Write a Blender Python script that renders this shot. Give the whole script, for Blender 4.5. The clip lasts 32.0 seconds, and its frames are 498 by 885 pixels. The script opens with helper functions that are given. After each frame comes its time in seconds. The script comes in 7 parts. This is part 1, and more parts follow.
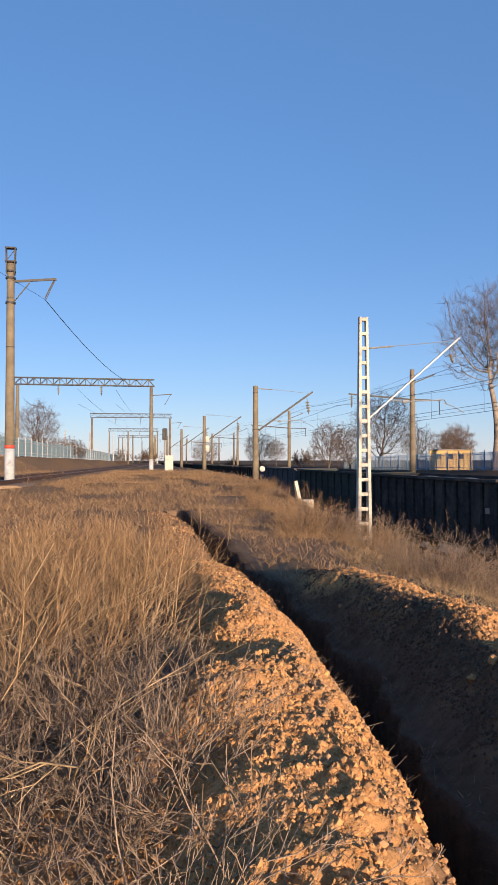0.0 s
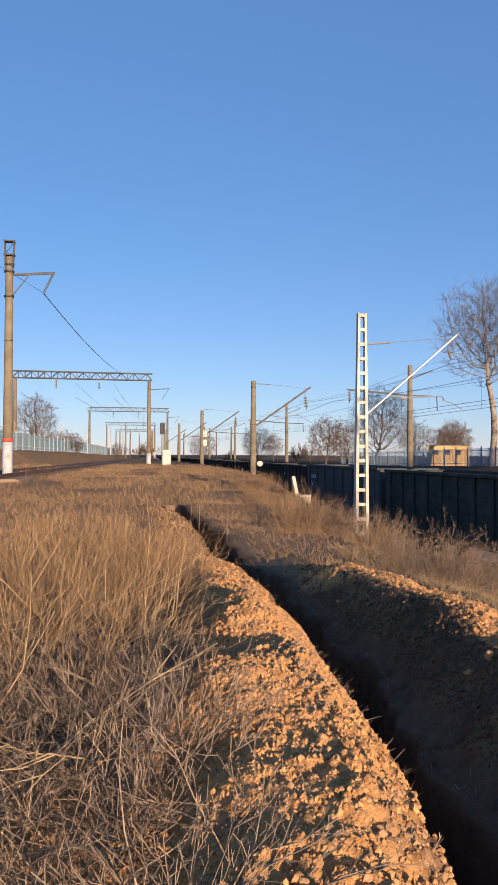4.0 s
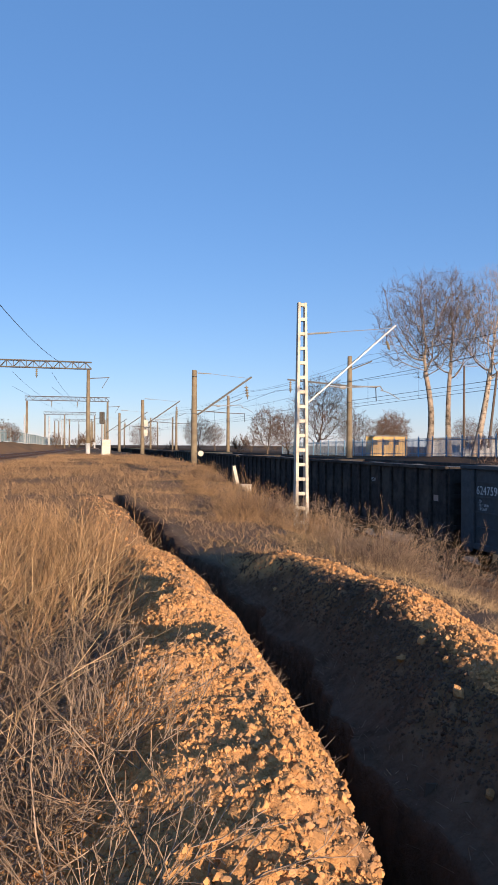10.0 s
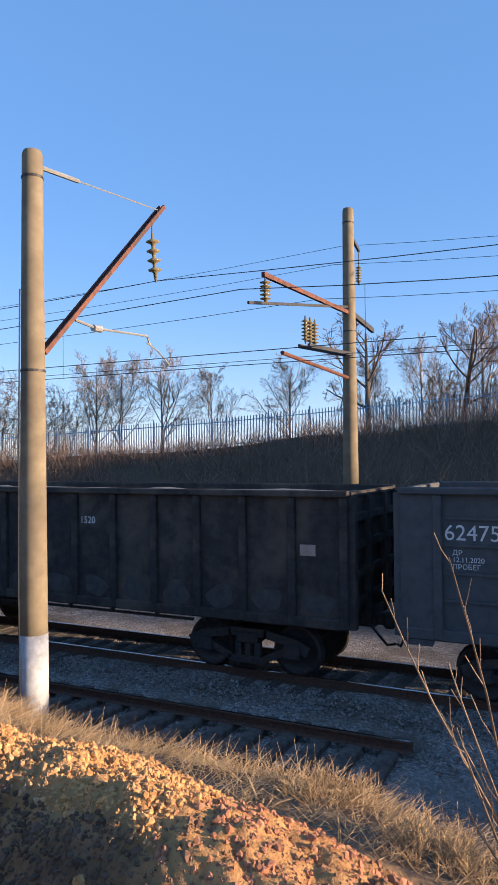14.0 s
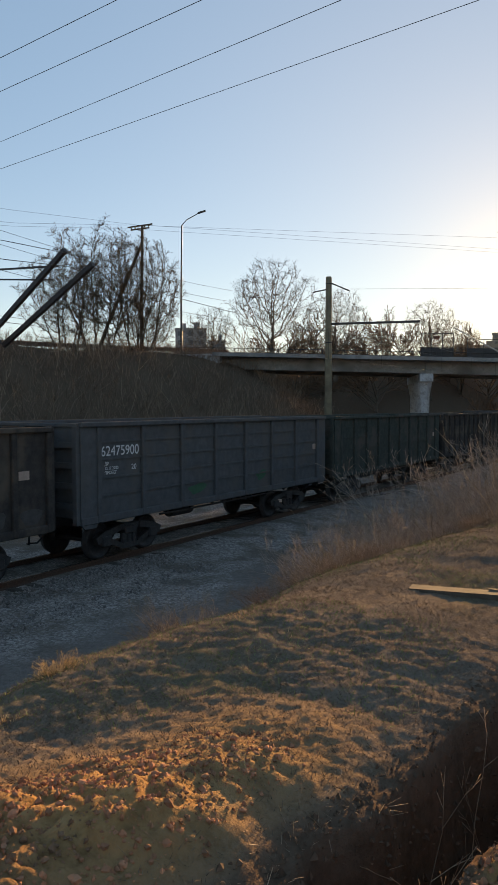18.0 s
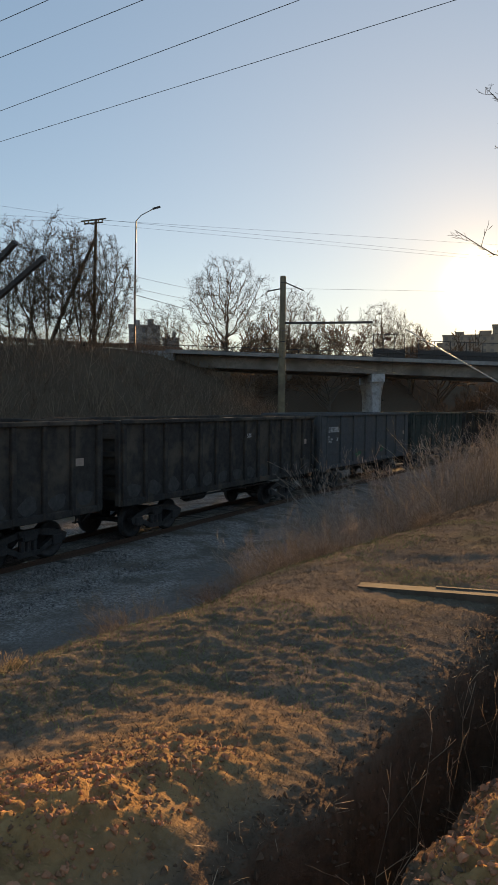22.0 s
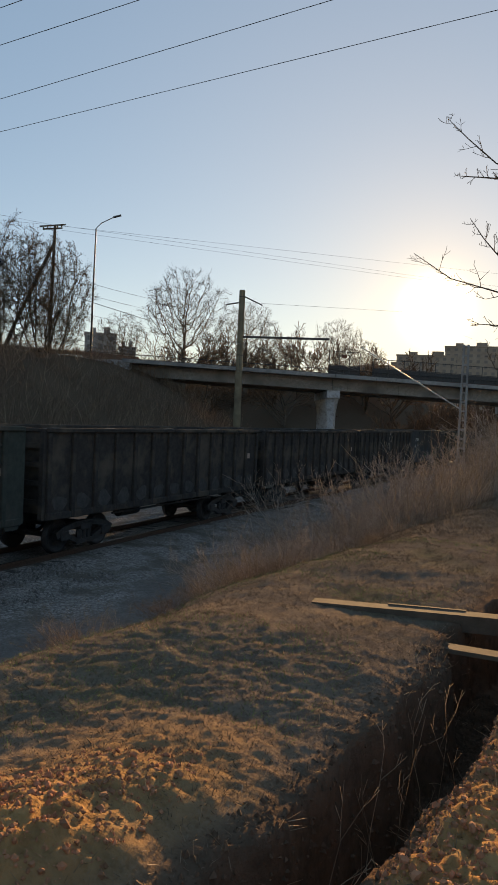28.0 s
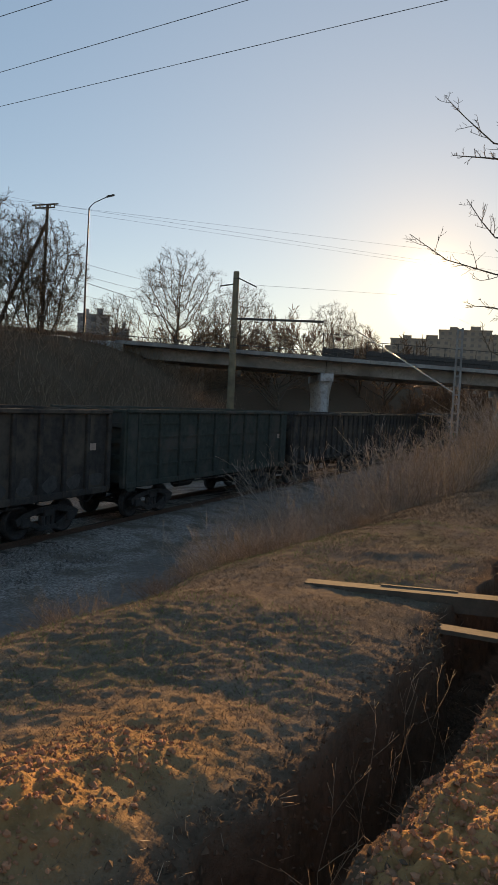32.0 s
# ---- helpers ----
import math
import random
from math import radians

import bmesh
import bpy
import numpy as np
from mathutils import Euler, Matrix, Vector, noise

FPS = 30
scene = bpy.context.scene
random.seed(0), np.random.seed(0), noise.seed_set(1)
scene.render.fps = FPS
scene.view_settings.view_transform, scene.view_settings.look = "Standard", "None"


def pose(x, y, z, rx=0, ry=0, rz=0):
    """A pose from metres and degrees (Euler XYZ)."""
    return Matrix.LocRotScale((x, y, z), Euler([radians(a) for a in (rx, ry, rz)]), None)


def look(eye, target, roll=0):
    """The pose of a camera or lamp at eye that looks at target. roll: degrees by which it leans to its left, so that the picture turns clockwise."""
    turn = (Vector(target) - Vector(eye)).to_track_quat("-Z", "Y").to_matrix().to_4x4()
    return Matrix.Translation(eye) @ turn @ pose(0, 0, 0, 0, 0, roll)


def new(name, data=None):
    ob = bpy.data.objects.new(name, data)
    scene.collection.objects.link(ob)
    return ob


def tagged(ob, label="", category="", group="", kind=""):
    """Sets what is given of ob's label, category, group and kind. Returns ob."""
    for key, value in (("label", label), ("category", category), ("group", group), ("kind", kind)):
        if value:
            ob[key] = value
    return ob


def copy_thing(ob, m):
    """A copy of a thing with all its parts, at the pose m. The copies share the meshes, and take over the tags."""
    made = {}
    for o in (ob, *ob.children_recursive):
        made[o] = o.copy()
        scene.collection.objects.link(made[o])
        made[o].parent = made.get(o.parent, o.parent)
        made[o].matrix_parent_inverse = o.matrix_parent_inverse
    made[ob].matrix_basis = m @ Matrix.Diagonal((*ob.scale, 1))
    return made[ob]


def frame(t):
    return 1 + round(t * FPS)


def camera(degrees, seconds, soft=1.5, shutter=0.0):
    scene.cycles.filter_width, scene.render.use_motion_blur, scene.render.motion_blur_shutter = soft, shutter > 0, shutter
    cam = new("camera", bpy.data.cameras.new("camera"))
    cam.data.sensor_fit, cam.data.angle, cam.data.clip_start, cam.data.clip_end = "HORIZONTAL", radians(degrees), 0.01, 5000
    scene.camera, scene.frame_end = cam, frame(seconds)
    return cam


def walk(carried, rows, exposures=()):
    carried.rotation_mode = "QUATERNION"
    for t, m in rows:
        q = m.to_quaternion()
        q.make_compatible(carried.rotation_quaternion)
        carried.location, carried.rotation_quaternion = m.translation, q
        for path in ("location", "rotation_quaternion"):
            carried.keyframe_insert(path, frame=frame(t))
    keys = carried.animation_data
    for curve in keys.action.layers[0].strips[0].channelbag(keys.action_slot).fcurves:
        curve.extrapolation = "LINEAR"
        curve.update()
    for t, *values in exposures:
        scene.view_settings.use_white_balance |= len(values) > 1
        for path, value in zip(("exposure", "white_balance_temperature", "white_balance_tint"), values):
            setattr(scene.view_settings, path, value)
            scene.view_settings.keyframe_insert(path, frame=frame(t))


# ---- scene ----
# plan: y runs along the loaded track, x across it, rail top at z = 0; the camera stands on the bank west of the track
cam = camera(37.44, 32.0, soft=1.2)
PATH = [
    (0.0, 0.601, 0.604, 4.195, 91.35, 0.07, -10.27),
    (0.5, 0.595, 0.596, 4.197, 91.29, 0.09, -10.61),
    (1.0, 0.589, 0.588, 4.200, 91.35, 0.18, -10.80),
    (1.5, 0.583, 0.579, 4.202, 91.48, 0.19, -10.55),
    (2.0, 0.578, 0.571, 4.204, 91.54, 0.07, -10.35),
    (2.5, 0.572, 0.563, 4.207, 91.45, -0.05, -10.17),
    (3.0, 0.566, 0.554, 4.209, 91.28, -0.27, -10.19),
    (3.5, 0.565, 0.553, 4.211, 91.10, -0.24, -10.36),
    (5.5, 0.561, 0.546, 4.217, 90.54, -0.47, -10.81),
    (6.0, 0.559, 0.545, 4.219, 90.41, -0.34, -11.00),
    (6.5, 0.570, 0.562, 4.212, 90.17, -0.32, -11.17),
    (7.0, 0.581, 0.578, 4.206, 90.13, -0.44, -11.33),
    (7.5, 0.592, 0.596, 4.199, 90.12, -0.44, -11.57),
    (8.0, 0.602, 0.613, 4.193, 89.93, -0.25, -11.76),
    (8.5, 0.613, 0.630, 4.187, 89.90, -0.19, -11.93),
    (9.0, 0.623, 0.647, 4.180, 89.91, -0.22, -12.25),
    (9.5, 0.652, 0.688, 4.165, 90.02, -0.24, -13.16),
    (10.0, 0.646, 0.658, 4.175, 90.20, -0.31, -15.02),
    (10.5, 0.661, 0.667, 4.169, 90.37, -0.47, -17.66),
    (11.0, 0.683, 0.664, 4.170, 90.55, -0.50, -21.18),
    (11.5, 0.707, 0.663, 4.169, 90.77, -0.49, -25.68),
    (12.0, 0.737, 0.658, 4.166, 90.82, -0.38, -31.21),
    (12.5, 0.775, 0.653, 4.161, 90.96, -0.36, -37.85),
    (13.0, 0.808, 0.636, 4.159, 91.23, -0.28, -45.70),
    (13.5, 0.830, 0.608, 4.161, 91.20, -0.17, -54.26),
    (15.5, 0.330, 0.185, 3.943, 89.44, 2.02, -96.90),
    (16.0, 0.294, 0.208, 3.967, 88.61, 0.94, -110.79),
    (16.5, 0.206, 0.107, 3.992, 87.65, 0.78, -125.37),
    (17.0, 0.112, 0.051, 4.006, 86.88, 0.70, -136.75),
    (17.5, 0.055, 0.007, 4.011, 86.96, 0.36, -144.17),
    (18.0, 0.056, -0.029, 4.003, 87.12, 0.06, -147.46),
    (18.5, 0.058, -0.031, 4.005, 87.13, -0.27, -148.34),
    (19.0, 0.057, -0.027, 4.006, 87.33, 0.09, -148.44),
    (19.5, 0.056, -0.035, 4.004, 87.43, 0.26, -148.70),
    (20.0, 0.056, -0.042, 4.003, 87.32, 0.14, -148.92),
    (20.5, 0.056, -0.050, 4.001, 87.15, -0.18, -149.46),
    (21.0, 0.056, -0.057, 4.000, 87.07, -0.38, -150.23),
    (21.5, 0.057, -0.057, 3.999, 87.05, -0.52, -150.75),
    (22.0, 0.057, -0.056, 3.998, 87.00, -0.66, -151.07),
    (22.5, 0.058, -0.056, 3.996, 87.00, -0.77, -151.17),
    (23.0, 0.058, -0.056, 3.995, 86.98, -0.70, -151.89),
    (23.5, 0.059, -0.054, 3.998, 87.27, -0.95, -153.34),
    (24.0, 0.059, -0.053, 4.000, 87.26, -1.05, -153.73),
    (24.5, 0.059, -0.051, 4.003, 87.31, -0.90, -153.57),
    (25.0, 0.059, -0.050, 4.005, 87.48, -1.05, -153.72),
    (25.5, 0.064, -0.047, 4.006, 87.60, -1.44, -154.11),
    (27.5, 0.083, -0.034, 4.008, 87.92, -2.24, -154.61),
    (28.0, 0.088, -0.031, 4.008, 88.08, -2.49, -154.58),
    (28.5, 0.091, -0.035, 4.007, 88.03, -2.52, -154.66),
    (29.0, 0.094, -0.038, 4.006, 87.90, -2.54, -154.81),
    (29.5, 0.096, -0.042, 4.004, 87.79, -2.65, -154.88),
    (30.0, 0.099, -0.046, 4.003, 87.59, -2.62, -154.88),
    (30.5, 0.100, -0.048, 3.999, 87.39, -2.51, -154.81),
    (31.0, 0.100, -0.049, 3.995, 87.09, -2.58, -154.83),
    (31.5, 0.101, -0.051, 3.992, 86.91, -2.60, -154.96),
    (32.0, 0.101, -0.052, 3.988, 86.76, -2.82, -155.09),
]

EXPOSURE = [(0.0, 0.77, 5500, 23), (11.0, 0.87, 5500, 23), (13.5, 1.28, 5550, 23), (15.5, 1.6, 6100, 23), (16.5, 1.5, 7200, 22), (17.5, 1.38, 8000, 21.5), (19.0, 1.2, 8400, 21.5), (32.0, 1.1, 8400, 21.5)]
walk(cam, [(t, pose(x, y, z, a, b, c)) for t, x, y, z, a, b, c in PATH], EXPOSURE)

# ---- light ----
SUN_AZ, SUN_EL = radians(168.4), radians(8.7)      # clockwise from +y; low evening sun
world = bpy.data.worlds.new("evening_sky")
scene.world = world
world.use_nodes = True
wn = world.node_tree
sky = wn.nodes.new("ShaderNodeTexSky")
sky.sky_type = "NISHITA"
sky.sun_disc = False
sky.sun_elevation, sky.sun_rotation = SUN_EL, SUN_AZ
sky.air_density, sky.dust_density, sky.ozone_density = 1.0, 0.0, 2.6
wn.links.new(sky.outputs[0], wn.nodes["Background"].inputs[0])
wn.nodes["Background"].inputs[1].default_value = 0.048
sun_dir = Vector((math.sin(SUN_AZ) * math.cos(SUN_EL), math.cos(SUN_AZ) * math.cos(SUN_EL), math.sin(SUN_EL)))
# warm haze round the low sun
coord, aim = wn.nodes.new("ShaderNodeTexCoord"), wn.nodes.new("ShaderNodeVectorMath")
aim.operation, aim.inputs[1].default_value = "DOT_PRODUCT", sun_dir
wn.links.new(coord.outputs["Generated"], aim.inputs[0])
total = wn.nodes["Background"].outputs[0]
for power, color, strength in ((0, (0.245, 0.545, 0.9), 0.17), (5, (1.0, 0.76, 0.34), 0.036), (14, (1.0, 0.64, 0.1), 0.075), (90, (1.0, 0.58, 0.05), 0.11), (400, (1.0, 0.66, 0.15), 0.12), (2600, (1.0, 0.86, 0.5), 3.4)):
    up, glow, both = wn.nodes.new("ShaderNodeMath"), wn.nodes.new("ShaderNodeBackground"), wn.nodes.new("ShaderNodeAddShader")
    clear, gain = wn.nodes.new("ShaderNodeMath"), wn.nodes.new("ShaderNodeMath")
    clear.operation, clear.inputs[1].default_value = "MAXIMUM", 0.0
    wn.links.new(aim.outputs["Value"], clear.inputs[0])
    up.operation, up.inputs[1].default_value = "POWER", power
    wn.links.new(clear.outputs[0], up.inputs[0])
    gain.operation, gain.inputs[1].default_value = "MULTIPLY", strength
    wn.links.new(up.outputs[0], gain.inputs[0])
    glow.inputs[0].default_value = (*color, 1)
    wn.links.new(gain.outputs[0], glow.inputs[1])
    wn.links.new(total, both.inputs[0])
    wn.links.new(glow.outputs[0], both.inputs[1])
    total = both.outputs[0]
# pale haze low over the horizon
split = wn.nodes.new("ShaderNodeSeparateXYZ")
wn.links.new(coord.outputs["Generated"], split.inputs[0])
low_down, fade, thin_out = (wn.nodes.new("ShaderNodeMath") for _ in range(3))
low_down.operation, fade.operation, thin_out.operation = "SUBTRACT", "POWER", "MULTIPLY"
low_down.use_clamp, low_down.inputs[0].default_value = True, 1.0
fade.inputs[1].default_value, thin_out.inputs[1].default_value = 9.0, 0.1
haze, hazy = wn.nodes.new("ShaderNodeBackground"), wn.nodes.new("ShaderNodeAddShader")
haze.inputs[0].default_value = (1.0, 0.8, 0.62, 1)
wn.links.new(split.outputs[2], low_down.inputs[1])
wn.links.new(low_down.outputs[0], fade.inputs[0])
wn.links.new(fade.outputs[0], thin_out.inputs[0])
wn.links.new(thin_out.outputs[0], haze.inputs[1])
wn.links.new(total, hazy.inputs[0])
wn.links.new(haze.outputs[0], hazy.inputs[1])
wn.links.new(hazy.outputs[0], wn.nodes["World Output"].inputs[0])
sun = new("sun", bpy.data.lights.new("sun", "SUN"))
sun.data.energy, sun.data.angle, sun.data.color = 5.0, radians(0.55), (1.0, 0.71, 0.37)
sun.matrix_world = look((0, 0, 60), Vector((0, 0, 60)) - sun_dir)

# ---- materials ----
def mat(name):
    m = bpy.data.materials.new(name)
    m.use_nodes = True
    return m, m.node_tree, m.node_tree.nodes["Principled BSDF"]


def link(nt, a, b):
    nt.links.new(a, b)


def noise_node(nt, scale, detail=4.0, rough=0.6, coords="Object"):
    tc = nt.nodes.new("ShaderNodeTexCoord")
    n = nt.nodes.new("ShaderNodeTexNoise")
    n.inputs["Scale"].default_value, n.inputs["Detail"].default_value, n.inputs["Roughness"].default_value = scale, detail, rough
    link(nt, tc.outputs[coords], n.inputs["Vector"])
    return n


def ramp(nt, fac, stops):
    r = nt.nodes.new("ShaderNodeValToRGB")
    while len(r.color_ramp.elements) < len(stops):
        r.color_ramp.elements.new(0.5)
    for e, (p, c) in zip(r.color_ramp.elements, stops):
        e.position, e.color = p, (*c, 1)
    link(nt, fac, r.inputs["Fac"])
    return r


def mix(nt, fac, a, b, mode="MIX"):
    n = nt.nodes.new("ShaderNodeMix")
    n.data_type, n.blend_type = "RGBA", mode
    for socket, value in ((n.inputs[0], fac), (n.inputs[6], a), (n.inputs[7], b)):
        if isinstance(value, (int, float)):
            socket.default_value = value
        elif isinstance(value, tuple):
            socket.default_value = (*value, 1)
        else:
            link(nt, value, socket)
    return n.outputs[2]


def bump(nt, bsdf, height, strength, distance):
    b = nt.nodes.new("ShaderNodeBump")
    b.inputs["Strength"].default_value, b.inputs["Distance"].default_value = strength, distance
    link(nt, height, b.inputs["Height"])
    link(nt, b.outputs[0], bsdf.inputs["Normal"])


def surface(name, dark, light, scale, rough=0.8, metal=0.0, stain=None, stain_scale=1.0, bump_by=0.3, bump_m=0.004, island=0.0, coords="Object"):
    """Two-scale procedural surface: grain between dark and light, broad stains over it, fine relief."""
    m, nt, bs = mat(name)
    n = noise_node(nt, scale, 6.0, 0.65, coords)
    col = ramp(nt, n.outputs["Fac"], ((0.3, dark), (0.7, light))).outputs[0]
    if stain:
        s = noise_node(nt, stain_scale, 5.0, 0.6, coords)
        f = ramp(nt, s.outputs["Fac"], ((0.48, (0, 0, 0)), (0.66, (1, 1, 1)))).outputs[0]
        col = mix(nt, f, col, stain)
    if island:
        g = nt.nodes.new("ShaderNodeNewGeometry")
        o = nt.nodes.new("ShaderNodeObjectInfo")
        add = nt.nodes.new("ShaderNodeMath")
        link(nt, g.outputs["Random Per Island"], add.inputs[0])
        link(nt, o.outputs["Random"], add.inputs[1])
        mul = nt.nodes.new("ShaderNodeMath")
        mul.operation = "FRACT"
        link(nt, add.outputs[0], mul.inputs[0])
        v = ramp(nt, mul.outputs[0], ((0.0, (1 - island,) * 3), (1.0, (1 + island * 0.6,) * 3))).outputs[0]
        col = mix(nt, 1.0, col, v, "MULTIPLY")
    link(nt, col, bs.inputs["Base Color"])
    bs.inputs["Roughness"].default_value, bs.inputs["Metallic"].default_value = rough, metal
    bs.inputs["Specular IOR Level"].default_value = 0.05 if rough >= 0.85 else 0.4
    if bump_by:
        bump(nt, bs, n.outputs["Fac"], bump_by, bump_m)
    return m


def ground_material():
    """Dry grass, clay, gravel and far grass on one sheet, told apart by the layers that the sheet carries."""
    m, nt, bs = mat("ground_surface")

    def layer(name):
        a = nt.nodes.new("ShaderNodeAttribute")
        a.attribute_name = name
        return a.outputs["Fac"]
    fine, mid, big = noise_node(nt, 55, 5, 0.7), noise_node(nt, 9, 5, 0.65), noise_node(nt, 0.9, 4, 0.6)
    grass = ramp(nt, fine.outputs["Fac"], ((0.25, (0.07, 0.056, 0.045)), (0.5, (0.15, 0.118, 0.092)), (0.78, (0.27, 0.215, 0.165)))).outputs[0]
    grass = mix(nt, ramp(nt, mid.outputs["Fac"], ((0.42, (0, 0, 0)), (0.7, (1, 1, 1)))).outputs[0], grass, (0.13, 0.1, 0.076))
    green = ramp(nt, big.outputs["Fac"], ((0.5, (0, 0, 0)), (0.68, (0.4, 0.4, 0.4)))).outputs[0]
    grass = mix(nt, green, grass, (0.1, 0.105, 0.05))
    patch = noise_node(nt, 2.6, 5, 0.7)
    grass = mix(nt, ramp(nt, patch.outputs["Fac"], ((0.5, (0, 0, 0)), (0.62, (0.75, 0.75, 0.75)))).outputs[0], grass, (0.19, 0.15, 0.115))
    clay = ramp(nt, mid.outputs["Fac"], ((0.25, (0.32, 0.166, 0.066)), (0.5, (0.52, 0.282, 0.111)), (0.75, (0.62, 0.365, 0.155)))).outputs[0]
    clay = mix(nt, ramp(nt, fine.outputs["Fac"], ((0.55, (0, 0, 0)), (0.75, (0.5, 0.5, 0.5)))).outputs[0], clay, (0.36, 0.235, 0.14))
    vor = nt.nodes.new("ShaderNodeTexVoronoi")
    vor.inputs["Scale"].default_value = 24
    tc = nt.nodes.new("ShaderNodeTexCoord")
    link(nt, tc.outputs["Object"], vor.inputs["Vector"])
    gravel = ramp(nt, vor.outputs["Color"], ((0.1, (0.125, 0.113, 0.105)), (0.5, (0.24, 0.22, 0.2)), (0.95, (0.44, 0.4, 0.37)))).outputs[0]
    gravel = mix(nt, ramp(nt, big.outputs["Fac"], ((0.45, (0, 0, 0)), (0.62, (0.8, 0.8, 0.8)))).outputs[0], gravel, (0.13, 0.11, 0.088))
    gravel = mix(nt, layer("path"), gravel, ramp(nt, mid.outputs["Fac"], ((0.3, (0.13, 0.116, 0.105)), (0.7, (0.2, 0.18, 0.163)))).outputs[0])
    col = mix(nt, layer("clay"), grass, clay)
    col = mix(nt, layer("gravel"), col, gravel)
    col = mix(nt, layer("brush"), col, ramp(nt, mid.outputs["Fac"], ((0.3, (0.06, 0.042, 0.03)), (0.7, (0.13, 0.09, 0.062)))).outputs[0])
    # dark topsoil, its colour lowered further to deepen the shade
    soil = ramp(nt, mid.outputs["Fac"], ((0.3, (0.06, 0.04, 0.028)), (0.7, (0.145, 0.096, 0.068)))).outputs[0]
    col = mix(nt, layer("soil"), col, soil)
    link(nt, col, bs.inputs["Base Color"])
    bs.inputs["Roughness"].default_value = 0.95
    bs.inputs["Specular IOR Level"].default_value = 0.0
    h = mix(nt, layer("gravel"), mix(nt, 0.5, fine.outputs["Fac"], mid.outputs["Fac"]), vor.outputs["Distance"])
    bump(nt, bs, h, 0.8, 0.03)
    return m


GROUND = ground_material()
CLAY = surface("clay_clod", (0.43, 0.222, 0.084), (0.64, 0.362, 0.148), 14, 0.95, stain=(0.37, 0.235, 0.135), stain_scale=5, bump_by=0.6, bump_m=0.01, island=0.25)
CONCRETE = surface("weathered_concrete", (0.165, 0.138, 0.095), (0.25, 0.21, 0.145), 3, 0.85, stain=(0.14, 0.115, 0.085), stain_scale=0.7, bump_by=0.3)
CONCRETE_GREY = surface("grey_concrete", (0.2, 0.2, 0.2), (0.34, 0.335, 0.32), 4, 0.88, stain=(0.15, 0.15, 0.15), stain_scale=0.5, bump_by=0.3)
WHITEWASH = surface("whitewashed_concrete", (0.36, 0.38, 0.4), (0.5, 0.52, 0.53), 7, 0.85, stain=(0.28, 0.28, 0.28), stain_scale=3)
WHITE_PAINT = surface("white_paint", (0.46, 0.43, 0.36), (0.6, 0.57, 0.49), 9, 0.7, stain=(0.36, 0.33, 0.27), stain_scale=2)
RED_PAINT = surface("red_ring_paint", (0.5, 0.05, 0.03), (0.62, 0.09, 0.05), 12, 0.6)
CLAY_RED = surface("red_brown_clay", (0.3, 0.138, 0.078), (0.46, 0.22, 0.13), 14, 0.95, stain=(0.2, 0.118, 0.075), stain_scale=5, bump_by=0.6, bump_m=0.01, island=0.3)
RUST = surface("rusty_steel", (0.09, 0.035, 0.025), (0.2, 0.075, 0.045), 10, 0.75, 0.2, stain=(0.06, 0.04, 0.035), stain_scale=4)
STEEL = surface("dark_steel", (0.035, 0.035, 0.037), (0.075, 0.072, 0.07), 12, 0.6, 0.5)
GREY_STEEL = surface("grey_painted_steel", (0.13, 0.135, 0.14), (0.21, 0.215, 0.22), 8, 0.6, 0.3, stain=(0.1, 0.085, 0.075), stain_scale=2)
GALVANIZED = surface("galvanized_steel", (0.3, 0.3, 0.29), (0.45, 0.45, 0.43), 15, 0.5, 0.6)
RAIL_TOP = surface("polished_rail", (0.5, 0.5, 0.5), (0.68, 0.67, 0.65), 20, 0.22, 1.0, bump_by=0.05)
RAIL_SIDE = surface("rusty_rail", (0.07, 0.04, 0.03), (0.13, 0.075, 0.05), 18, 0.8, 0.3)
SLEEPER = surface("oily_sleeper", (0.06, 0.052, 0.045), (0.14, 0.125, 0.11), 8, 0.9)
WIRE = surface("wire", (0.03, 0.03, 0.032), (0.06, 0.06, 0.06), 30, 0.5, 0.5, bump_by=0)
INSULATOR = surface("glazed_insulator", (0.16, 0.13, 0.07), (0.25, 0.2, 0.11), 10, 0.15, bump_by=0)
WAGON_DARK = surface("sooty_wagon_paint", (0.034, 0.031, 0.03), (0.063, 0.057, 0.053), 5, 0.86, stain=(0.105, 0.086, 0.07), stain_scale=0.9, bump_by=0.15)
WAGON_BLUE = surface("blue_grey_wagon_paint", (0.068, 0.072, 0.076), (0.1, 0.104, 0.108), 5, 0.85, stain=(0.1, 0.094, 0.088), stain_scale=0.8, bump_by=0.15)
WAGON_GREEN = surface("green_grey_wagon_paint", (0.036, 0.045, 0.04), (0.06, 0.07, 0.063), 5, 0.86, stain=(0.085, 0.077, 0.068), stain_scale=0.9, bump_by=0.15)
WAGON_PATCH = surface("pale_dust_patch", (0.055, 0.053, 0.052), (0.09, 0.086, 0.084), 6, 0.9)
WAGON_RUST = surface("rusty_wagon_inside", (0.2, 0.06, 0.035), (0.36, 0.12, 0.065), 6, 0.85, stain=(0.12, 0.06, 0.045), stain_scale=1.5)
PLATE = surface("pale_stencil_plate", (0.3, 0.22, 0.18), (0.42, 0.31, 0.26), 9, 0.8)
LOAD = surface("crushed_stone_load", (0.12, 0.11, 0.1), (0.34, 0.32, 0.29), 22, 0.95, bump_by=0.8, bump_m=0.03)
LETTER = surface("white_lettering", (0.5, 0.5, 0.5), (0.7, 0.7, 0.7), 14, 0.8, bump_by=0)
FENCE_BLUE = surface("blue_fence_paint", (0.09, 0.2, 0.34), (0.15, 0.3, 0.46), 9, 0.6, stain=(0.2, 0.27, 0.33), stain_scale=2)
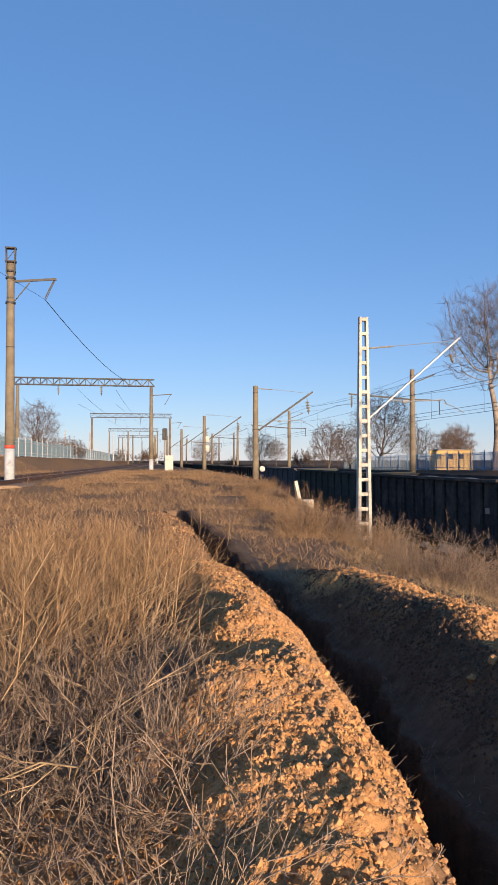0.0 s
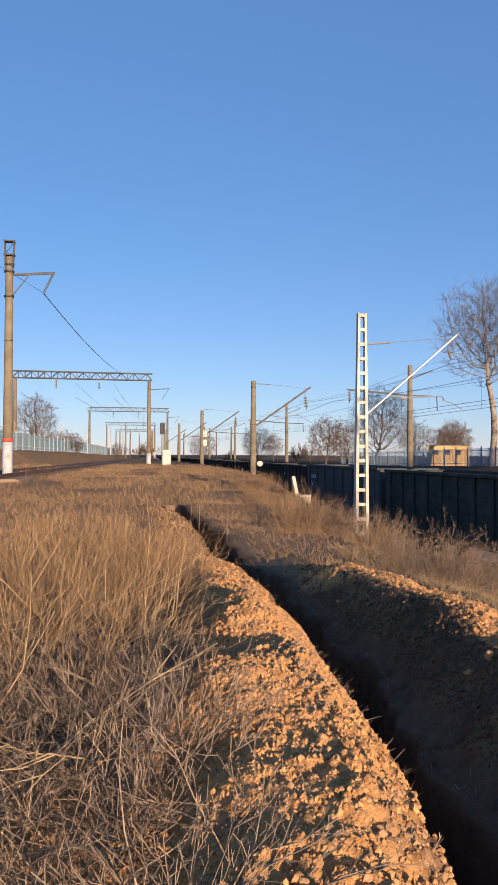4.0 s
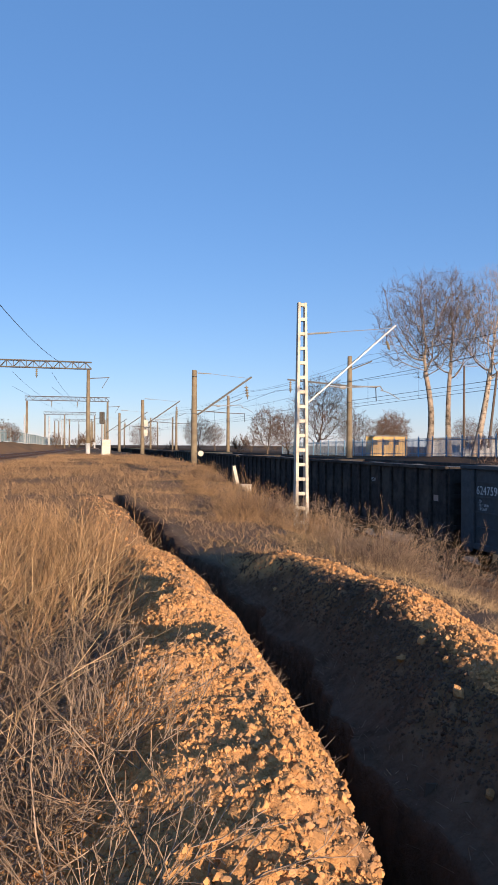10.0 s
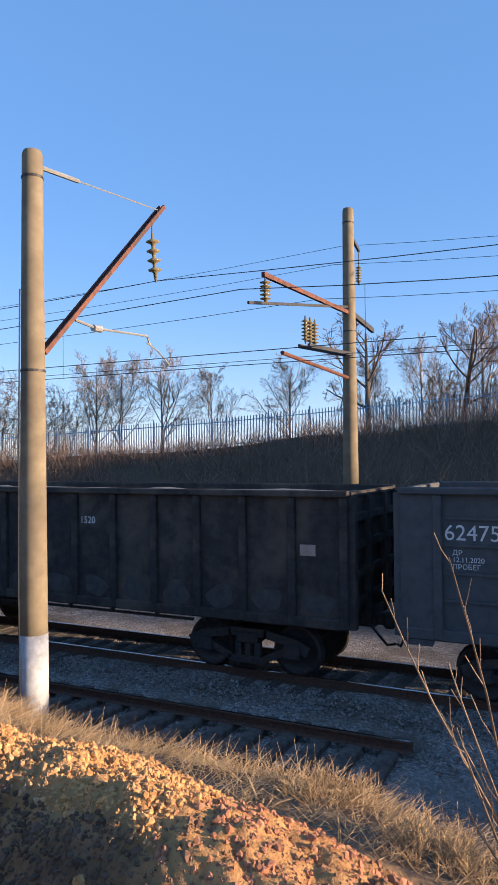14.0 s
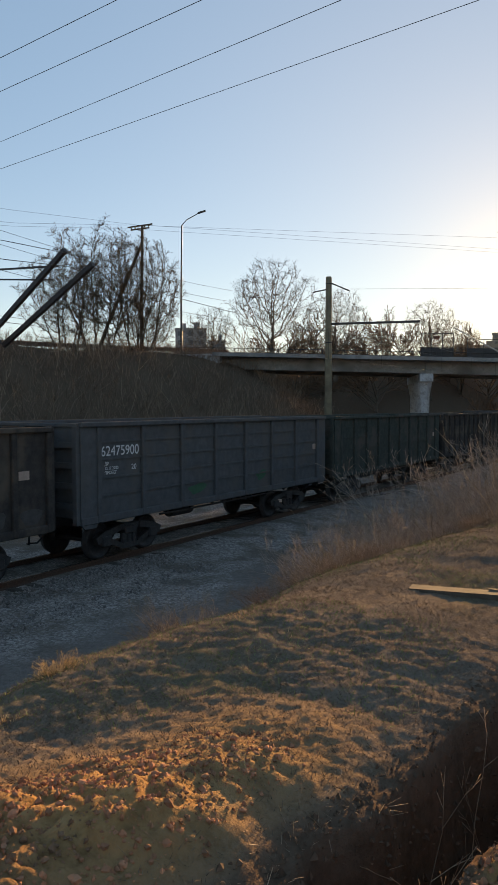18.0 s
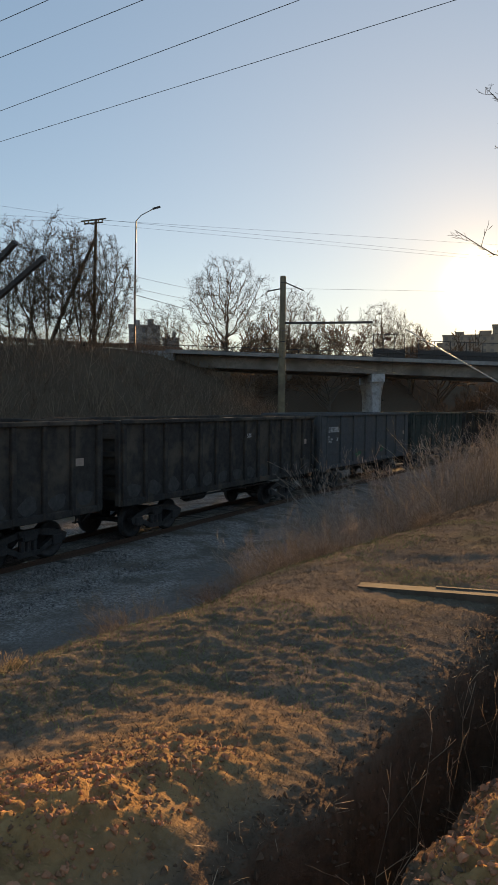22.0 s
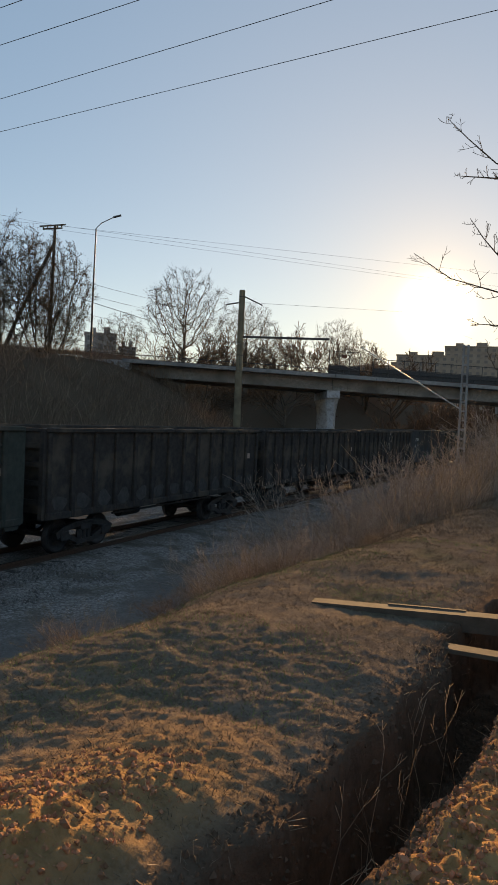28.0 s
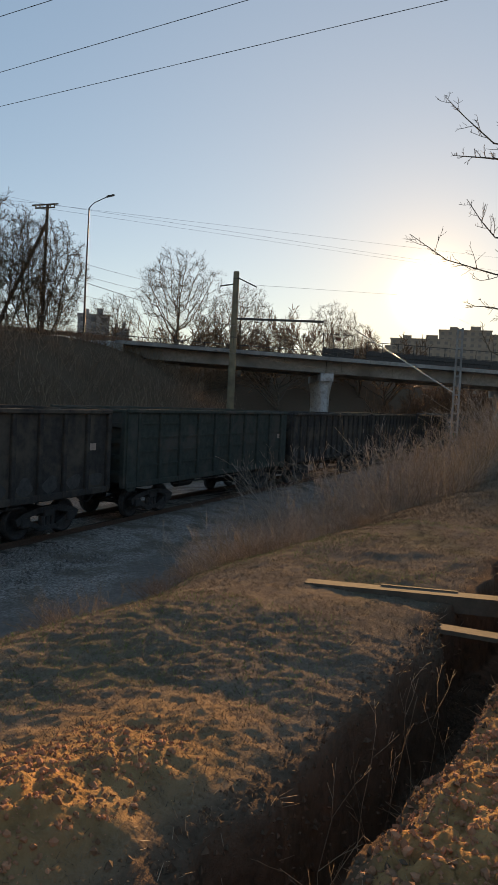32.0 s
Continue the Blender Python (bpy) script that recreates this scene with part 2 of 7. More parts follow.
BARK = surface("grey_bark", (0.07, 0.055, 0.042), (0.17, 0.135, 0.105), 8, 0.95, bump_by=0.6, bump_m=0.02)
BIRCH = surface("pale_birch_bark", (0.29, 0.24, 0.19), (0.46, 0.395, 0.32), 3, 0.85, stain=(0.1, 0.085, 0.07), stain_scale=2.2, bump_by=0.4)
TWIG = surface("brown_twigs", (0.1, 0.065, 0.042), (0.2, 0.13, 0.085), 2, 0.9, bump_by=0, island=0.35)
TWIG_PALE = surface("pale_grey_twigs", (0.19, 0.15, 0.115), (0.31, 0.255, 0.2), 2, 0.9, bump_by=0, island=0.35)
BACKLIT_SCRUB = surface("backlit_pale_shoots", (0.22, 0.175, 0.145), (0.46, 0.38, 0.32), 3, 0.85, bump_by=0, island=0.4)
TWIG_GREY = surface("grey_brown_twigs", (0.1, 0.078, 0.058), (0.19, 0.15, 0.115), 2, 0.9, bump_by=0, island=0.35)
MOTTLED = surface("mottled_poplar_bark", (0.16, 0.13, 0.1), (0.38, 0.32, 0.26), 1.6, 0.9, stain=(0.08, 0.065, 0.05), stain_scale=1.2, bump_by=0.5, bump_m=0.02)
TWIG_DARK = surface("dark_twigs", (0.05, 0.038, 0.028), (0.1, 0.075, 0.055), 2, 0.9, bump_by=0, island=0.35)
STRAW = surface("dry_straw", (0.34, 0.23, 0.12), (0.6, 0.44, 0.25), 3, 0.85, bump_by=0, island=0.5)
WEED = surface("dry_weed_stems", (0.225, 0.136, 0.07), (0.47, 0.315, 0.17), 3, 0.85, bump_by=0, island=0.5)
BOARD = surface("weathered_timber", (0.07, 0.054, 0.042), (0.145, 0.112, 0.086), 5, 0.9, stain=(0.09, 0.075, 0.06), stain_scale=3, bump_by=0.6, bump_m=0.006)


# ---- mesh building ----
class Mesh:
    """Collects quads and triangles, then becomes one mesh."""
    def __init__(self):
        self.v, self.f = [], []

    def add(self, verts, faces):
        n = len(self.v)
        self.v.extend(tuple(p) for p in verts)
        self.f.extend(tuple(i + n for i in f) for f in faces)
        return self

    def box(self, x0, y0, z0, x1, y1, z1, ch=0.0):
        if ch <= 0:
            self.add([(x, y, z) for z in (z0, z1) for x, y in ((x0, y0), (x1, y0), (x1, y1), (x0, y1))],
                     [(3, 2, 1, 0), (4, 5, 6, 7), (0, 1, 5, 4), (1, 2, 6, 5), (2, 3, 7, 6), (3, 0, 4, 7)])
            return self
        ring = lambda z, c: [(x0 + c, y0, z), (x1 - c, y0, z), (x1, y0 + c, z), (x1, y1 - c, z), (x1 - c, y1, z), (x0 + c, y1, z), (x0, y1 - c, z), (x0, y0 + c, z)]
        small = lambda z: [(min(max(x, x0 + ch), x1 - ch), min(max(y, y0 + ch), y1 - ch), z) for x, y, _ in ring(z, ch)]
        rings = [small(z0), ring(z0 + ch, ch), ring(z1 - ch, ch), small(z1)]
        fs = [tuple(range(7, -1, -1)), tuple(range(24, 32))]
        for k in range(3):
            for i in range(8):
                j = (i + 1) % 8
                fs.append((k * 8 + i, k * 8 + j, k * 8 + 8 + j, k * 8 + 8 + i))
        return self.add(sum(rings, []), fs)

    def tube(self, pts, radii, n=8, cap=True):
        """A round bar through points, with a radius at each."""
        pts = [Vector(p) for p in pts]
        if isinstance(radii, (int, float)):
            radii = [radii] * len(pts)
        verts, faces = [], []
        ref = None
        for k, p in enumerate(pts):
            d = (pts[min(k + 1, len(pts) - 1)] - pts[max(k - 1, 0)]).normalized()
            if ref is None:
                ref = Vector((0, 0, 1)) if abs(d.z) < 0.9 else Vector((1, 0, 0))
            a = d.cross(ref).normalized()
            b = a.cross(d).normalized()
            ref = b
            for i in range(n):
                w = 2 * math.pi * i / n
                verts.append(p + (a * math.cos(w) + b * math.sin(w)) * radii[k])
        for k in range(len(pts) - 1):
            for i in range(n):
                j = (i + 1) % n
                faces.append((k * n + i, k * n + j, k * n + n + j, k * n + n + i))
        if cap:
            faces += [tuple(range(n - 1, -1, -1)), tuple(range((len(pts) - 1) * n, len(pts) * n))]
        return self.add(verts, faces)

    def beam(self, p, q, w, h, up=(0, 0, 1)):
        """A rectangular bar from p to q, w across and h along up."""
        p, q = Vector(p), Vector(q)
        d = (q - p).normalized()
        u = Vector(up)
        if abs(d.dot(u)) > 0.95:
            u = Vector((0, 1, 0))
        s = d.cross(u).normalized() * (w / 2)
        u = s.cross(d).normalized() * (h / 2)
        vs = [e + a * s + b * u for e in (p, q) for a, b in ((-1, -1), (1, -1), (1, 1), (-1, 1))]
        return self.add(vs, [(0, 1, 2, 3), (7, 6, 5, 4), (0, 4, 5, 1), (1, 5, 6, 2), (2, 6, 7, 3), (3, 7, 4, 0)])

    def lathe(self, prof, n=16, m=None):
        """A turned shape from (radius, z) pairs."""
        vs = [(r * math.cos(2 * math.pi * i / n), r * math.sin(2 * math.pi * i / n), z) for r, z in prof for i in range(n)]
        fs = [(k * n + i, k * n + (i + 1) % n, k * n + n + (i + 1) % n, k * n + n + i) for k in range(len(prof) - 1) for i in range(n)]
        fs += [tuple(range(n - 1, -1, -1)), tuple(range((len(prof) - 1) * n, len(prof) * n))]
        if m is not None:
            vs = [m @ Vector(v) for v in vs]
        return self.add(vs, fs)

    def mesh(self, name, material, smooth=False):
        me = bpy.data.meshes.new(name)
        me.from_pydata(self.v, [], self.f)
        me.materials.append(material)
        if smooth:
            me.shade_smooth()
        return me


def part(name, mb, material, parent, label="", smooth=False):
    """Links a mesh as one object under a thing or under a part."""
    ob = new(name, mb if isinstance(mb, bpy.types.Mesh) else mb.mesh(name, material, smooth))
    ob.parent = parent
    if label:
        ob["label"] = label
    return ob


def thing(name, label, category, m=None, group="", kind=""):
    ob = new(name)
    ob.empty_display_size = 0.2
    if m is not None:
        ob.matrix_basis = m
    return tagged(ob, label, category, group, kind)


def solid(name, mb, material, label, category, group="", kind="", smooth=False, m=None):
    ob = new(name, mb if isinstance(mb, bpy.types.Mesh) else mb.mesh(name, material, smooth))
    if m is not None:
        ob.matrix_basis = m
    return tagged(ob, label, category, group, kind)


# ---- ground ----
def vnoise(x, y, seed=0):
    """Smooth value noise on a unit lattice, -1 to 1."""
    xi, yi = np.floor(x).astype(np.int64), np.floor(y).astype(np.int64)
    fx, fy = x - xi, y - yi
    fx, fy = fx * fx * (3 - 2 * fx), fy * fy * (3 - 2 * fy)

    def hsh(a, b):
        n = (a * 374761393 + b * 668265263 + seed * 1442695041) & 0xFFFFFFFF
        n = ((n ^ (n >> 13)) * 1274126177) & 0xFFFFFFFF
        return ((n ^ (n >> 16)) & 0xFFFF) / 32767.5 - 1
    a, b, c, d = hsh(xi, yi), hsh(xi + 1, yi), hsh(xi, yi + 1), hsh(xi + 1, yi + 1)
    return (a * (1 - fx) + b * fx) * (1 - fy) + (c * (1 - fx) + d * fx) * fy


def clumps(x, y, seed):
    """Rounded clods packed on a unit lattice, 0 in the joints to 1 on their tops."""
    xi, yi = np.floor(x).astype(np.int64), np.floor(y).astype(np.int64)
    best = np.full(np.shape(x), 9.0)
    for i in (-1, 0, 1):
        for j in (-1, 0, 1):
            a, b = xi + i, yi + j
            n = (a * 374761393 + b * 668265263 + seed * 1442695041) & 0xFFFFFFFF
            n = ((n ^ (n >> 13)) * 1274126177) & 0xFFFFFFFF
            px, py = a + (n & 0xFF) / 255.0, b + ((n >> 8) & 0xFF) / 255.0
            size = 0.7 + 0.6 * ((n >> 16) & 0xFF) / 255.0
            best = np.minimum(best, np.hypot(x - px, y - py) / size)
    return np.sqrt(np.clip(1 - (best / 0.6) ** 2, 0, 1))


def sstep(x, a, b):
    t = np.clip((x - a) / (b - a), 0, 1)
    return t * t * (3 - 2 * t)


def trench_x(y):
    return np.interp(y, (-16, -5, -3, -1.8, 0, 2, 3, 4.2, 5, 6, 7.2, 9.5, 12, 14.5, 18.5, 22), (0.3, 0.68, 0.78, 0.93, 1.33, 1.86, 2.0, 2.04, 2.2, 2.34, 2.4, 2.5, 2.4, 2.34, 2.3, 2.1))


def bank_edge(y):
    return np.interp(y, (-60, -13.6, -8, -6.4, -2.2, 0, 3, 8, 14, 25, 45, 75, 140), (1.5, 2.2, 2.6, 2.8, 3.05, 3.5, 4.5, 5.0, 5.2, 6.3, 8.6, 9.4, 9.8))


def crest_z(y):
    return np.interp(y, (-70, -55, -39, -17, -7, 21, 55, 100), (8.4, 8.3, 7.8, 7.1, 6.8, 4.5, 3.2, 2.7))


def layers(x, y):
    """Height of the ground and how much clay, gravel and brush lies on it."""
    x, y = np.asarray(x, float), np.asarray(y, float)
    plateau = 2.5 + 0.72 * sstep(y, 9, 36) - 0.1 * sstep(-y, 3, 20) + 0.03 * np.clip(-x - 4, 0, 60) * sstep(y, 25, 60)
    plateau = plateau + (0.045 + 0.045 * sstep(y, 0, 3)) * vnoise(x * 0.5, y * 0.5, 1) + 0.011 * vnoise(x * 1.7, y * 1.7, 2)
    plateau = plateau + 0.008 * vnoise(x * 1.8, y * 3.4, 33) + 0.008 * vnoise(x * 5, y * 8, 34)
    plateau = plateau + 0.27 * sstep(y, 1.4, 4.6) * (1 - sstep(y, 4.6, 9.5)) * (1 - sstep(x, 1.6, 2.2)) * sstep(x, -2.0, -0.2)
    # hollow behind the south end of the spoil, and the swell beyond it
    plateau = plateau - 0.09 * np.exp(-((x - 2.55) / 0.6) ** 2 - ((y + 2.35) / 0.8) ** 2) + 0.06 * np.exp(-((y + 4.6) / 1.1) ** 2) * sstep(x, 0.8, 1.6)
    fence = np.interp(y, (50, 66, 108, 160, 215), (-10.6, -7.6, -4.2, 0.0, 4.0))
    plateau = plateau + (1.15 - 0.5 * sstep(y, 100, 170)) * sstep(fence + 3.4 - x, 0, 3.2) * sstep(y, 28, 46)
    xe = bank_edge(y) + 0.25 * vnoise(x * 0, y * 0.6, 3)
    width = np.interp(y, (-20, -8, 0, 8, 45, 80), (4.0, 4.6, 4.0, 3.6, 2.6, 2.6))
    s = sstep(x, xe - 0.3, xe + width)
    bed = -0.28 + 0.03 * vnoise(x * 0.9, y * 0.9, 4) + 0.12 * sstep(-np.abs(x - 14.45), -2.4, -1.7)
    z = plateau * (1 - s) + bed * s
    # east embankment with the road on top, ending at the bridge
    end = sstep(y + 0.45 * (x - 38), -67, -51.5)
    crest = (crest_z(y) + 0.28) * end + 1.2 * (1 - end)
    e = sstep(x, 17.5, 36)
    z = z + e * crest + 0.25 * e * (1 - sstep(x, 34, 38)) * vnoise(x * 0.35, y * 0.35, 5)
    z = z + 9.0 * sstep(-y, 80, 106) * (sstep(x, 20, 34) + 1 - sstep(x, -4, 7))
    c = trench_x(y) + 0.07 * vnoise(y * 1.1, x * 0 + 3, 6) + 0.03 * vnoise(y * 4.1, x * 0 + 3, 7)
    d = x - c
    near = sstep(y, -17, -14) * (1 - sstep(y, 20.5, 21.3))
    rag = 0.14 * vnoise(x * 2.1, y * 2.1, 8) + 0.07 * vnoise(x * 5, y * 5, 9)
    hl = np.interp(y, (-14, -7, -2.5, -1, 1.0, 2.0, 3.0, 5.5, 8, 11, 14, 19, 21), (0.08, 0.16, 0.18, 0.06, 0.05, 0.27, 0.38, 0.42, 0.38, 0.26, 0.2, 0.12, 0.0)) * (1 + 0.15 * vnoise(y * 0.8, x * 0, 10))
    left = np.exp(-np.abs((d + 0.67) / 0.5) ** 3)
    apron = np.exp(-np.abs((d + 1.35) / 1.1) ** 4) * np.exp(-np.abs((y - 2.9) / 1.9) ** 3) * (0.8 + 0.6 * vnoise(x * 1.6, y * 1.6, 20))
    hr = np.interp(y, (-3.3, -2.5, -1.6, -0.6, 0.8, 1.7, 2.4, 3, 4.3, 6, 8.6, 10.5, 12), (0.0, 0.1, 0.22, 0.19, 0.24, 0.4, 0.53, 0.53, 0.45, 0.4, 0.34, 0.12, 0.05)) * (1 + 0.16 * vnoise(y * 1.3, x * 0, 11))
    reach = np.interp(y, (-3, 0, 2.5, 9), (0.75, 0.85, 1.05, 0.72))
    right = np.where(d < reach, sstep(d, 0.22, reach), 1 - sstep(d, reach, reach + 1.15))
    clay = np.clip(apron + left * np.clip(hl * 5, 0, 1) * 1.5 + right * np.clip(hr * 4, 0, 1) * 1.5, 0, 1) * near
    mound = hl * left * near + hr * right
    # humps and hollows on the west side of the spoil
    for px, py, wx, wy, h in ((0.6, 3.65, 0.42, 0.6, 0.11), (1.02, 4.25, 0.26, 0.36, 0.1), (1.12, 5.15, 0.28, 0.5, -0.11), (0.95, 5.75, 0.22, 0.26, 0.12), (1.22, 6.7, 0.3, 0.55, -0.1), (1.45, 7.9, 0.35, 0.5, 0.1)):
        mound = mound + h * np.exp(-((x - px) / wx) ** 2 - ((y - py) / wy) ** 2)
    lump = 0.055 * np.abs(vnoise(x * 6.5, y * 6.5, 12)) + 0.042 * np.abs(vnoise(x * 14, y * 14, 13)) + 0.014 * vnoise(x * 23, y * 23, 14)
    soft = 0.45 + 0.55 * sstep(vnoise(x * 1.9, y * 1.9, 25), -0.3, 0.4)
    lump = 0.25 * lump + np.maximum(soft, 0.8 * (1 - sstep(y, 0.5, 1.8))) * (0.9 + 0.1 * sstep(y, 0.5, 2.2)) * (0.026 * clumps(x * 9 + rag * 3, y * 9, 26) + 0.034 * clumps(x * 19, y * 19 + rag * 4, 27) + 0.014 * clumps(x * 36 + rag * 5, y * 36, 28))
    z = z + mound * (1 + rag * 0.45) + clay * (lump + rag * 0.12) + (0.005 * vnoise(x * 5, y * 5, 15) + 0.005 * vnoise(x * 12, y * 12, 21)) * (1 - s)
    # trodden relief of the turf
    z = z + (0.011 * clumps(x * 10 + rag * 4, y * 10, 39) + 0.007 * clumps(x * 21, y * 21 + rag * 4, 41)) * sstep(-y, -0.6, 1.0) * (1 - sstep(-y, 9, 12)) * (1 - s) * (1 - clay)
    half = 0.21 + 0.05 * vnoise(y * 1.9, x * 0 + 1, 16) + 0.03 * vnoise(y * 6, x * 0 + 7, 17)
    cut = (1 - sstep(np.abs(d), half - 0.05, half + 0.05)) * near
    floor = np.interp(y, (-1.5, 1.5), (1.85, 1.3)) + 0.08 * vnoise(x * 4, y * 4, 18)
    z = z * (1 - cut) + floor * cut
    clay = clay * (1 - cut)
    clay = clay * (1 - 0.55 * sstep(y, 8.5, 12))
    # clay colour laid over the north plateau to imitate low sun on dry grass
    clay = np.maximum(clay, 0.4 * sstep(y, 11, 17) * (1 - s) * (1 - sstep(x, 3, 6)) * (0.75 + 0.4 * vnoise(x * 0.7, y * 0.7, 22)))
    near_g = np.interp(y, (-12, -9, 1, 4), (0.8, 0.3, 0.3, 0.8))
    gravel = sstep(x, xe + width * near_g, xe + width * (near_g + 0.2)) * (1 - sstep(x, 17.3, 19))
    brush = sstep(x, 18, 21) * (1 - sstep(x, 40, 60)) * 0.85
    # topsoil at the trench, widened over the east mound's west face as painted shade
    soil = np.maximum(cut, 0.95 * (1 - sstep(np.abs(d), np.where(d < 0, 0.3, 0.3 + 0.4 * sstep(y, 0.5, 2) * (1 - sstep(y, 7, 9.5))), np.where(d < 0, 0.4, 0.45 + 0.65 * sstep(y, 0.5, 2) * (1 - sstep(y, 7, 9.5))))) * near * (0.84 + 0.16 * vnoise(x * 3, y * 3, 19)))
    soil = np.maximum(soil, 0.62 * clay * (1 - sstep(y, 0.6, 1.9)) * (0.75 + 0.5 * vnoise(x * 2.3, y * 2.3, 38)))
    path = np.clip(1.4 - np.abs(x - 8.9 + 0.4 * vnoise(x * 0, y * 0.3, 35)) / 1.1 + 0.7 * vnoise(x * 1.3, y * 0.45, 36), 0, 0.9) * (1 - sstep(y, 1, 6))
    return z, clay, gravel, brush, np.clip(soil, 0, 1), path


def axis_lines(parts):
    out = []
    for a, b, step in parts:
        out += list(np.arange(a, b - 1e-6, step))
    return np.array(out + [parts[-1][1]])


def ground_z(x, y):
    return float(layers(x, y)[0])


def build_ground():
    xs = axis_lines([(-1500, -300, 300), (-300, -60, 40), (-60, -12, 6), (-12, -3, 1.0), (-3, -0.6, 0.15), (-0.6, 3.7, 0.0155), (3.7, 4.4, 0.08), (4.4, 8.4, 0.2), (8.4, 20, 0.8), (20, 48, 1.4), (48, 120, 12), (120, 400, 70), (400, 1600, 400)])
    ys = axis_lines([(-1500, -300, 300), (-300, -132, 42), (-132, -70, 4), (-70, -18, 1.3), (-18, -8, 0.25), (-8, -4.6, 0.08), (-4.6, 1.9, 0.021), (1.9, 6, 0.0145), (6, 9, 0.035), (9, 10, 0.08), (10, 22, 0.12), (22, 40, 0.6), (40, 110, 3), (110, 300, 19), (300, 1600, 325)])
    X, Y = np.meshgrid(xs, ys)
    z, clay, gravel, brush, soil, path = layers(X, Y)
    nx, ny = len(xs), len(ys)
    me = bpy.data.meshes.new("ground")
    me.vertices.add(nx * ny)
    me.vertices.foreach_set("co", np.stack([X, Y, z], -1).astype(np.float32).ravel())
    i, j = np.meshgrid(np.arange(nx - 1), np.arange(ny - 1))
    a = (j * nx + i).ravel()
    quads = np.stack([a, a + 1, a + 1 + nx, a + nx], -1).astype(np.int32)
    me.loops.add(quads.size)
    me.loops.foreach_set("vertex_index", quads.ravel())
    me.polygons.add(len(quads))
    me.polygons.foreach_set("loop_start", np.arange(0, quads.size, 4, dtype=np.int32))
    me.update(calc_edges=True)
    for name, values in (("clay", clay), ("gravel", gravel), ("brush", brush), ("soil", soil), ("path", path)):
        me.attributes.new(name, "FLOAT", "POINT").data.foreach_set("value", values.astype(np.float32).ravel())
    me.materials.append(GROUND)
    me.shade_smooth()
    ob = new("ground", me)
    return tagged(ob, "dry grassy bank with an open clay trench beside gravel railway bed", "ground", kind="structure")


build_ground()

# ---- railway tracks ----
TRACK_X = 14.45


def rail_mesh(length, name="rail"):
    mb = Mesh()
    prof = [(-0.066, -0.17), (0.066, -0.17), (0.06, -0.155), (0.011, -0.135), (0.011, -0.05), (0.036, -0.038), (0.036, -0.008), (0.028, 0.0), (-0.028, 0.0), (-0.036, -0.008), (-0.036, -0.038), (-0.011, -0.05), (-0.011, -0.135), (-0.06, -0.155)]
    n = len(prof)
    mb.add([(x, y, z) for y in (0, length) for x, z in prof], [(i, (i + 1) % n, n + (i + 1) % n, n + i) for i in range(n)] + [tuple(range(n)), tuple(range(2 * n - 1, n - 1, -1))])
    me = mb.mesh(name, RAIL_SIDE)
    me.materials.append(RAIL_TOP)
    me.polygons[7].material_index = 1
    return me


def track(name, x, y0, y1, label, near):
    root = thing(name, label, "railway track", kind="structure")
    long_rail = rail_mesh(y1 - y0)
    for s in (-0.795, 0.795):
        part("rail", long_rail, None, root, "steel rail with a worn bright top").matrix_basis = pose(x + s, y0, 0)
    slp = Mesh().box(-1.35, -0.13, -0.36, 1.35, 0.13, -0.165, 0.02).mesh("sleeper", SLEEPER)
    rest = Mesh()
    rng = random.Random(5)
    k, n = y0 + 0.3, 0
    while k < y1:
        if near[0] < k < near[1] and n < 300:
            part("sleeper", slp, None, root).matrix_basis = pose(x + rng.uniform(-0.04, 0.04), k, rng.uniform(-0.01, 0.01), 0, 0, rng.uniform(-1.5, 1.5))
            n += 1
        else:
            rest.box(x - 1.35, k - 0.13, -0.36, x + 1.35, k + 0.13, -0.165)
        k += 0.545
    tagged(part("far_sleepers", rest, SLEEPER, root), kind="stuff")
    return root


track("loaded_track", TRACK_X, -140, 190, "railway track on dark oily sleepers in grey ballast under the train", (-32, 32))
track("side_track", 10.55, 3.2, 150, "rusty side track on dark sleepers, ending beside the concrete mast", (3, 30))

# ---- train ----
PITCH, BODY = 13.92, 13.0


def lettering(text, size, where, parent, label=""):
    """Painted letters as a flat mesh on the wagon's side that faces -x."""
    cu = bpy.data.curves.new("lettering", "FONT")
    cu.body, cu.size, cu.extrude = text, size, 0.0015
    tmp = new("lettering_curve", cu)
    me = bpy.data.meshes.new_from_object(tmp.evaluated_get(bpy.context.evaluated_depsgraph_get()))
    bpy.data.objects.remove(tmp)
    me.materials.clear()
    me.materials.append(LETTER)
    ob = part("lettering", me, None, parent, label)
    ob.matrix_basis = Matrix.Translation(where) @ Matrix(((0, 0, -1, 0), (-1, 0, 0, 0), (0, 1, 0, 0), (0, 0, 0, 1)))
    return ob


WHEEL = Mesh().lathe([(0.02, -0.07), (0.14, -0.07), (0.16, -0.03), (0.36, -0.02), (0.40, -0.065), (0.475, -0.065), (0.475, 0.05), (0.505, 0.07), (0.505, 0.085), (0.40, 0.085), (0.36, 0.03), (0.16, 0.04), (0.14, 0.08), (0.02, 0.08)], 24, pose(0, 0, 0, 0, 90, 0)).mesh("wheel", STEEL, True)
AXLE = Mesh().tube([(-1.0, 0, 0), (1.0, 0, 0)], 0.08, 10).mesh("axle", STEEL, True)


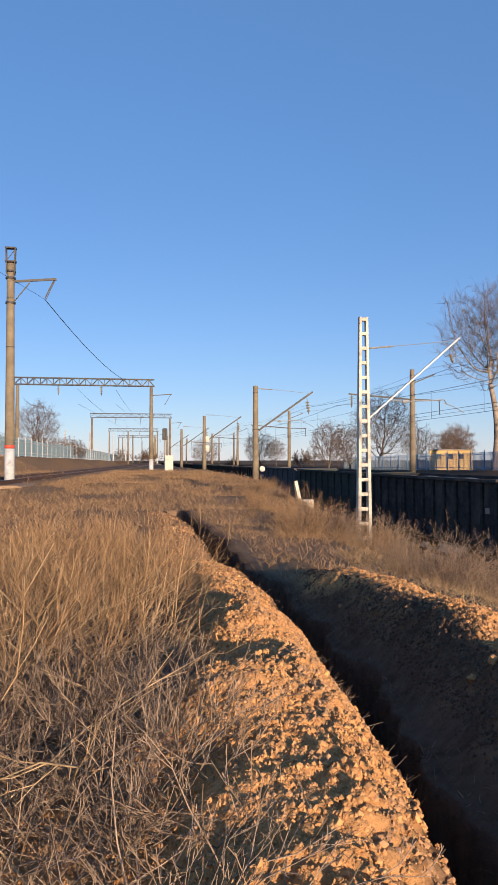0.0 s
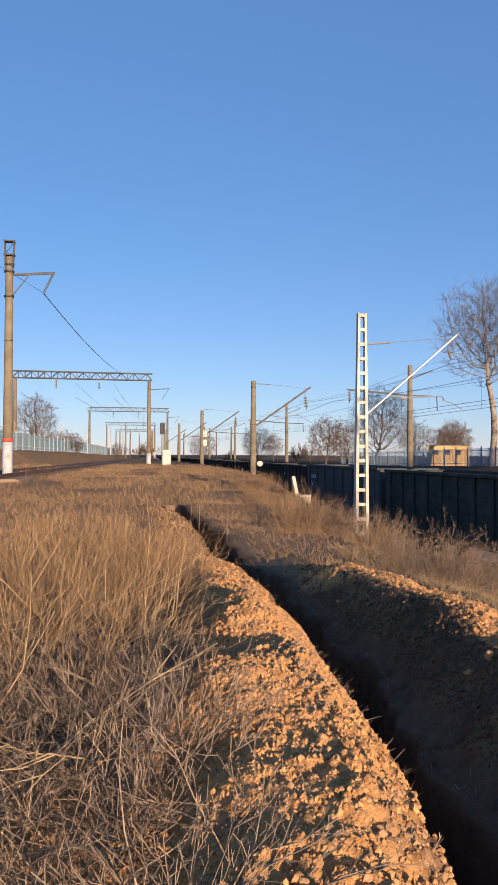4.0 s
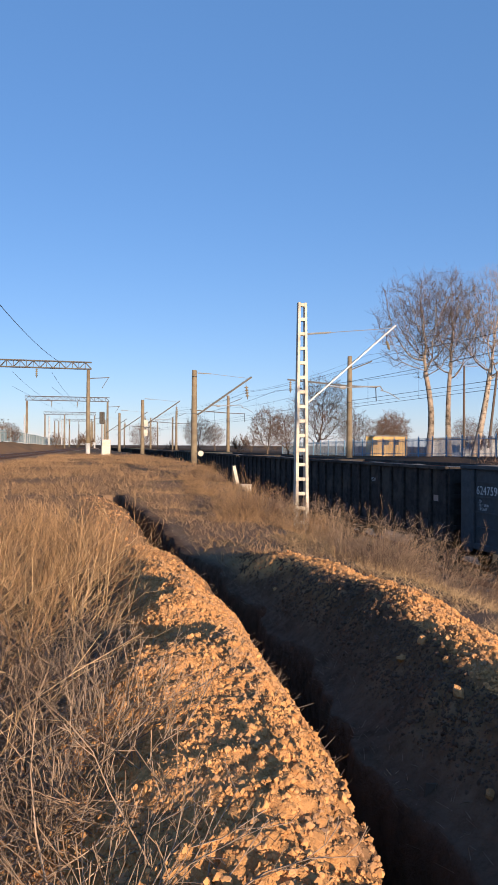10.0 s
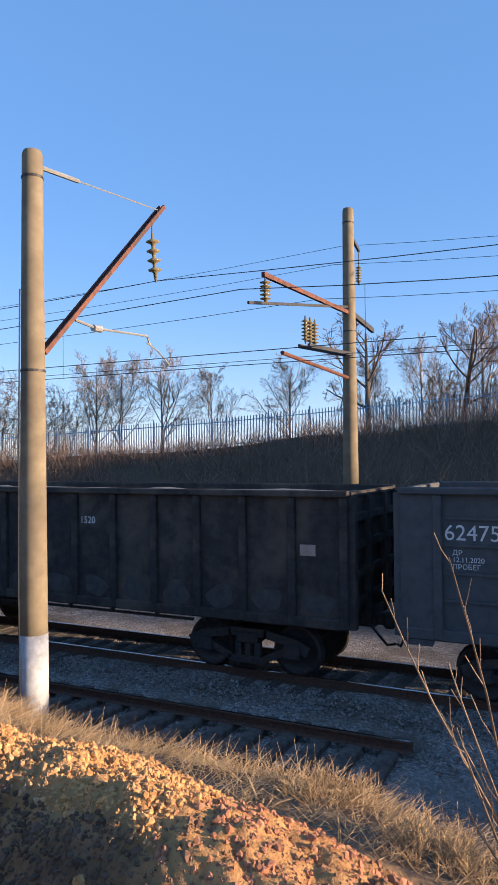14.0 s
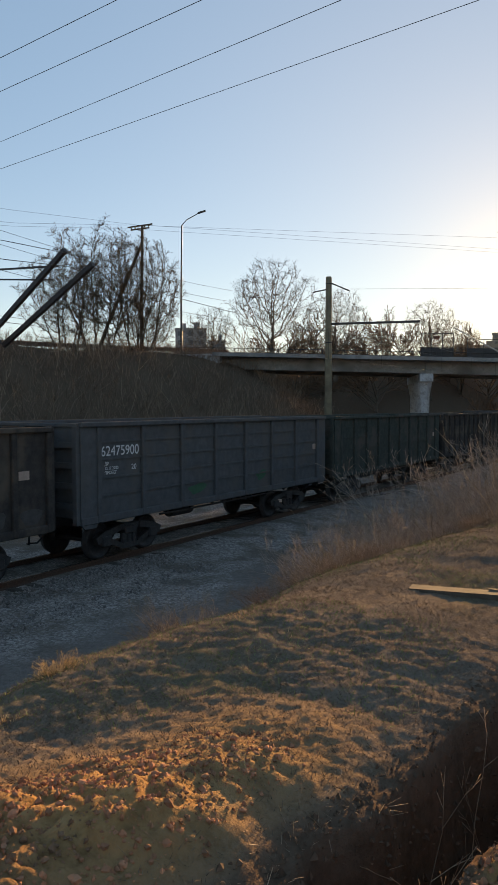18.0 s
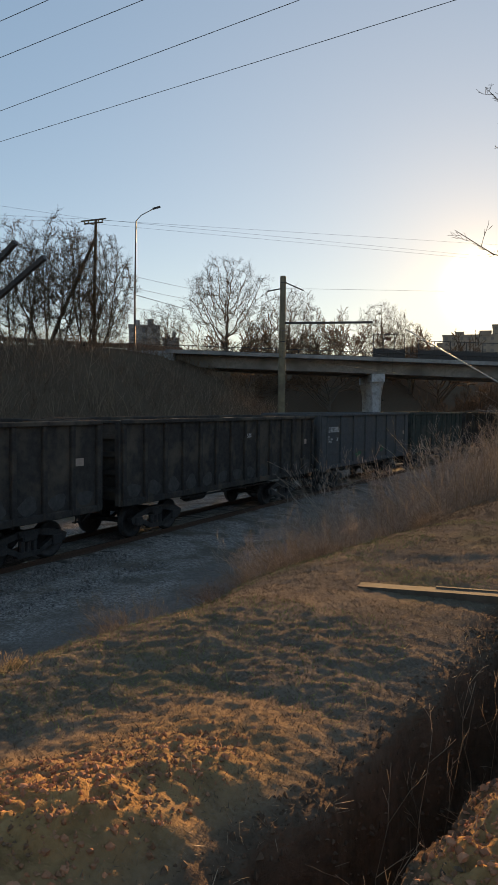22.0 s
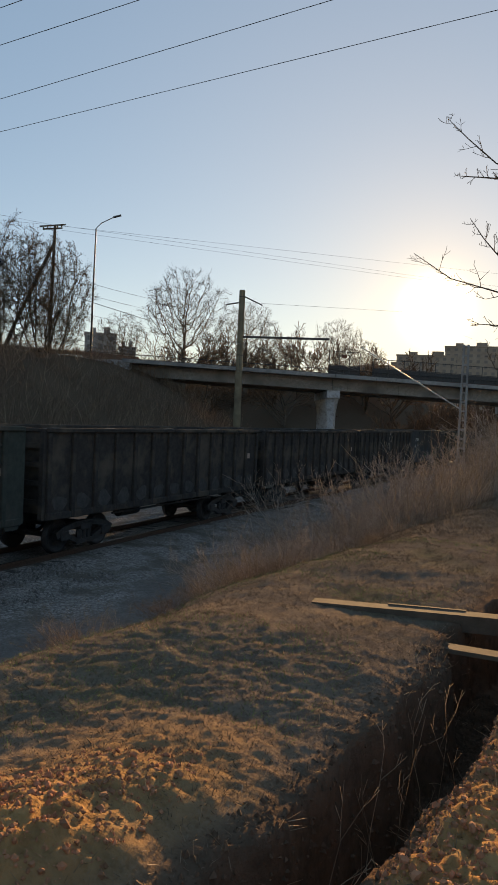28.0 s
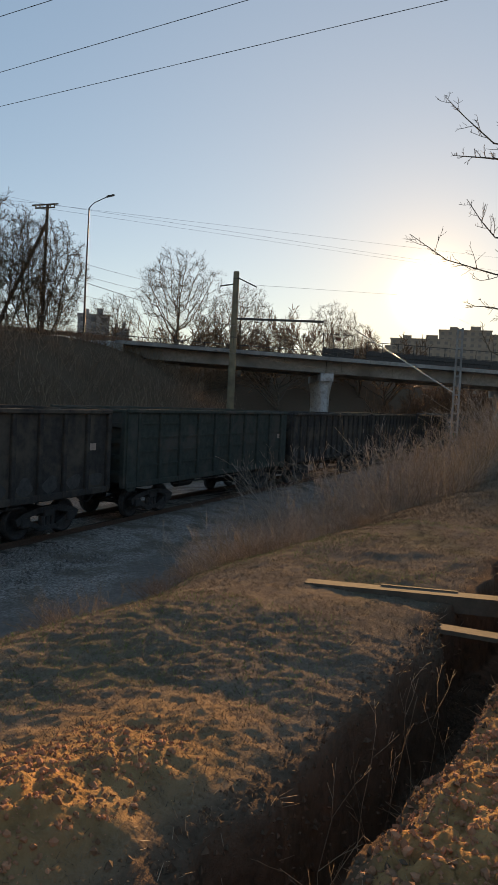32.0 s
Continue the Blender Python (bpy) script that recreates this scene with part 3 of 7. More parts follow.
def side_frame():
    mb = Mesh()
    x = 0
    mb.beam((x, -1.25, 0.52), (x, -0.95, 0.66), 0.16, 0.2)
    mb.beam((x, -1.0, 0.66), (x, -0.35, 0.78), 0.15, 0.16)
    mb.beam((x, -0.4, 0.78), (x, 0.4, 0.78), 0.15, 0.16)
    mb.beam((x, 0.35, 0.78), (x, 1.0, 0.66), 0.15, 0.16)
    mb.beam((x, 0.95, 0.66), (x, 1.25, 0.52), 0.16, 0.2)
    mb.beam((x, -0.95, 0.56), (x, -0.35, 0.3), 0.15, 0.13)
    mb.beam((x, -0.4, 0.27), (x, 0.4, 0.27), 0.15, 0.13)
    mb.beam((x, 0.35, 0.3), (x, 0.95, 0.56), 0.15, 0.13)
    for y in (-0.925, 0.925):
        mb.box(x - 0.13, y - 0.17, 0.36, x + 0.13, y + 0.17, 0.62, 0.03)
    for y in (-0.2, 0.0, 0.2):
        mb.tube([(x, y, 0.33), (x, y, 0.6)], 0.085, 8)
    return mb.mesh("side_frame", STEEL)


SIDE_FRAME = side_frame()
BOLSTER = Mesh().box(-1.15, -0.23, 0.58, 1.15, 0.23, 0.8, 0.03).tube([(0, 0, 0.78), (0, 0, 1.0)], 0.2, 12).mesh("bogie", STEEL)


def wagon(style):
    """One open freight wagon with its middle over the origin, rails at z = 0."""
    L = BODY / 2
    paint, top, bays, ribs, label = {
        "ribbed": (WAGON_DARK, 3.42, 13, False, "dark sooty open freight wagon with vertical stakes, loaded with stone"),
        "panelled": (WAGON_BLUE, 3.5, 7, True, "blue-grey open freight wagon with panelled sides and white numbers"),
        "green": (WAGON_GREEN, 3.46, 9, True, "dark green open freight wagon with panelled sides and grimy stakes"),
    }[style]
    w = thing("freight_wagon", label, "freight wagon", group="wagons of the train")
    for s in (-1, 1):
        part("side_wall", Mesh().box(s * 1.41 - 0.03, -L, 1.25, s * 1.41 + 0.03, L, top), paint, w)
        part("end_wall", Mesh().box(-1.38, s * (L - 0.035) - 0.035, 1.25, 1.38, s * (L - 0.035) + 0.035, top), paint, w)
    part("floor_pan", Mesh().box(-1.38, -L + 0.07, 1.3, 1.38, L - 0.07, 1.38), STEEL, w)
    rim = Mesh()
    for s in (-1, 1):
        rim.box(s * 1.49 - 0.07, -L - 0.02, top - 0.02, s * 1.49 + 0.07, L + 0.02, top + 0.1, 0.02)
        rim.box(-1.42, s * L - 0.06, top - 0.02, 1.42, s * L + 0.06, top + 0.08, 0.02)
    part("rim", rim, paint, w, "box-section top rim")
    for s in (-1, 1):
        inner = Mesh().box(s * 1.365 - 0.008, -L + 0.08, 1.4, s * 1.365 + 0.008, L - 0.08, top - 0.03)
        part("lining", inner, WAGON_RUST, w, "rusty inner wall")
    stake = Mesh().box(-0.06, -0.075, 1.1, 0.09, 0.075, top - 0.02, 0.02).mesh("stake", paint)
    edge = 0.62 if ribs else 0.08
    ys = [-L + edge + (BODY - 2 * edge) * k / bays for k in range(bays + 1)]
    for s in (-1, 1):
        for y in ys:
            part("stake", stake, None, w).matrix_basis = pose(s * 1.44, y, 0, 0, 0, 0 if s > 0 else 180)
        sill = Mesh().box(s * 1.45 - 0.06, -L, 1.08, s * 1.45 + 0.06, L, 1.27, 0.02)
        part("side_sill", sill, paint, w)
        if ribs:
            for e in (-1, 1):
                post = Mesh().add([(s * x, e * y, z) for x in (1.43, 1.485) for y, z in ((L - 0.6, 1.2), (L - 0.52, 0.98), (L - 0.12, 0.98), (L, 1.12), (L, top), (L - 0.6, top))], [(5, 4, 3, 2, 1, 0), (6, 7, 8, 9, 10, 11)] + [(i, (i + 1) % 6, 6 + (i + 1) % 6, 6 + i) for i in range(6)])
                part("corner_post", post, paint, w, "wide flat corner post with a cut lower edge")
            rib = Mesh()
            for z in (1.75, 2.2, 2.66, 3.1):
                rib.beam((s * 1.45, -L + 0.6, z), (s * 1.45, L - 0.6, z), 0.05, 0.05)
            part("side_ribbing", rib, paint, w)
        for k in range(4):
            part("end_rib", Mesh().beam((-1.36, s * (L + 0.05), 1.55 + k * 0.5), (1.36, s * (L + 0.05), 1.55 + k * 0.5), 0.1, 0.14), paint, w)
        for x in (-1.38, -0.5, 0.5, 1.38):
            part("end_stake", Mesh().box(x - 0.07, s * L - 0.02 if s > 0 else -L - 0.12, 1.1, x + 0.07, L + 0.12 if s > 0 else -L + 0.02, top), paint, w)
    under = Mesh()
    under.box(-0.3, -L - 0.1, 0.92, 0.3, L + 0.1, 1.3)
    for y in (-5.0, -2.6, 0.0, 2.6, 5.0):
        under.box(-1.4, y - 0.09, 1.05, 1.4, y + 0.09, 1.3)
    under.tube([(-0.7, 1.2, 0.9), (-0.7, 2.2, 0.9)], 0.2, 10)
    under.beam((-1.2, -3.2, 0.95), (-1.2, 3.2, 0.95), 0.05, 0.05)
    part("underframe", under, STEEL, w)
    for s in (-1, 1):
        for k in range(7):
            y = -3.3 + 1.1 * k
            part("floor_hatch", Mesh().beam((s * 0.35, y, 0.98), (s * 1.3, y, 1.25), 0.7, 0.03).beam((s * 1.34, y - 0.25, 1.0), (s * 1.34, y - 0.25, 1.25), 0.07, 0.07), STEEL, w)
    for y in (-4.33, 4.33):
        b = part("bogie", BOLSTER, None, w, "two-axle bogie with cast side frames")
        b.matrix_basis = pose(0, y, 0)
        for s in (-1, 1):
            part("side_frame", SIDE_FRAME, None, b).matrix_basis = pose(s * 1.03, 0, 0)
        for dy in (-0.925, 0.925):
            part("axle", AXLE, None, b).matrix_basis = pose(0, dy, 0.475)
            for s in (-1, 1):
                part("wheel", WHEEL, None, b, "steel wheel").matrix_basis = pose(s * 0.79, dy, 0.475, 0, 0, 180 if s > 0 else 0)
    for s in (-1, 1):
        cp = Mesh()
        cp.box(-0.12, min(s * (L - 0.1), s * (L + 0.3)), 0.93, 0.12, max(s * (L - 0.1), s * (L + 0.3)), 1.15, 0.03)
        cp.box(-0.2, min(s * (L + 0.22), s * (L + 0.455)), 0.88, 0.2, max(s * (L + 0.22), s * (L + 0.455)), 1.2, 0.05)
        part("coupler", cp, STEEL, w, "automatic knuckle coupler")
        hose = Mesh().tube([(-0.45, s * (L + 0.02), 1.05), (-0.45, s * (L + 0.2), 0.85), (-0.3, s * (L + 0.33), 0.62), (-0.1, s * (L + 0.44), 0.6)], 0.025, 6)
        part("brake_hose", hose, STEEL, w)
    if style == "ribbed":
        ld = Mesh()
        nx, ny = 8, 40
        pts = [(-1.34 + 2.68 * i / nx, -L + 0.09 + (BODY - 0.18) * j / ny) for j in range(ny + 1) for i in range(nx + 1)]
        ld.add([(x, y, top - 0.12 + 0.14 * (1 - (x / 1.34) ** 2) + 0.05 * float(vnoise(np.array(x * 3), np.array(y * 1.1), 31))) for x, y in pts],
               [(j * (nx + 1) + i, j * (nx + 1) + i + 1, (j + 1) * (nx + 1) + i + 1, (j + 1) * (nx + 1) + i) for j in range(ny) for i in range(nx)])
        part("stone_load", ld, LOAD, w, "heaped crushed grey stone")
    for k in range(bays if style == "ribbed" else 3):
        # worn pale patches low on the panels
        y = ys[k] + (ys[k + 1] - ys[k]) / 2 if style == "ribbed" else ys[2 * k] + 0.55
        a, h = (0.3, 0.22) if style == "ribbed" else (0.42, 0.2)
        pz = 1.5 if style == "ribbed" else 1.95 + 0.25 * (k % 3)
        pm = Mesh().add([(-1.4435, y + a * math.cos(q) * (1 + 0.18 * math.sin(3 * q + k)), pz + h * math.sin(q) * (1 + 0.2 * math.cos(2 * q + k))) for q in [2 * math.pi * i / 14 for i in range(14)]], [tuple(range(13, -1, -1))])
        part("paint_patch", pm, WAGON_PATCH if style == "ribbed" else paint, w, "pale worn patch of paint")
    plate = Mesh().box(-1.449, -L + 0.62, 2.35, -1.441, -L + 0.92, 2.55)
    part("small_plate", plate, PLATE, w, "small pale plate")
    return w


def wagons():
    rows = {}
    kinds = {}
    for k in range(-6, 13):
        style = "panelled" if k in (0, -3) else "green" if k in (-1, 4, 8, -5) else "ribbed"
        if style not in kinds:
            kinds[style] = wagon(style)
            w = kinds[style]
        else:
            w = copy_thing(kinds[style], pose(0, 0, 0))
        rows[k] = w
    return rows


TRAIN = wagons()
first = TRAIN[0]
lettering("62475900", 0.36, (-1.4465, BODY / 2 - 0.72, 2.74), first, "white wagon number")
lettering("20", 0.2, (-1.4465, BODY / 2 - 1.85, 2.34), first)
lettering("\u0414\u0420\n12.11.2020\n\u041f\u0420\u041e\u0411\u0415\u0413", 0.115, (-1.4465, BODY / 2 - 0.85, 2.5), first, "small white repair note")
GREEN_SPRAY = surface("green_sprayed_paint", (0.02, 0.075, 0.04), (0.03, 0.11, 0.06), 7, 0.8)
for gy, gz, ga, gh in ((1.75, 1.55, 0.42, 0.16), (-1.85, 1.67, 0.3, 0.18)):
    blot = Mesh().add([(-1.4455, gy + ga * math.cos(q) * (1 + 0.25 * math.sin(3 * q)), gz + gh * math.sin(q) * (1 + 0.3 * math.cos(2 * q + 1))) for q in [2 * math.pi * i / 16 for i in range(16)]], [tuple(range(15, -1, -1))])
    part("paint_blot", blot, GREEN_SPRAY, first, "blot of green sprayed paint")
lettering("1520", 0.2, (-1.4465, -BODY / 2 + 5.9, 2.78), TRAIN[1], "white gauge figures")


# ---- masts and overhead line ----
def tapered_mast(name, x, y, z0, z1, r0, r1, label, paint_top=None, ring=False, group="concrete overhead line masts"):
    m = thing(name, label, "mast", pose(x, y, 0), group)
    prof = [(r0 + (r1 - r0) * (z - z0) / (z1 - z0), z) for z in (z0, z0 + (z1 - z0) * 0.33, z0 + (z1 - z0) * 0.66, z1 - 0.06)] + [(r1 * 0.85, z1)]
    part("shaft", Mesh().lathe(prof, 20), CONCRETE, m, smooth=True)
    if paint_top:
        q = lambda z: r0 + (r1 - r0) * (z - z0) / (z1 - z0) + 0.004
        part("whitewashed_base", Mesh().lathe([(q(z0), z0 - 0.3), (q(paint_top), paint_top)], 20), WHITEWASH, m, "whitewashed foot", smooth=True)
        if ring:
            part("red_ring", Mesh().lathe([(q(paint_top) + 0.003, paint_top + 0.01), (q(paint_top) + 0.003, paint_top + 0.16)], 20), RED_PAINT, m, "red painted ring", smooth=True)
    for z in (z1 - 0.4, z0 + (z1 - z0) * 0.62):
        r = r0 + (r1 - r0) * (z - z0) / (z1 - z0) + 0.012
        part("clamp", Mesh().lathe([(r - 0.004, z - 0.018), (r - 0.004, z + 0.018)], 16), STEEL, m)
    return m


def insulator(parent, p, q, r=0.12, discs=4):
    """A string of discs from p to q."""
    p, q = Vector(p), Vector(q)
    d = q - p
    m = Matrix.Translation(p) @ d.to_track_quat("Z", "Y").to_matrix().to_4x4()
    n, prof = d.length, [(0.015, 0)]
    for k in range(discs):
        a = n * (0.12 + 0.76 * k / discs)
        s = n * 0.76 / discs
        prof += [(0.03, a), (r, a + s * 0.25), (r * 0.95, a + s * 0.4), (0.04, a + s * 0.6)]
    prof += [(0.015, n)]
    return part("insulator", Mesh().lathe(prof, 12, m), INSULATOR, parent, "string of glazed disc insulators", smooth=True)


def cantilever(mast, side, r, zr, tip, ztip, ztie, paint=RUST, slim=1.0):
    """Slanting bracket with tie rod, hanging insulator and registration arm, towards side * x."""
    s = side
    part("bracket", Mesh().beam((s * r, -0.05, zr), (s * tip, -0.05, ztip), 0.05 * slim, 0.1 * slim).beam((s * r, 0.05, zr), (s * tip, 0.05, ztip), 0.05 * slim, 0.1 * slim), paint, mast, "rusty slanting bracket of two channels")
    part("tie_rod", Mesh().tube([(s * r, 0, ztie), (s * (r + 0.85), 0, ztie + (ztip - ztie) * 0.2)], 0.035, 6).tube([(s * (r + 0.85), 0, ztie + (ztip - ztie) * 0.2), (s * tip * 0.97, 0, ztip - 0.1)], 0.012, 5), GALVANIZED, mast, "tie rod to the mast head")
    u = (ztip - zr) / (tip - r)
    xi = tip - 0.35
    insulator(mast, (s * xi, 0, ztip - 0.35 * u - 0.25), (s * (xi + 0.12), 0, ztip - 0.35 * u - (1.15 if slim > 0.5 else 0.6)), 0.13 if slim > 0.5 else 0.06, 4)
    part("hanger", Mesh().tube([(s * xi, 0, ztip - 0.35 * u), (s * xi, 0, ztip - 0.35 * u - 0.26)], 0.012, 5), STEEL, mast)
    xa = r + 0.75
    za = zr + 0.62
    part("registration_arm", Mesh().tube([(s * xa, 0, za), (s * (xa + 0.5), 0, za - 0.05)], 0.025, 6).tube([(s * (xa + 0.45), 0, za - 0.06), (s * (xa + 0.65), 0, za - 0.05)], 0.06, 8).tube([(s * (xa + 0.6), 0, za - 0.05), (s * (xa + 2.0), 0, za + 0.03), (s * (xa + 2.1), 0, za - 0.12)], 0.022, 6).tube([(s * (xa + 2.0), 0, za - 0.1), (s * (xa + 2.35), 0, za - 0.2), (s * (xa + 2.75), 0, za - 0.42)], 0.015, 5), GALVANIZED, mast, "registration arm with stick insulator")


near_mast = tapered_mast("concrete_mast", 9.0, 8.16, 0.1, 8.68, 0.215, 0.15, "tall conical concrete mast with whitewashed foot beside the side track", 1.58)
cantilever(near_mast, 1, 0.2, 5.71, 3.48, 8.9, 8.5, RUST, 0.75)
part("cable", Mesh().tube([(-0.2, 0.06, 6.6), (-0.23, 0.06, 4.0), (-0.24, 0.06, 2.2), (-0.22, 0.05, 0.2)], 0.012, 5), WIRE, near_mast, "thin dark cable down the mast")
for yy, top, foot in ((44.7, 8.72, 2.3), (71.1, 8.44, 2.3), (96.0, 8.2, 2.2), (123.0, 8.2, 2.2)):
    mm = tapered_mast("concrete_mast", 9.0, yy, foot - 0.6, top, 0.21, 0.15, "conical concrete overhead line mast on the grassy bank")
    cantilever(mm, 1, 0.2, 6.0, 3.6, 8.4, 8.55, STEEL)


def ladder_mast(x, y, z0, z1):
    m = thing("openwork_mast", "white-painted concrete mast with two legs and ladder-like openings", "mast", pose(x, y, 0))
    for s in (-1, 1):
        part("leg", Mesh().add([(s * 0.2 - 0.055, -0.13, z0), (s * 0.2 + 0.055, -0.13, z0), (s * 0.2 + 0.055, 0.13, z0), (s * 0.2 - 0.055, 0.13, z0),
                                (s * 0.115 - 0.04, -0.09, z1), (s * 0.115 + 0.04, -0.09, z1), (s * 0.115 + 0.04, 0.09, z1), (s * 0.115 - 0.04, 0.09, z1)],
                               [(3, 2, 1, 0), (4, 5, 6, 7), (0, 1, 5, 4), (1, 2, 6, 5), (2, 3, 7, 6), (3, 0, 4, 7)]), WHITE_PAINT, m)
    n = 15
    for k in range(n + 1):
        z = z0 + 0.5 + (z1 - z0 - 0.58) * k / n
        w = 0.2 - 0.085 * (z - z0) / (z1 - z0)
        part("rung", Mesh().box(-w, -0.08, z - 0.055, w, 0.08, z + 0.055), WHITE_PAINT, m)
    cantilever(m, 1, 0.22, 5.65, 3.55, 8.5, 8.05, GALVANIZED, 0.35)
    return m


ladder_mast(9.0, 24.8, 1.0, 9.12)
far_mast = thing("openwork_mast", "grey openwork concrete mast beyond the bushes towards the bridge", "mast", pose(7.4, -45, 0))
for s in (-1, 1):
    part("leg", Mesh().beam((s * 0.2, 0, -0.3), (s * 0.13, 0, 8.9), 0.1, 0.2, (0, 1, 0)), CONCRETE_GREY, far_mast)
for k in range(16):
    part("rung", Mesh().box(-0.17, -0.08, 0.5 + 0.55 * k, 0.17, 0.08, 0.6 + 0.55 * k), CONCRETE_GREY, far_mast)
part("bracket", Mesh().beam((0.2, 0, 5.1), (6.43, 0, 8.76), 0.06, 0.07), GALVANIZED, far_mast, "long slanting galvanised bracket")


def east_mast(x, y, z0, z1, reach, square=False, double=True):
    """Mast beyond the train with level arms towards the tracks."""
    if square:
        m = thing("steel_mast", "dark steel mast of riveted channels beyond the train", "mast", pose(x, y, 0))
        for s in (-1, 1):
            part("channel", Mesh().box(s * 0.11 - 0.035, -0.16, z0, s * 0.11 + 0.035, 0.16, z1), GREY_STEEL, m)
        k = z0
        while k < z1 - 0.5:
            part("lacing_bar", Mesh().beam((-0.1, -0.15, k), (0.1, -0.15, k + 0.45), 0.02, 0.07), GREY_STEEL, m)
            part("lacing_bar", Mesh().beam((-0.1, 0.15, k + 0.25), (0.1, 0.15, k + 0.7), 0.02, 0.07), GREY_STEEL, m)
            k += 0.5
    else:
        m = tapered_mast("concrete_mast", x, y, z0, z1, 0.22, 0.15, "conical concrete mast with brown steel arms beyond the train")
    return m


rp = east_mast(20.0, 7.0, 2.0, 10.94, 5)
part("bracket", Mesh().beam((-0.15, 0, 8.05), (-5.5, 0, 7.92), 0.08, 0.1), RUST, rp, "rusty level arm")
insulator(rp, (-5.4, 0, 7.86), (-5.4, 0, 7.3), 0.12, 5)
part("upper_arm", Mesh().beam((-0.15, 0, 8.2), (-6.2, 0, 7.2), 0.05, 0.06), STEEL, rp)
part("switch_beam", Mesh().beam((-0.15, -0.12, 6.9), (-3.3, -0.12, 6.72), 0.06, 0.09).beam((-0.15, 0.12, 6.9), (-3.3, 0.12, 6.72), 0.06, 0.09), STEEL, rp, "dark beam carrying insulators")
for xx in (-3.2, -2.9, -2.6):
    insulator(rp, (xx, 0, 6.78), (xx, 0, 7.45), 0.1, 6)
part("lower_arm", Mesh().tube([(-0.15, 0, 6.26), (-2.2, 0, 6.33), (-4.55, 0, 6.4)], 0.05, 8), RUST, rp, "rusty registration arm")
part("rear_arm", Mesh().beam((0.12, 0, 10.3), (0.95, 0, 10.0), 0.06, 0.09).tube([(0.9, 0, 10.0), (0.9, 0, 9.6)], 0.015, 5).beam((0.1, 0, 8.1), (2.2, 0, 7.9), 0.09, 0.14), STEEL, rp)
insulator(rp, (0.9, 0, 9.6), (0.88, 0, 9.0), 0.09, 6)

for yy, top in ((46.7, 10.2), (82.0, 9.8), (118.0, 9.6), (150.0, 9.6)):
    mm = east_mast(20.0, yy, 2.0, top, 4)
    part("arm", Mesh().beam((-0.15, 0, top - 2.0), (-4.4, 0, top - 1.7), 0.06, 0.1).beam((0.15, 0, top - 2.0), (2.0, 0, top - 2.05), 0.06, 0.08).beam((0.12, 0, top - 0.9), (1.6, 0, top - 0.3), 0.05, 0.07).tube([(1.9, 0, top - 2.0), (1.95, 0, top - 3.0)], 0.03, 6), STEEL, mm, "dark steel arms")
    insulator(mm, (-4.2, 0, top - 1.75), (-4.2, 0, top - 2.6), 0.1, 5)

lt = east_mast(18.5, -14.1, 2.0, 11.7, 4, True)
for off, tipx, tipz, rx, rz in ((0.18, -3.85, 8.1, -0.3, 5.7), (-0.18, -4.5, 7.72, -0.9, 5.75)):
    part("strut", Mesh().beam((rx, off, rz), (tipx, off, tipz), 0.11, 0.13), STEEL, lt, "dark slanting strut")
part("tie", Mesh().beam((-0.1, 0, 7.95), (-3.4, 0, 7.75), 0.04, 0.05).beam((-0.1, 0, 7.7), (-3.2, 0, 7.4), 0.04, 0.04).beam((-0.1, 0, 7.4), (-1.0, 0, 5.8), 0.05, 0.05), STEEL, lt)

bp = tapered_mast("concrete_mast", 18.9, -38.0, 1.5, 11.3, 0.23, 0.17, "grey concrete mast standing in front of the road bridge")
part("long_arm", Mesh().beam((-0.1, 0, 8.63), (-5.4, 0, 8.45), 0.07, 0.12), STEEL, bp, "long level steel arm")
part("stub_arm", Mesh().beam((-0.1, 0, 10.95), (-1.3, 0, 10.4), 0.05, 0.07).beam((0.1, 0, 10.6), (1.0, 0, 10.5), 0.05, 0.07), STEEL, bp)


def wire(name, pts, label, r=0.008, sag=0.0, parent=None):
    """A wire through points, with the same sag in every span."""
    path = []
    for a, b in zip(pts, pts[1:]):
        a, b = Vector(a), Vector(b)
        n = 10 if sag else 1
        for k in range(n):
            u = k / n
            path.append(a.lerp(b, u) - Vector((0, 0, sag * 4 * u * (1 - u))))
    path.append(Vector(pts[-1]))
    return solid(name, Mesh().tube(path, r, 5), WIRE, label, "wire", "overhead wires")


SPANS = (-140, -90, -38, -14.1, 7.5, 45.7, 82, 118, 170)
wire("contact_wire", [(14.45 + (0.25 if k % 2 else -0.25), y, 6.02) for k, y in enumerate(SPANS)], "copper contact wire over the loaded track")
wire("messenger_wire", [(14.45, y, 7.65) for y in SPANS], "sagging messenger wire over the loaded track", 0.01, 0.45)
wire("contact_wire", [(12.4, y, 6.0) for y in (3.0, 8.16, 24.8, 44.7, 71, 96, 150)], "contact wire held by the concrete masts")
wire("messenger_wire", [(12.3, y, 7.45) for y in (-14.1, 8.16, 24.8, 44.7, 71, 96, 150)], "messenger wire held by the concrete masts", 0.008, 0.2)
wire("contact_wire", [(19.0, y, 6.8) for y in SPANS], "contact wire of the rear track")
wire("messenger_wire", [(19.0, y, 8.3) for y in SPANS], "messenger wire of the rear track", 0.008, 0.4)
wire("feeder_wire", [(20.9, y, 10.2) for y in SPANS], "feeder wire on the rear masts", 0.007, 0.5)
wire("feeder_wire", [(20.2, y, 9.5) for y in SPANS], "feeder wire on the rear masts", 0.007, 0.5)
drop = Mesh()
for a, b in zip(SPANS, SPANS[1:]):
    for k in range(1, 8):
        u = k / 8
        drop.tube([(14.45, a + (b - a) * u, 7.65 - 0.45 * 4 * u * (1 - u)), (14.45, a + (b - a) * u, 6.02)], 0.006, 4)
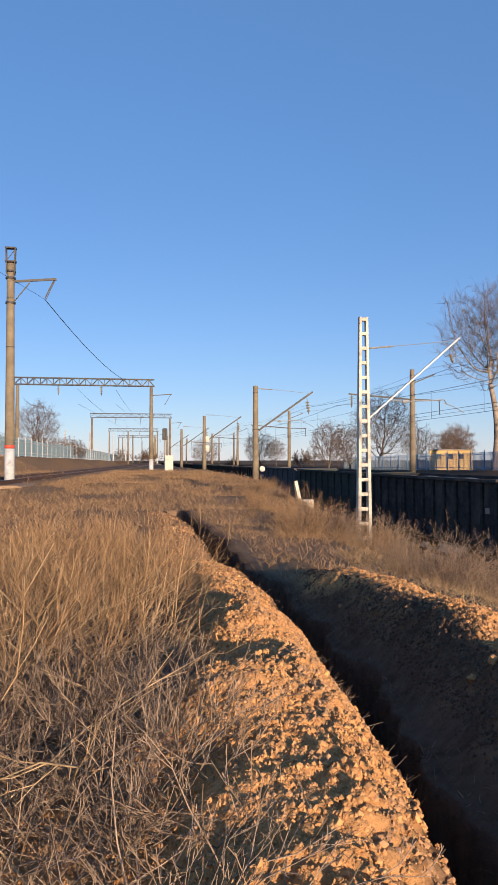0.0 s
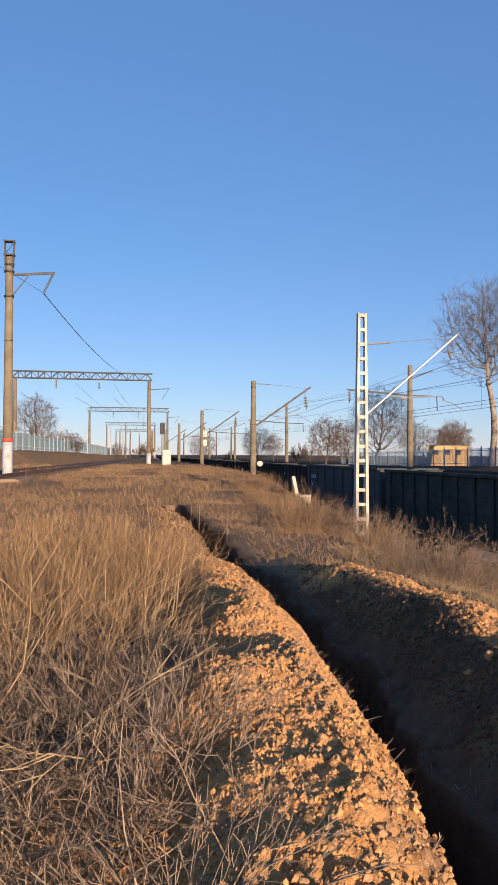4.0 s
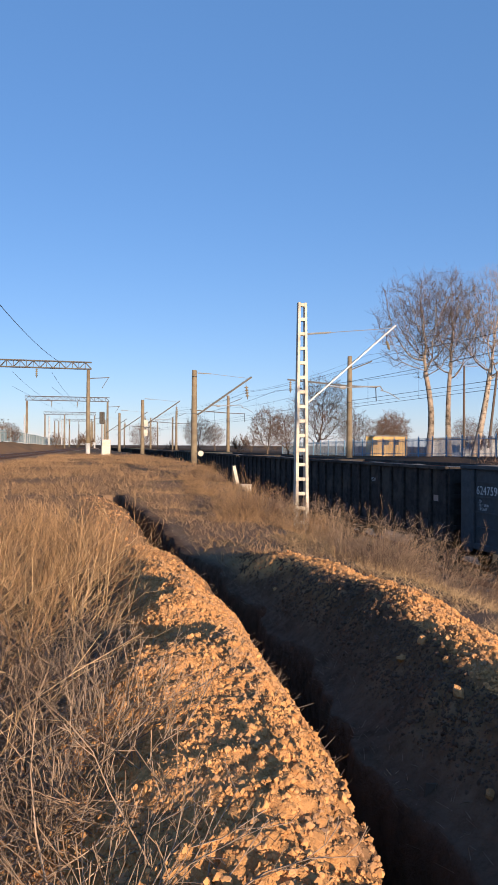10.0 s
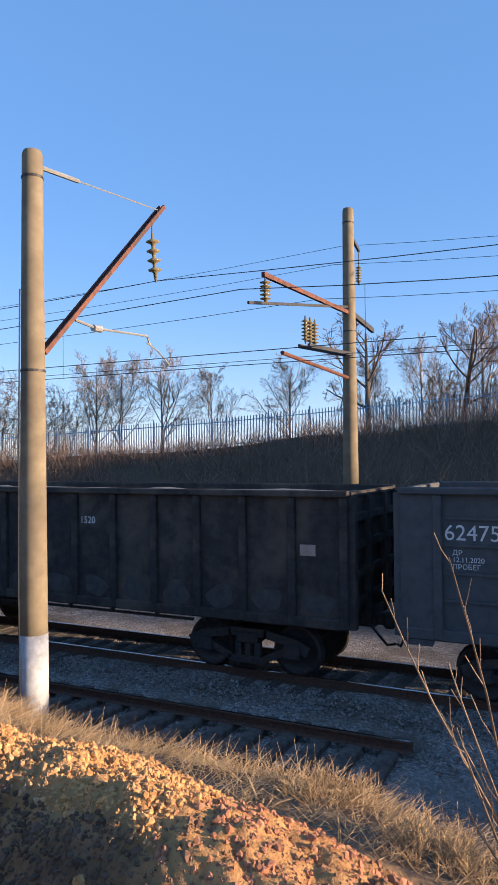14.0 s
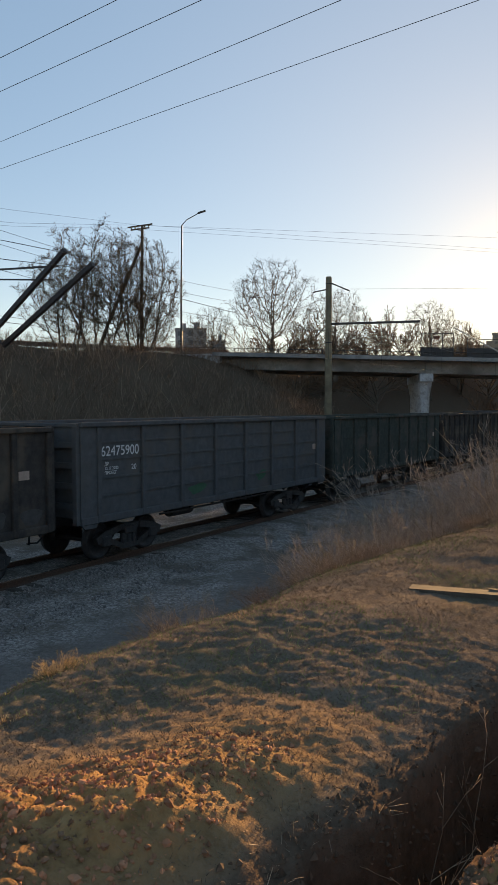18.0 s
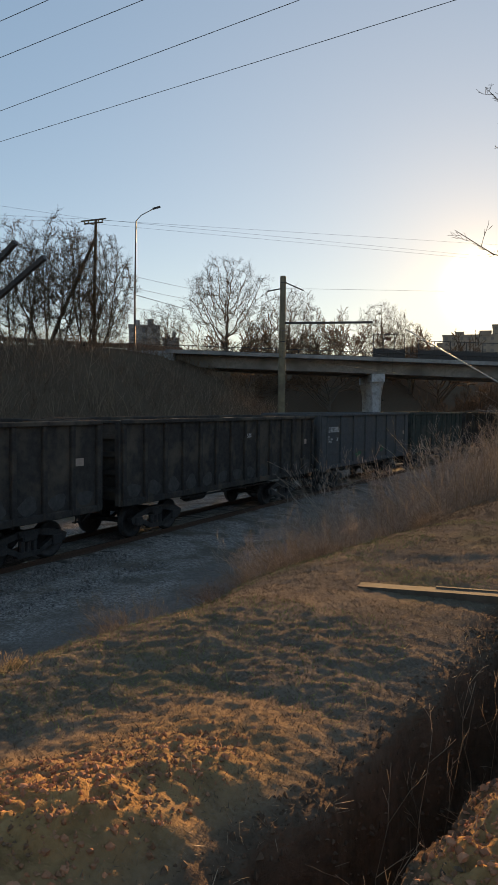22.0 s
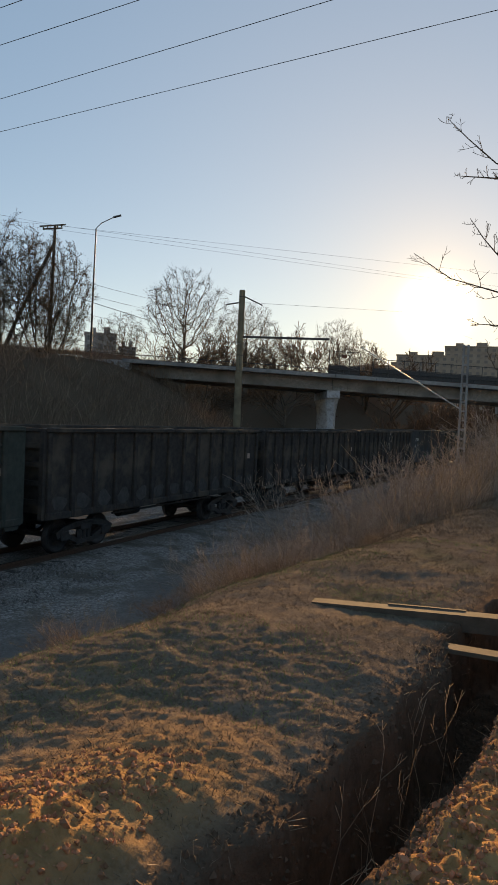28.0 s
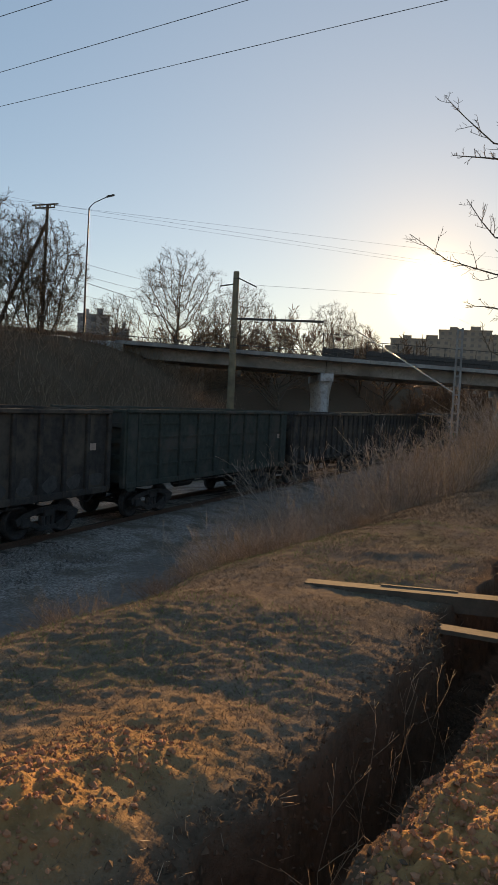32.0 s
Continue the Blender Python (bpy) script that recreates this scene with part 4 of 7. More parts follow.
tagged(solid("wire_droppers", drop, WIRE, "thin droppers between messenger and contact wire", "wire", "overhead wires"), kind="stuff")

# high-voltage line that crosses overhead
for (xa, ya), (xb, yb) in (((41.99, -22.95), (31.25, -22.17)), ((48.97, -26.68), (28.66, -24.72)), ((56.77, -30.84), (25.37, -27.96)), ((62.95, -34.14), (22.95, -30.33)), ((77.03, -41.65), (18.92, -34.3)), ((84.11, -45.43), (17.86, -38.42))):
    k = (yb - ya) / (xb - xa)
    wire("power_line", [(-60, ya + k * (-60 - xa), 24.0), (290, ya + k * (290 - xa), 24.0)], "dark high-voltage conductor crossing high overhead", 0.018)


# ---- road bridge and embankment road ----
def road_bridge():
    b = thing("road_bridge", "grey concrete road bridge with steel railings over the tracks", "bridge", kind="structure")
    A, B = Vector((37.66, -55.5, 0)), Vector((-16.0, -82.0, 0))
    d = (B - A).normalized()
    n = Vector((-d.y, d.x, 0))
    top = lambda s: 8.15 - 0.031 * s * 0.93
    L = (B - A).length
    joints = (0.0, 16.5, 33.0, 49.5, L)
    for a, e in zip(joints, joints[1:]):
        s0, s1 = a + 0.02, e - 0.02
        deck = Mesh()
        p0, p1 = A + d * s0, A + d * s1
        for w0, w1, za, zb in ((-0.6, 9.6, -0.28, 0.0), (0.25, 0.7, -1.2, -0.28), (2.6, 3.05, -1.2, -0.28), (5.0, 5.45, -1.2, -0.28), (7.6, 8.05, -1.2, -0.28)):
            vs = [p + n * (-w) + Vector((0, 0, top(s) + z)) for p, s in ((p0, s0), (p1, s1)) for w, z in ((w0, za), (w1, za), (w1, zb), (w0, zb))]
            deck.add(vs, [(3, 2, 1, 0), (4, 5, 6, 7), (0, 1, 5, 4), (1, 2, 6, 5), (2, 3, 7, 6), (3, 0, 4, 7)])
        part("deck_span", deck, CONCRETE_GREY, b, "concrete deck on girders")
    # railing and crash barrier on the near edge
    rail = Mesh()
    for h in (0.35, 0.7, 1.1):
        rail.tube([A + d * (-6) + n * 0.45 + Vector((0, 0, top(-6) + h)), B + n * 0.45 + Vector((0, 0, top(L) + h))], 0.035, 6)
    part("handrail", rail, STEEL, b, "dark steel handrail")
    guard = Mesh()
    guard.beam(A + d * (-30) - n * 1.0 + Vector((0, 0, top(-12) + 0.62)), B - n * 1.0 + Vector((0, 0, top(L) + 0.62)), 0.08, 0.34)
    part("crash_barrier", guard, RUST, b, "brown steel crash barrier")
    post = Mesh().box(-0.03, -0.03, 0, 0.03, 0.03, 1.1).mesh("railing_post", STEEL)
    s = -5.5
    while s < L:
        part("railing_post", post, None, b).matrix_basis = Matrix.Translation(A + d * s + n * 0.45 + Vector((0, 0, top(s))))
        s += 2.0
    # safety screens over the electrified tracks
    for s0, s1, n_bars in ((17.2, 20.0, 3), (21.2, 35.5, 10)):
        low = Mesh().beam(A + d * s0 + n * 0.52 + Vector((0, 0, top(s0) + 0.75)), A + d * s1 + n * 0.52 + Vector((0, 0, top(s1) + 0.75)), 0.03, 1.4)
        part("screen_panel", low, STEEL, b, "solid steel panel of the safety screen")
        bars = Mesh()
        zt = 2.75 if s0 < 18 else 2.3
        for z in (1.5, zt):
            bars.beam(A + d * s0 + n * 0.52 + Vector((0, 0, top(s0) + z)), A + d * s1 + n * 0.52 + Vector((0, 0, top(s1) + z)), 0.05, 0.06)
        for k in range(n_bars + 1):
            s = s0 + (s1 - s0) * k / n_bars
            bars.beam(A + d * s + n * 0.52 + Vector((0, 0, top(s) + 0.1)), A + d * s + n * 0.52 + Vector((0, 0, top(s) + zt)), 0.06, 0.06)
        part("screen_frame", bars, STEEL, b, "open frame of the safety screen")
    sign = Mesh().beam(A + d * 18.35 + n * 0.56 + Vector((0, 0, top(18) + 2.35)), A + d * 18.8 + n * 0.56 + Vector((0, 0, top(18) + 2.35)), 0.02, 0.3)
    part("screen_sign", sign, RUST, b, "small plate on the safety screen")
    # abutment and piers
    ab = Mesh()
    p = A + d * 0.5
    for q0, q1, z0, z1 in ((-3.4, 0.6, 6.2, 8.05), (-0.6, 1.2, 4.0, 6.9)):
        vs = [A + d * q - n * w + Vector((0, 0, z)) for z in (z0, z1) for q, w in ((q0, -0.35), (q1, -0.35), (q1, 9.4), (q0, 9.4))]
        ab.add(vs, [(3, 2, 1, 0), (4, 5, 6, 7), (0, 1, 5, 4), (1, 2, 6, 5), (2, 3, 7, 6), (3, 0, 4, 7)])
    part("abutment", ab, WHITEWASH, b, "pale plastered abutment wall")
    for a in joints[1:4]:
        c = A + d * a
        z = top(a)
        pm = Mesh()
        pm.beam(c + n * 0.3 + Vector((0, 0, z - 1.55)), c - n * 9.0 + Vector((0, 0, z - 1.55)), 1.0, 0.6)
        for w in (0.6, 4.4, 8.2):
            q = c - n * w
            pm.add([q + Vector((dx * r, dy * r, zz)) for zz, r in ((-0.6, 0.22), (z - 3.0, 0.26), (z - 1.85, 0.42)) for dx, dy in ((-1, -1), (1, -1), (1, 1), (-1, 1))], [(3, 2, 1, 0), (8, 9, 10, 11)] + [(k + i, k + (i + 1) % 4, k + 4 + (i + 1) % 4, k + 4 + i) for k in (0, 4) for i in range(4)])
        part("pier", pm, WHITEWASH, b, "whitewashed pier columns with cap beam")
    return b


road_bridge()


# ---- plants: strands, trees, bushes, weeds, grass ----
def strand_mesh(name, groups, material):
    """One mesh of thin three-sided rods. groups: (points n x k x 3, radii n x k)."""
    V, F, base = [], [], 0
    for P, R in groups:
        n, k, _ = P.shape
        if n == 0:
            continue
        D = np.gradient(P, axis=1)
        D /= np.linalg.norm(D, axis=2, keepdims=True) + 1e-9
        ref = np.where(np.abs(D[:, :1, 2:3]) > 0.85, np.array([1.0, 0, 0]), np.array([0, 0, 1.0]))
        A = np.cross(D, np.broadcast_to(ref, D.shape))
        A /= np.linalg.norm(A, axis=2, keepdims=True) + 1e-9
        B = np.cross(A, D)
        ring = [P + R[..., None] * (A * math.cos(w) + B * math.sin(w)) for w in (0, 2.0944, 4.18879)]
        V.append(np.stack(ring, 2).reshape(-1, 3))
        i = np.arange(n)[:, None, None] * (k * 3) + np.arange(k - 1)[None, :, None] * 3
        a = np.arange(3)[None, None, :]
        b = (a + 1) % 3
        F.append(np.stack([i + a, i + b, i + 3 + b, i + 3 + a], -1).reshape(-1, 4) + base)
        base += n * k * 3
    V, F = np.concatenate(V).astype(np.float32), np.concatenate(F).astype(np.int32)
    me = bpy.data.meshes.new(name)
    me.vertices.add(len(V))
    me.vertices.foreach_set("co", V.ravel())
    me.loops.add(F.size)
    me.loops.foreach_set("vertex_index", F.ravel())
    me.polygons.add(len(F))
    me.polygons.foreach_set("loop_start", np.arange(0, F.size, 4, dtype=np.int32))
    me.update(calc_edges=True)
    me.materials.append(material)
    return me


def unit(v):
    return v / (np.linalg.norm(v, axis=-1, keepdims=True) + 1e-9)


def grow(P, R, m, u0, u1, angle, ratio, up, wob, k, rng, thin=0.55, taper=0.35):
    """m children on every parent strand: points and radii of the next order of branches."""
    n, kp, _ = P.shape
    u = u0 + (u1 - u0) * (np.arange(m)[None, :] + rng.random((n, m))) / m
    f = u * (kp - 1)
    i = np.clip(f.astype(int), 0, kp - 2)
    w = (f - i)[..., None]
    rows = np.arange(n)[:, None]
    base = P[rows, i] * (1 - w) + P[rows, i + 1] * w
    tan = unit(P[rows, i + 1] - P[rows, i])
    rad = (R[rows, i] * (1 - w[..., 0]) + R[rows, i + 1] * w[..., 0]) * thin
    length = np.linalg.norm(P[:, -1] - P[:, 0], axis=1)[:, None] * ratio * (1.15 - 0.75 * u) * (0.7 + 0.6 * rng.random((n, m)))
    side = unit(np.cross(tan, rng.normal(size=(n, m, 3))))
    a = np.radians(angle) * (0.75 + 0.5 * rng.random((n, m)))[..., None]
    d = unit(tan * np.cos(a) + side * np.sin(a))
    base, d, length, rad = base.reshape(-1, 3), d.reshape(-1, 3), length.reshape(-1), rad.reshape(-1)
    pts = [base]
    step = (length / (k - 1))[:, None]
    for _ in range(k - 1):
        d = unit(d + np.array([0, 0, up]) / (k - 1) + rng.normal(size=d.shape) * wob)
        pts.append(pts[-1] + d * step)
    Q = np.stack(pts, 1)
    S = rad[:, None] * np.linspace(1, taper, k)[None, :]
    return Q, S


def trunk_line(height, lean, radius, k, rng, wob=0.05):
    z = np.linspace(0, height, k)
    x = lean[0] * z / height + np.cumsum(rng.normal(size=k)) * wob * height / k
    y = lean[1] * z / height + np.cumsum(rng.normal(size=k)) * wob * height / k
    x, y = x - x[0], y - y[0]
    return np.stack([x, y, z], -1)[None], (radius * np.linspace(1, 0.3, k))[None]


def tree(label, height, radius, seed, bark, twig, lean=(0, 0), crown=(0.35, 0.97), limbs=11, angle=48, ratio=0.5, up=0.45, twigs=(7, 7, 4), twig_r=0.012, name="tree", stem=0.93, category="tree", core=0.3):
    """A bare tree: trunk, limbs and a crown of fine twigs."""
    rng = np.random.default_rng(seed)
    t = thing(name, label, category)
    P0, R0 = trunk_line(height * stem, lean, radius, 12, rng, 0.02)
    P1, R1 = grow(P0, R0, limbs, crown[0], crown[1], angle, ratio, up, 0.07, 8, rng, 0.62)
    P2, R2 = grow(P1, R1, twigs[0], core, 1.0, 46, 0.5, up * 0.7, 0.13, 5, rng, 0.6)
    P3, R3 = grow(P2, R2, twigs[1], 0.15, 1.0, 48, 0.5, up * 0.4, 0.16, 3, rng, 0.6)
    R2, R3 = np.maximum(R2, twig_r * 1.5), np.maximum(R3, twig_r)
    R1 = np.maximum(R1, twig_r * 2)
    trunk = Mesh()
    trunk.tube([tuple(p) for p in P0[0]], [float(r) for r in R0[0]], 10)
    part("trunk", trunk, bark, t, smooth=True)
    tagged(part("branching", strand_mesh("branching", [(P1, R1)], bark), None, t), kind="stuff")
    groups = [(P2, R2), (P3, R3)]
    if twigs[2]:
        P4, R4 = grow(P3, R3, twigs[2], 0.1, 1.0, 46, 0.6, 0.15, 0.12, 2, rng)
        groups.append((P4, np.maximum(R4, twig_r * 0.7)))
    tagged(part("crown", strand_mesh("crown", groups, twig), None, t, "bare twigs"), kind="stuff")
    return t


def spread_tree(label, height, seed, bark, twig, crown, fork, trunk_r, lean=(0, 0), points=900, twig_r=0.012, name="tree", category="tree", stems=1, up=0.12, shoots=2, shoot=1.8):
    """A bare tree whose branches grow towards points spread through its crown. crown: (middle, half width, half height) in metres."""
    rng = np.random.default_rng(seed)
    mid, wide, tall = crown
    q = unit(rng.normal(size=(points, 3))) * (rng.random(points) ** 0.42)[:, None]
    angle = np.arctan2(q[:, 1], q[:, 0])
    q = q * (1 + 0.12 * np.sin(3 * angle + seed) + 0.1 * np.sin(5 * q[:, 2:3].ravel() * 3 + 2 * angle))[:, None]
    A = q * np.array([wide, wide, tall]) + np.array([lean[0], lean[1], mid])
    A = A[A[:, 2] > (0.12 * height if stems == 1 else 0.3)]
    step = 0.03 * height
    N, parent = [], []
    for k in range(stems):
        w = 2 * np.pi * k / stems + rng.random()
        foot = np.array([math.cos(w), math.sin(w), 0]) * (0.02 * height if stems > 1 else 0)
        n = max(2, int(fork / step))
        bend = rng.normal(size=2) * 0.012 * height
        for i in range(n + 1):
            u = i / n
            parent.append(len(N) - 1 if i else -1)
            N.append(foot * (1 + 5 * u) + np.array([lean[0] * u * fork / mid + bend[0] * math.sin(3 * u), lean[1] * u * fork / mid + bend[1] * math.sin(3 * u), fork * u]))
    trunk_n = len(N)
    best, near = np.full(len(A), 1e9), np.zeros(len(A), int)
    fresh, alive, grown = 0, np.ones(len(A), bool), {}
    for _ in range(90):
        new_pts = np.array(N[fresh:])
        if len(new_pts) == 0 or not alive.any():
            break
        d = np.linalg.norm(A[:, None] - new_pts[None], axis=2)
        k = d.argmin(1)
        m = d[np.arange(len(A)), k]
        closer = m < best
        best[closer], near[closer] = m[closer], k[closer] + fresh
        alive &= best > step * 1.1
        fresh = len(N)
        pull = {}
        for i in np.nonzero(alive)[0]:
            pull[near[i]] = pull.get(near[i], 0) + (A[i] - N[near[i]]) / best[i]
        for i, v in pull.items():
            if grown.get(i, 0) > 2:
                continue
            grown[i] = grown.get(i, 0) + 1
            v = v / (np.linalg.norm(v) + 1e-9) + np.array([0, 0, up]) + rng.normal(size=3) * 0.11
            N.append(N[i] + v / np.linalg.norm(v) * step)
            parent.append(i)
    N, parent = np.array(N), np.array(parent)
    flow = np.full(len(N), twig_r ** 2.2)
    for i in range(len(N) - 1, -1, -1):
        if parent[i] >= 0:
            flow[parent[i]] += flow[i]
    R = flow ** (1 / 2.2)
    R = np.maximum(R * min(1.0, 0.8 * trunk_r / R[0]), twig_r)
    R[:trunk_n] = np.maximum(R[:trunk_n], trunk_r * 0.55)
    t = thing(name, label, category)
    per = trunk_n // stems
    for k in range(stems):
        path = N[k * per:(k + 1) * per]
        part("trunk" if stems == 1 else "stem", Mesh().tube([tuple(p) for p in path], list(np.linspace(trunk_r, R[(k + 1) * per - 1], per)), 9), bark, t, smooth=True)
    i = np.arange(trunk_n, len(N))
    P, S = np.stack([N[parent[i]], N[i]], 1), np.stack([np.minimum(R[parent[i]], R[i] * 1.5), R[i]], 1)
    thick = S[:, 1] > twig_r * 2.2
    tagged(part("branching", strand_mesh("branching", [(P[thick], S[thick])], bark), None, t), kind="stuff")
    P, S = P[~thick], S[~thick]
    Q, T = grow(P, S, shoots, 0.1, 1.0, 38, 1.9 * shoot, 0.4, 0.06, 3, rng, 0.62)
    Q2, T2 = grow(Q, T, 2, 0.15, 0.95, 36, 0.6, 0.2, 0.06, 2, rng, 0.6)
    tagged(part("crown", strand_mesh("crown", [(P, S), (Q, np.maximum(T, twig_r * 0.6)), (Q2, np.maximum(T2, twig_r * 0.45))], twig), None, t, "bare twigs"), kind="stuff")
    return t


def place(t, x, y, z=None, turn=0.0, size=1.0):
    t.matrix_basis = Matrix.Translation((x, y, ground_z(x, y) - 0.1 if z is None else z)) @ Euler((0, 0, radians(turn))).to_matrix().to_4x4() @ Matrix.Diagonal((size, size, size, 1))
    t.scale = (size, size, size)
    return t


def again(t, x, y, z=None, turn=0.0, size=1.0, label=""):
    c = copy_thing(t, Matrix.Identity(4))
    place(c, x, y, z, turn, size)
    if label:
        c["label"] = label
    return c


# three tall pale-barked trees beyond the fence
place(spread_tree("tall bare poplar with pale bark behind the blue fence", 22, 11, MOTTLED, TWIG_GREY, (15.8, 5.4, 5.9), 10.2, 0.44, (-0.8, 0), 2200, 0.013, up=0.12, shoots=3, shoot=1.3), 43.9, 79.6)
place(spread_tree("tall bare poplar with mottled grey bark behind the blue fence", 22, 12, MOTTLED, TWIG_GREY, (15.9, 4.4, 6.0), 10.0, 0.38, (0.3, 0.3), 1700, 0.013, up=0.12, shoots=3, shoot=1.3), 46.0, 78.4)
place(spread_tree("tall leaning bare poplar with sunlit pale bark behind the blue fence", 22, 13, BIRCH, TWIG_PALE, (15.6, 5.8, 6.0), 10.2, 0.42, (2.6, -1.0), 2200, 0.013, up=0.12, shoots=3, shoot=1.3), 48.4, 77.0)

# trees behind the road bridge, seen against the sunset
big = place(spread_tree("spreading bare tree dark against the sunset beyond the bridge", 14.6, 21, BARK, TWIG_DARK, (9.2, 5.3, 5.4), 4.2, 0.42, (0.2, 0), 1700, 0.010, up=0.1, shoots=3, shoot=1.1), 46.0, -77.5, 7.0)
again(big, 40.5, -83.5, 7.0, 130, 0.78, "smaller bare tree dark against the sunset beyond the bridge")
again(big, 32.0, -94.0, 7.0, 250, 0.72, "bare tree glowing in the sunset beyond the bridge")
again(big, 51.5, -72.5, 7.0, 60, 0.6, "low bare tree dark against the sunset beyond the bridge")
again(big, 29.0, -97.0, 6.0, 20, 0.62, "low bare tree beyond the bridge")

def bush(label, height, spread, stems, seed, material=WEED, r=0.006, name="bush"):
    """Many thin arching shoots from one root."""
    rng = np.random.default_rng(seed)
    k = 5
    ang = rng.random(stems) * 2 * np.pi
    d = np.stack([np.cos(ang), np.sin(ang), 0.3 + 1.3 * rng.random(stems) ** 1.5], -1)
    d = unit(d)
    P = [np.stack([np.cos(ang), np.sin(ang), 0 * ang], -1) * (rng.random(stems) * spread * 0.55)[:, None]]
    step = (height / (k - 1) * (0.6 + 0.6 * rng.random(stems)))[:, None]
    for _ in range(k - 1):
        d = unit(d + rng.normal(size=d.shape) * 0.24 + np.array([0, 0, 0.04]))
        P.append(P[-1] + d * step)
    P = np.stack(P, 1)
    R = np.full((stems, 1), r) * np.linspace(1.2, 0.35, k)[None]
    fine = 0.0022 if r < 0.02 else 0.011
    P1, R1 = grow(P, R, 5, 0.25, 1.0, 42, 0.42, 0.3, 0.16, 3, rng, 0.75)
    P2, R2 = grow(P1, R1, 3, 0.25, 1.0, 42, 0.5, 0.2, 0.1, 2, rng, 0.8)
    b = thing(name, label, "bush")
    tagged(part("growth", strand_mesh("growth", [(P, R)], material), None, b), kind="stuff")
    tagged(part("spray", strand_mesh("spray", [(P1, np.maximum(R1, fine)), (P2, np.maximum(R2, fine * 0.8))], material), None, b, "fine side twigs"), kind="stuff")
    return b


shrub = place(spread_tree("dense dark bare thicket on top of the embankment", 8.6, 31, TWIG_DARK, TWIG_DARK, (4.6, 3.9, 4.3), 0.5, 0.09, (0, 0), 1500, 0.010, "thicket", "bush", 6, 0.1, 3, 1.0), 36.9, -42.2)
again(shrub, 38.4, -39.6, None, 140, 1.05)
again(shrub, 38.8, -36.8, None, 250, 0.8)
again(shrub, 40.2, -47.2, None, 40, 0.62)
red = place(spread_tree("round reddish-brown bare thicket behind the blue fence", 7.6, 41, TWIG, TWIG, (3.6, 4.0, 3.7), 0.5, 0.08, (0, 0), 1500, 0.010, "thicket", "bush", 6, 0.1, 3, 1.0), 42.6, 43.5)
again(red, 40.8, 47.0, None, 100, 0.95)
again(red, 44.5, 39.0, None, 200, 0.8, "low reddish bare thicket behind the blue fence")
again(red, 42.5, 51.5, None, 20, 0.6, "low reddish bare thicket behind the blue fence")
# low shrubs along the embankment road
for k in range(15):
    again(shrub if k % 3 == 0 else red, 45.5 + 2.5 * (k % 3), 13 - 3.1 * k, None, 50 * k, 0.36 + 0.09 * ((k * 7) % 4), "low bare shrub on top of the embankment")

pale = place(tree("slender pale bare tree behind the blue fence", 7.2, 0.1, 43, BIRCH, TWIG_PALE, (0.2, 0), (0.1, 0.95), 20, 46, 0.62, 0.5, (8, 7, 2), 0.008), 45.3, 33.4)
for x, y, turn, size in ((46.5, 30.5, 60, 1.05), (47.0, 26.5, 140, 0.85), (49.5, 21.5, 220, 0.9), (50.5, 16.0, 300, 0.8), (46.0, 36.2, 20, 1.1), (52, 12.5, 75, 0.95), (51.0, 8.3, 20, 1.1), (49.0, 3.6, 170, 0.8), (52, -19, 80, 0.75), (50, -24, 10, 0.6), (47, -28, 200, 0.85), (52, -14, 120, 0.65), (45, -33, 260, 0.5)):
    again(pale, x, y, None, turn, size)
fork = place(tree("gnarled bare tree leaning beside the fence", 7.5, 0.22, 47, BARK, TWIG, (1.8, 0.6), (0.25, 0.95), 9, 55, 0.6, 0.35, (6, 7, 3), 0.012), 44.3, 14.0)
again(fork, 50.4, 9.6, None, 200, 1.0)

# trees far along the line
far = place(spread_tree("broad bare tree far along the railway", 14, 51, BARK, TWIG, (8.0, 5.6, 5.6), 3.0, 0.34, (0.4, 0), 1300, 0.015, up=0.1), 39.3, 104, None, 0, 0.85)
for x, y, turn, size in ((31.4, 104, 90, 0.56), (34.8, 106, 180, 0.5), (44.0, 102, 300, 0.48), (49.0, 103, 40, 0.42), (53.5, 108, 130, 0.5), (64, 104, 40, 0.45), (69, 101, 130, 0.42), (30, 150, 210, 0.6), (58, 118, 77, 0.55), (25, 205, 10, 0.7), (40, 180, 120, 0.5), (76, 100, 200, 0.45)):
    again(far, x, y, None, turn, size)
again(far, -7.4, 81, None, 150, 0.44, "small bare tree behind the pale blue fence")
for x, y, turn, size in ((-6.6, 95, 30, 0.34), (-5.6, 99.5, 120, 0.4), (-4.6, 104, 220, 0.36), (-10.0, 72, 80, 0.3), (1.5, 150, 10, 0.42)):
    again(red, x, y, None, turn, size, "reddish bare thicket behind the pale blue fence")
low = place(tree("low reddish scrub far along the railway", 6.4, 0.1, 53, BARK, TWIG, (0.2, 0), (0.0, 1.0), 16, 55, 2.6, 0.4, (8, 7, 0), 0.016, "scrub", stem=0.25), -12, 128)
for x, y, turn, size in ((-8, 135, 60, 0.6), (6, 170, 200, 0.7), (60, 92, 30, 0.7), (33, 128, 0, 0.7), (64, 92, 80, 0.8), (56, 88, 130, 0.7), (28, 170, 140, 0.8), (10, 200, 20, 1.0), (44, 160, 33, 0.9), (70, 90, 10, 0.8)):
    again(low, x, y, None, turn, size)
# undergrowth below and behind the bridge
for k in range(22):
    again(low, 62 - 3.4 * k + (k % 3), -88 - 5 * (k % 4), None, 37 * k, 1.55 + 0.25 * (k % 3), "dim undergrowth beyond the bridge")


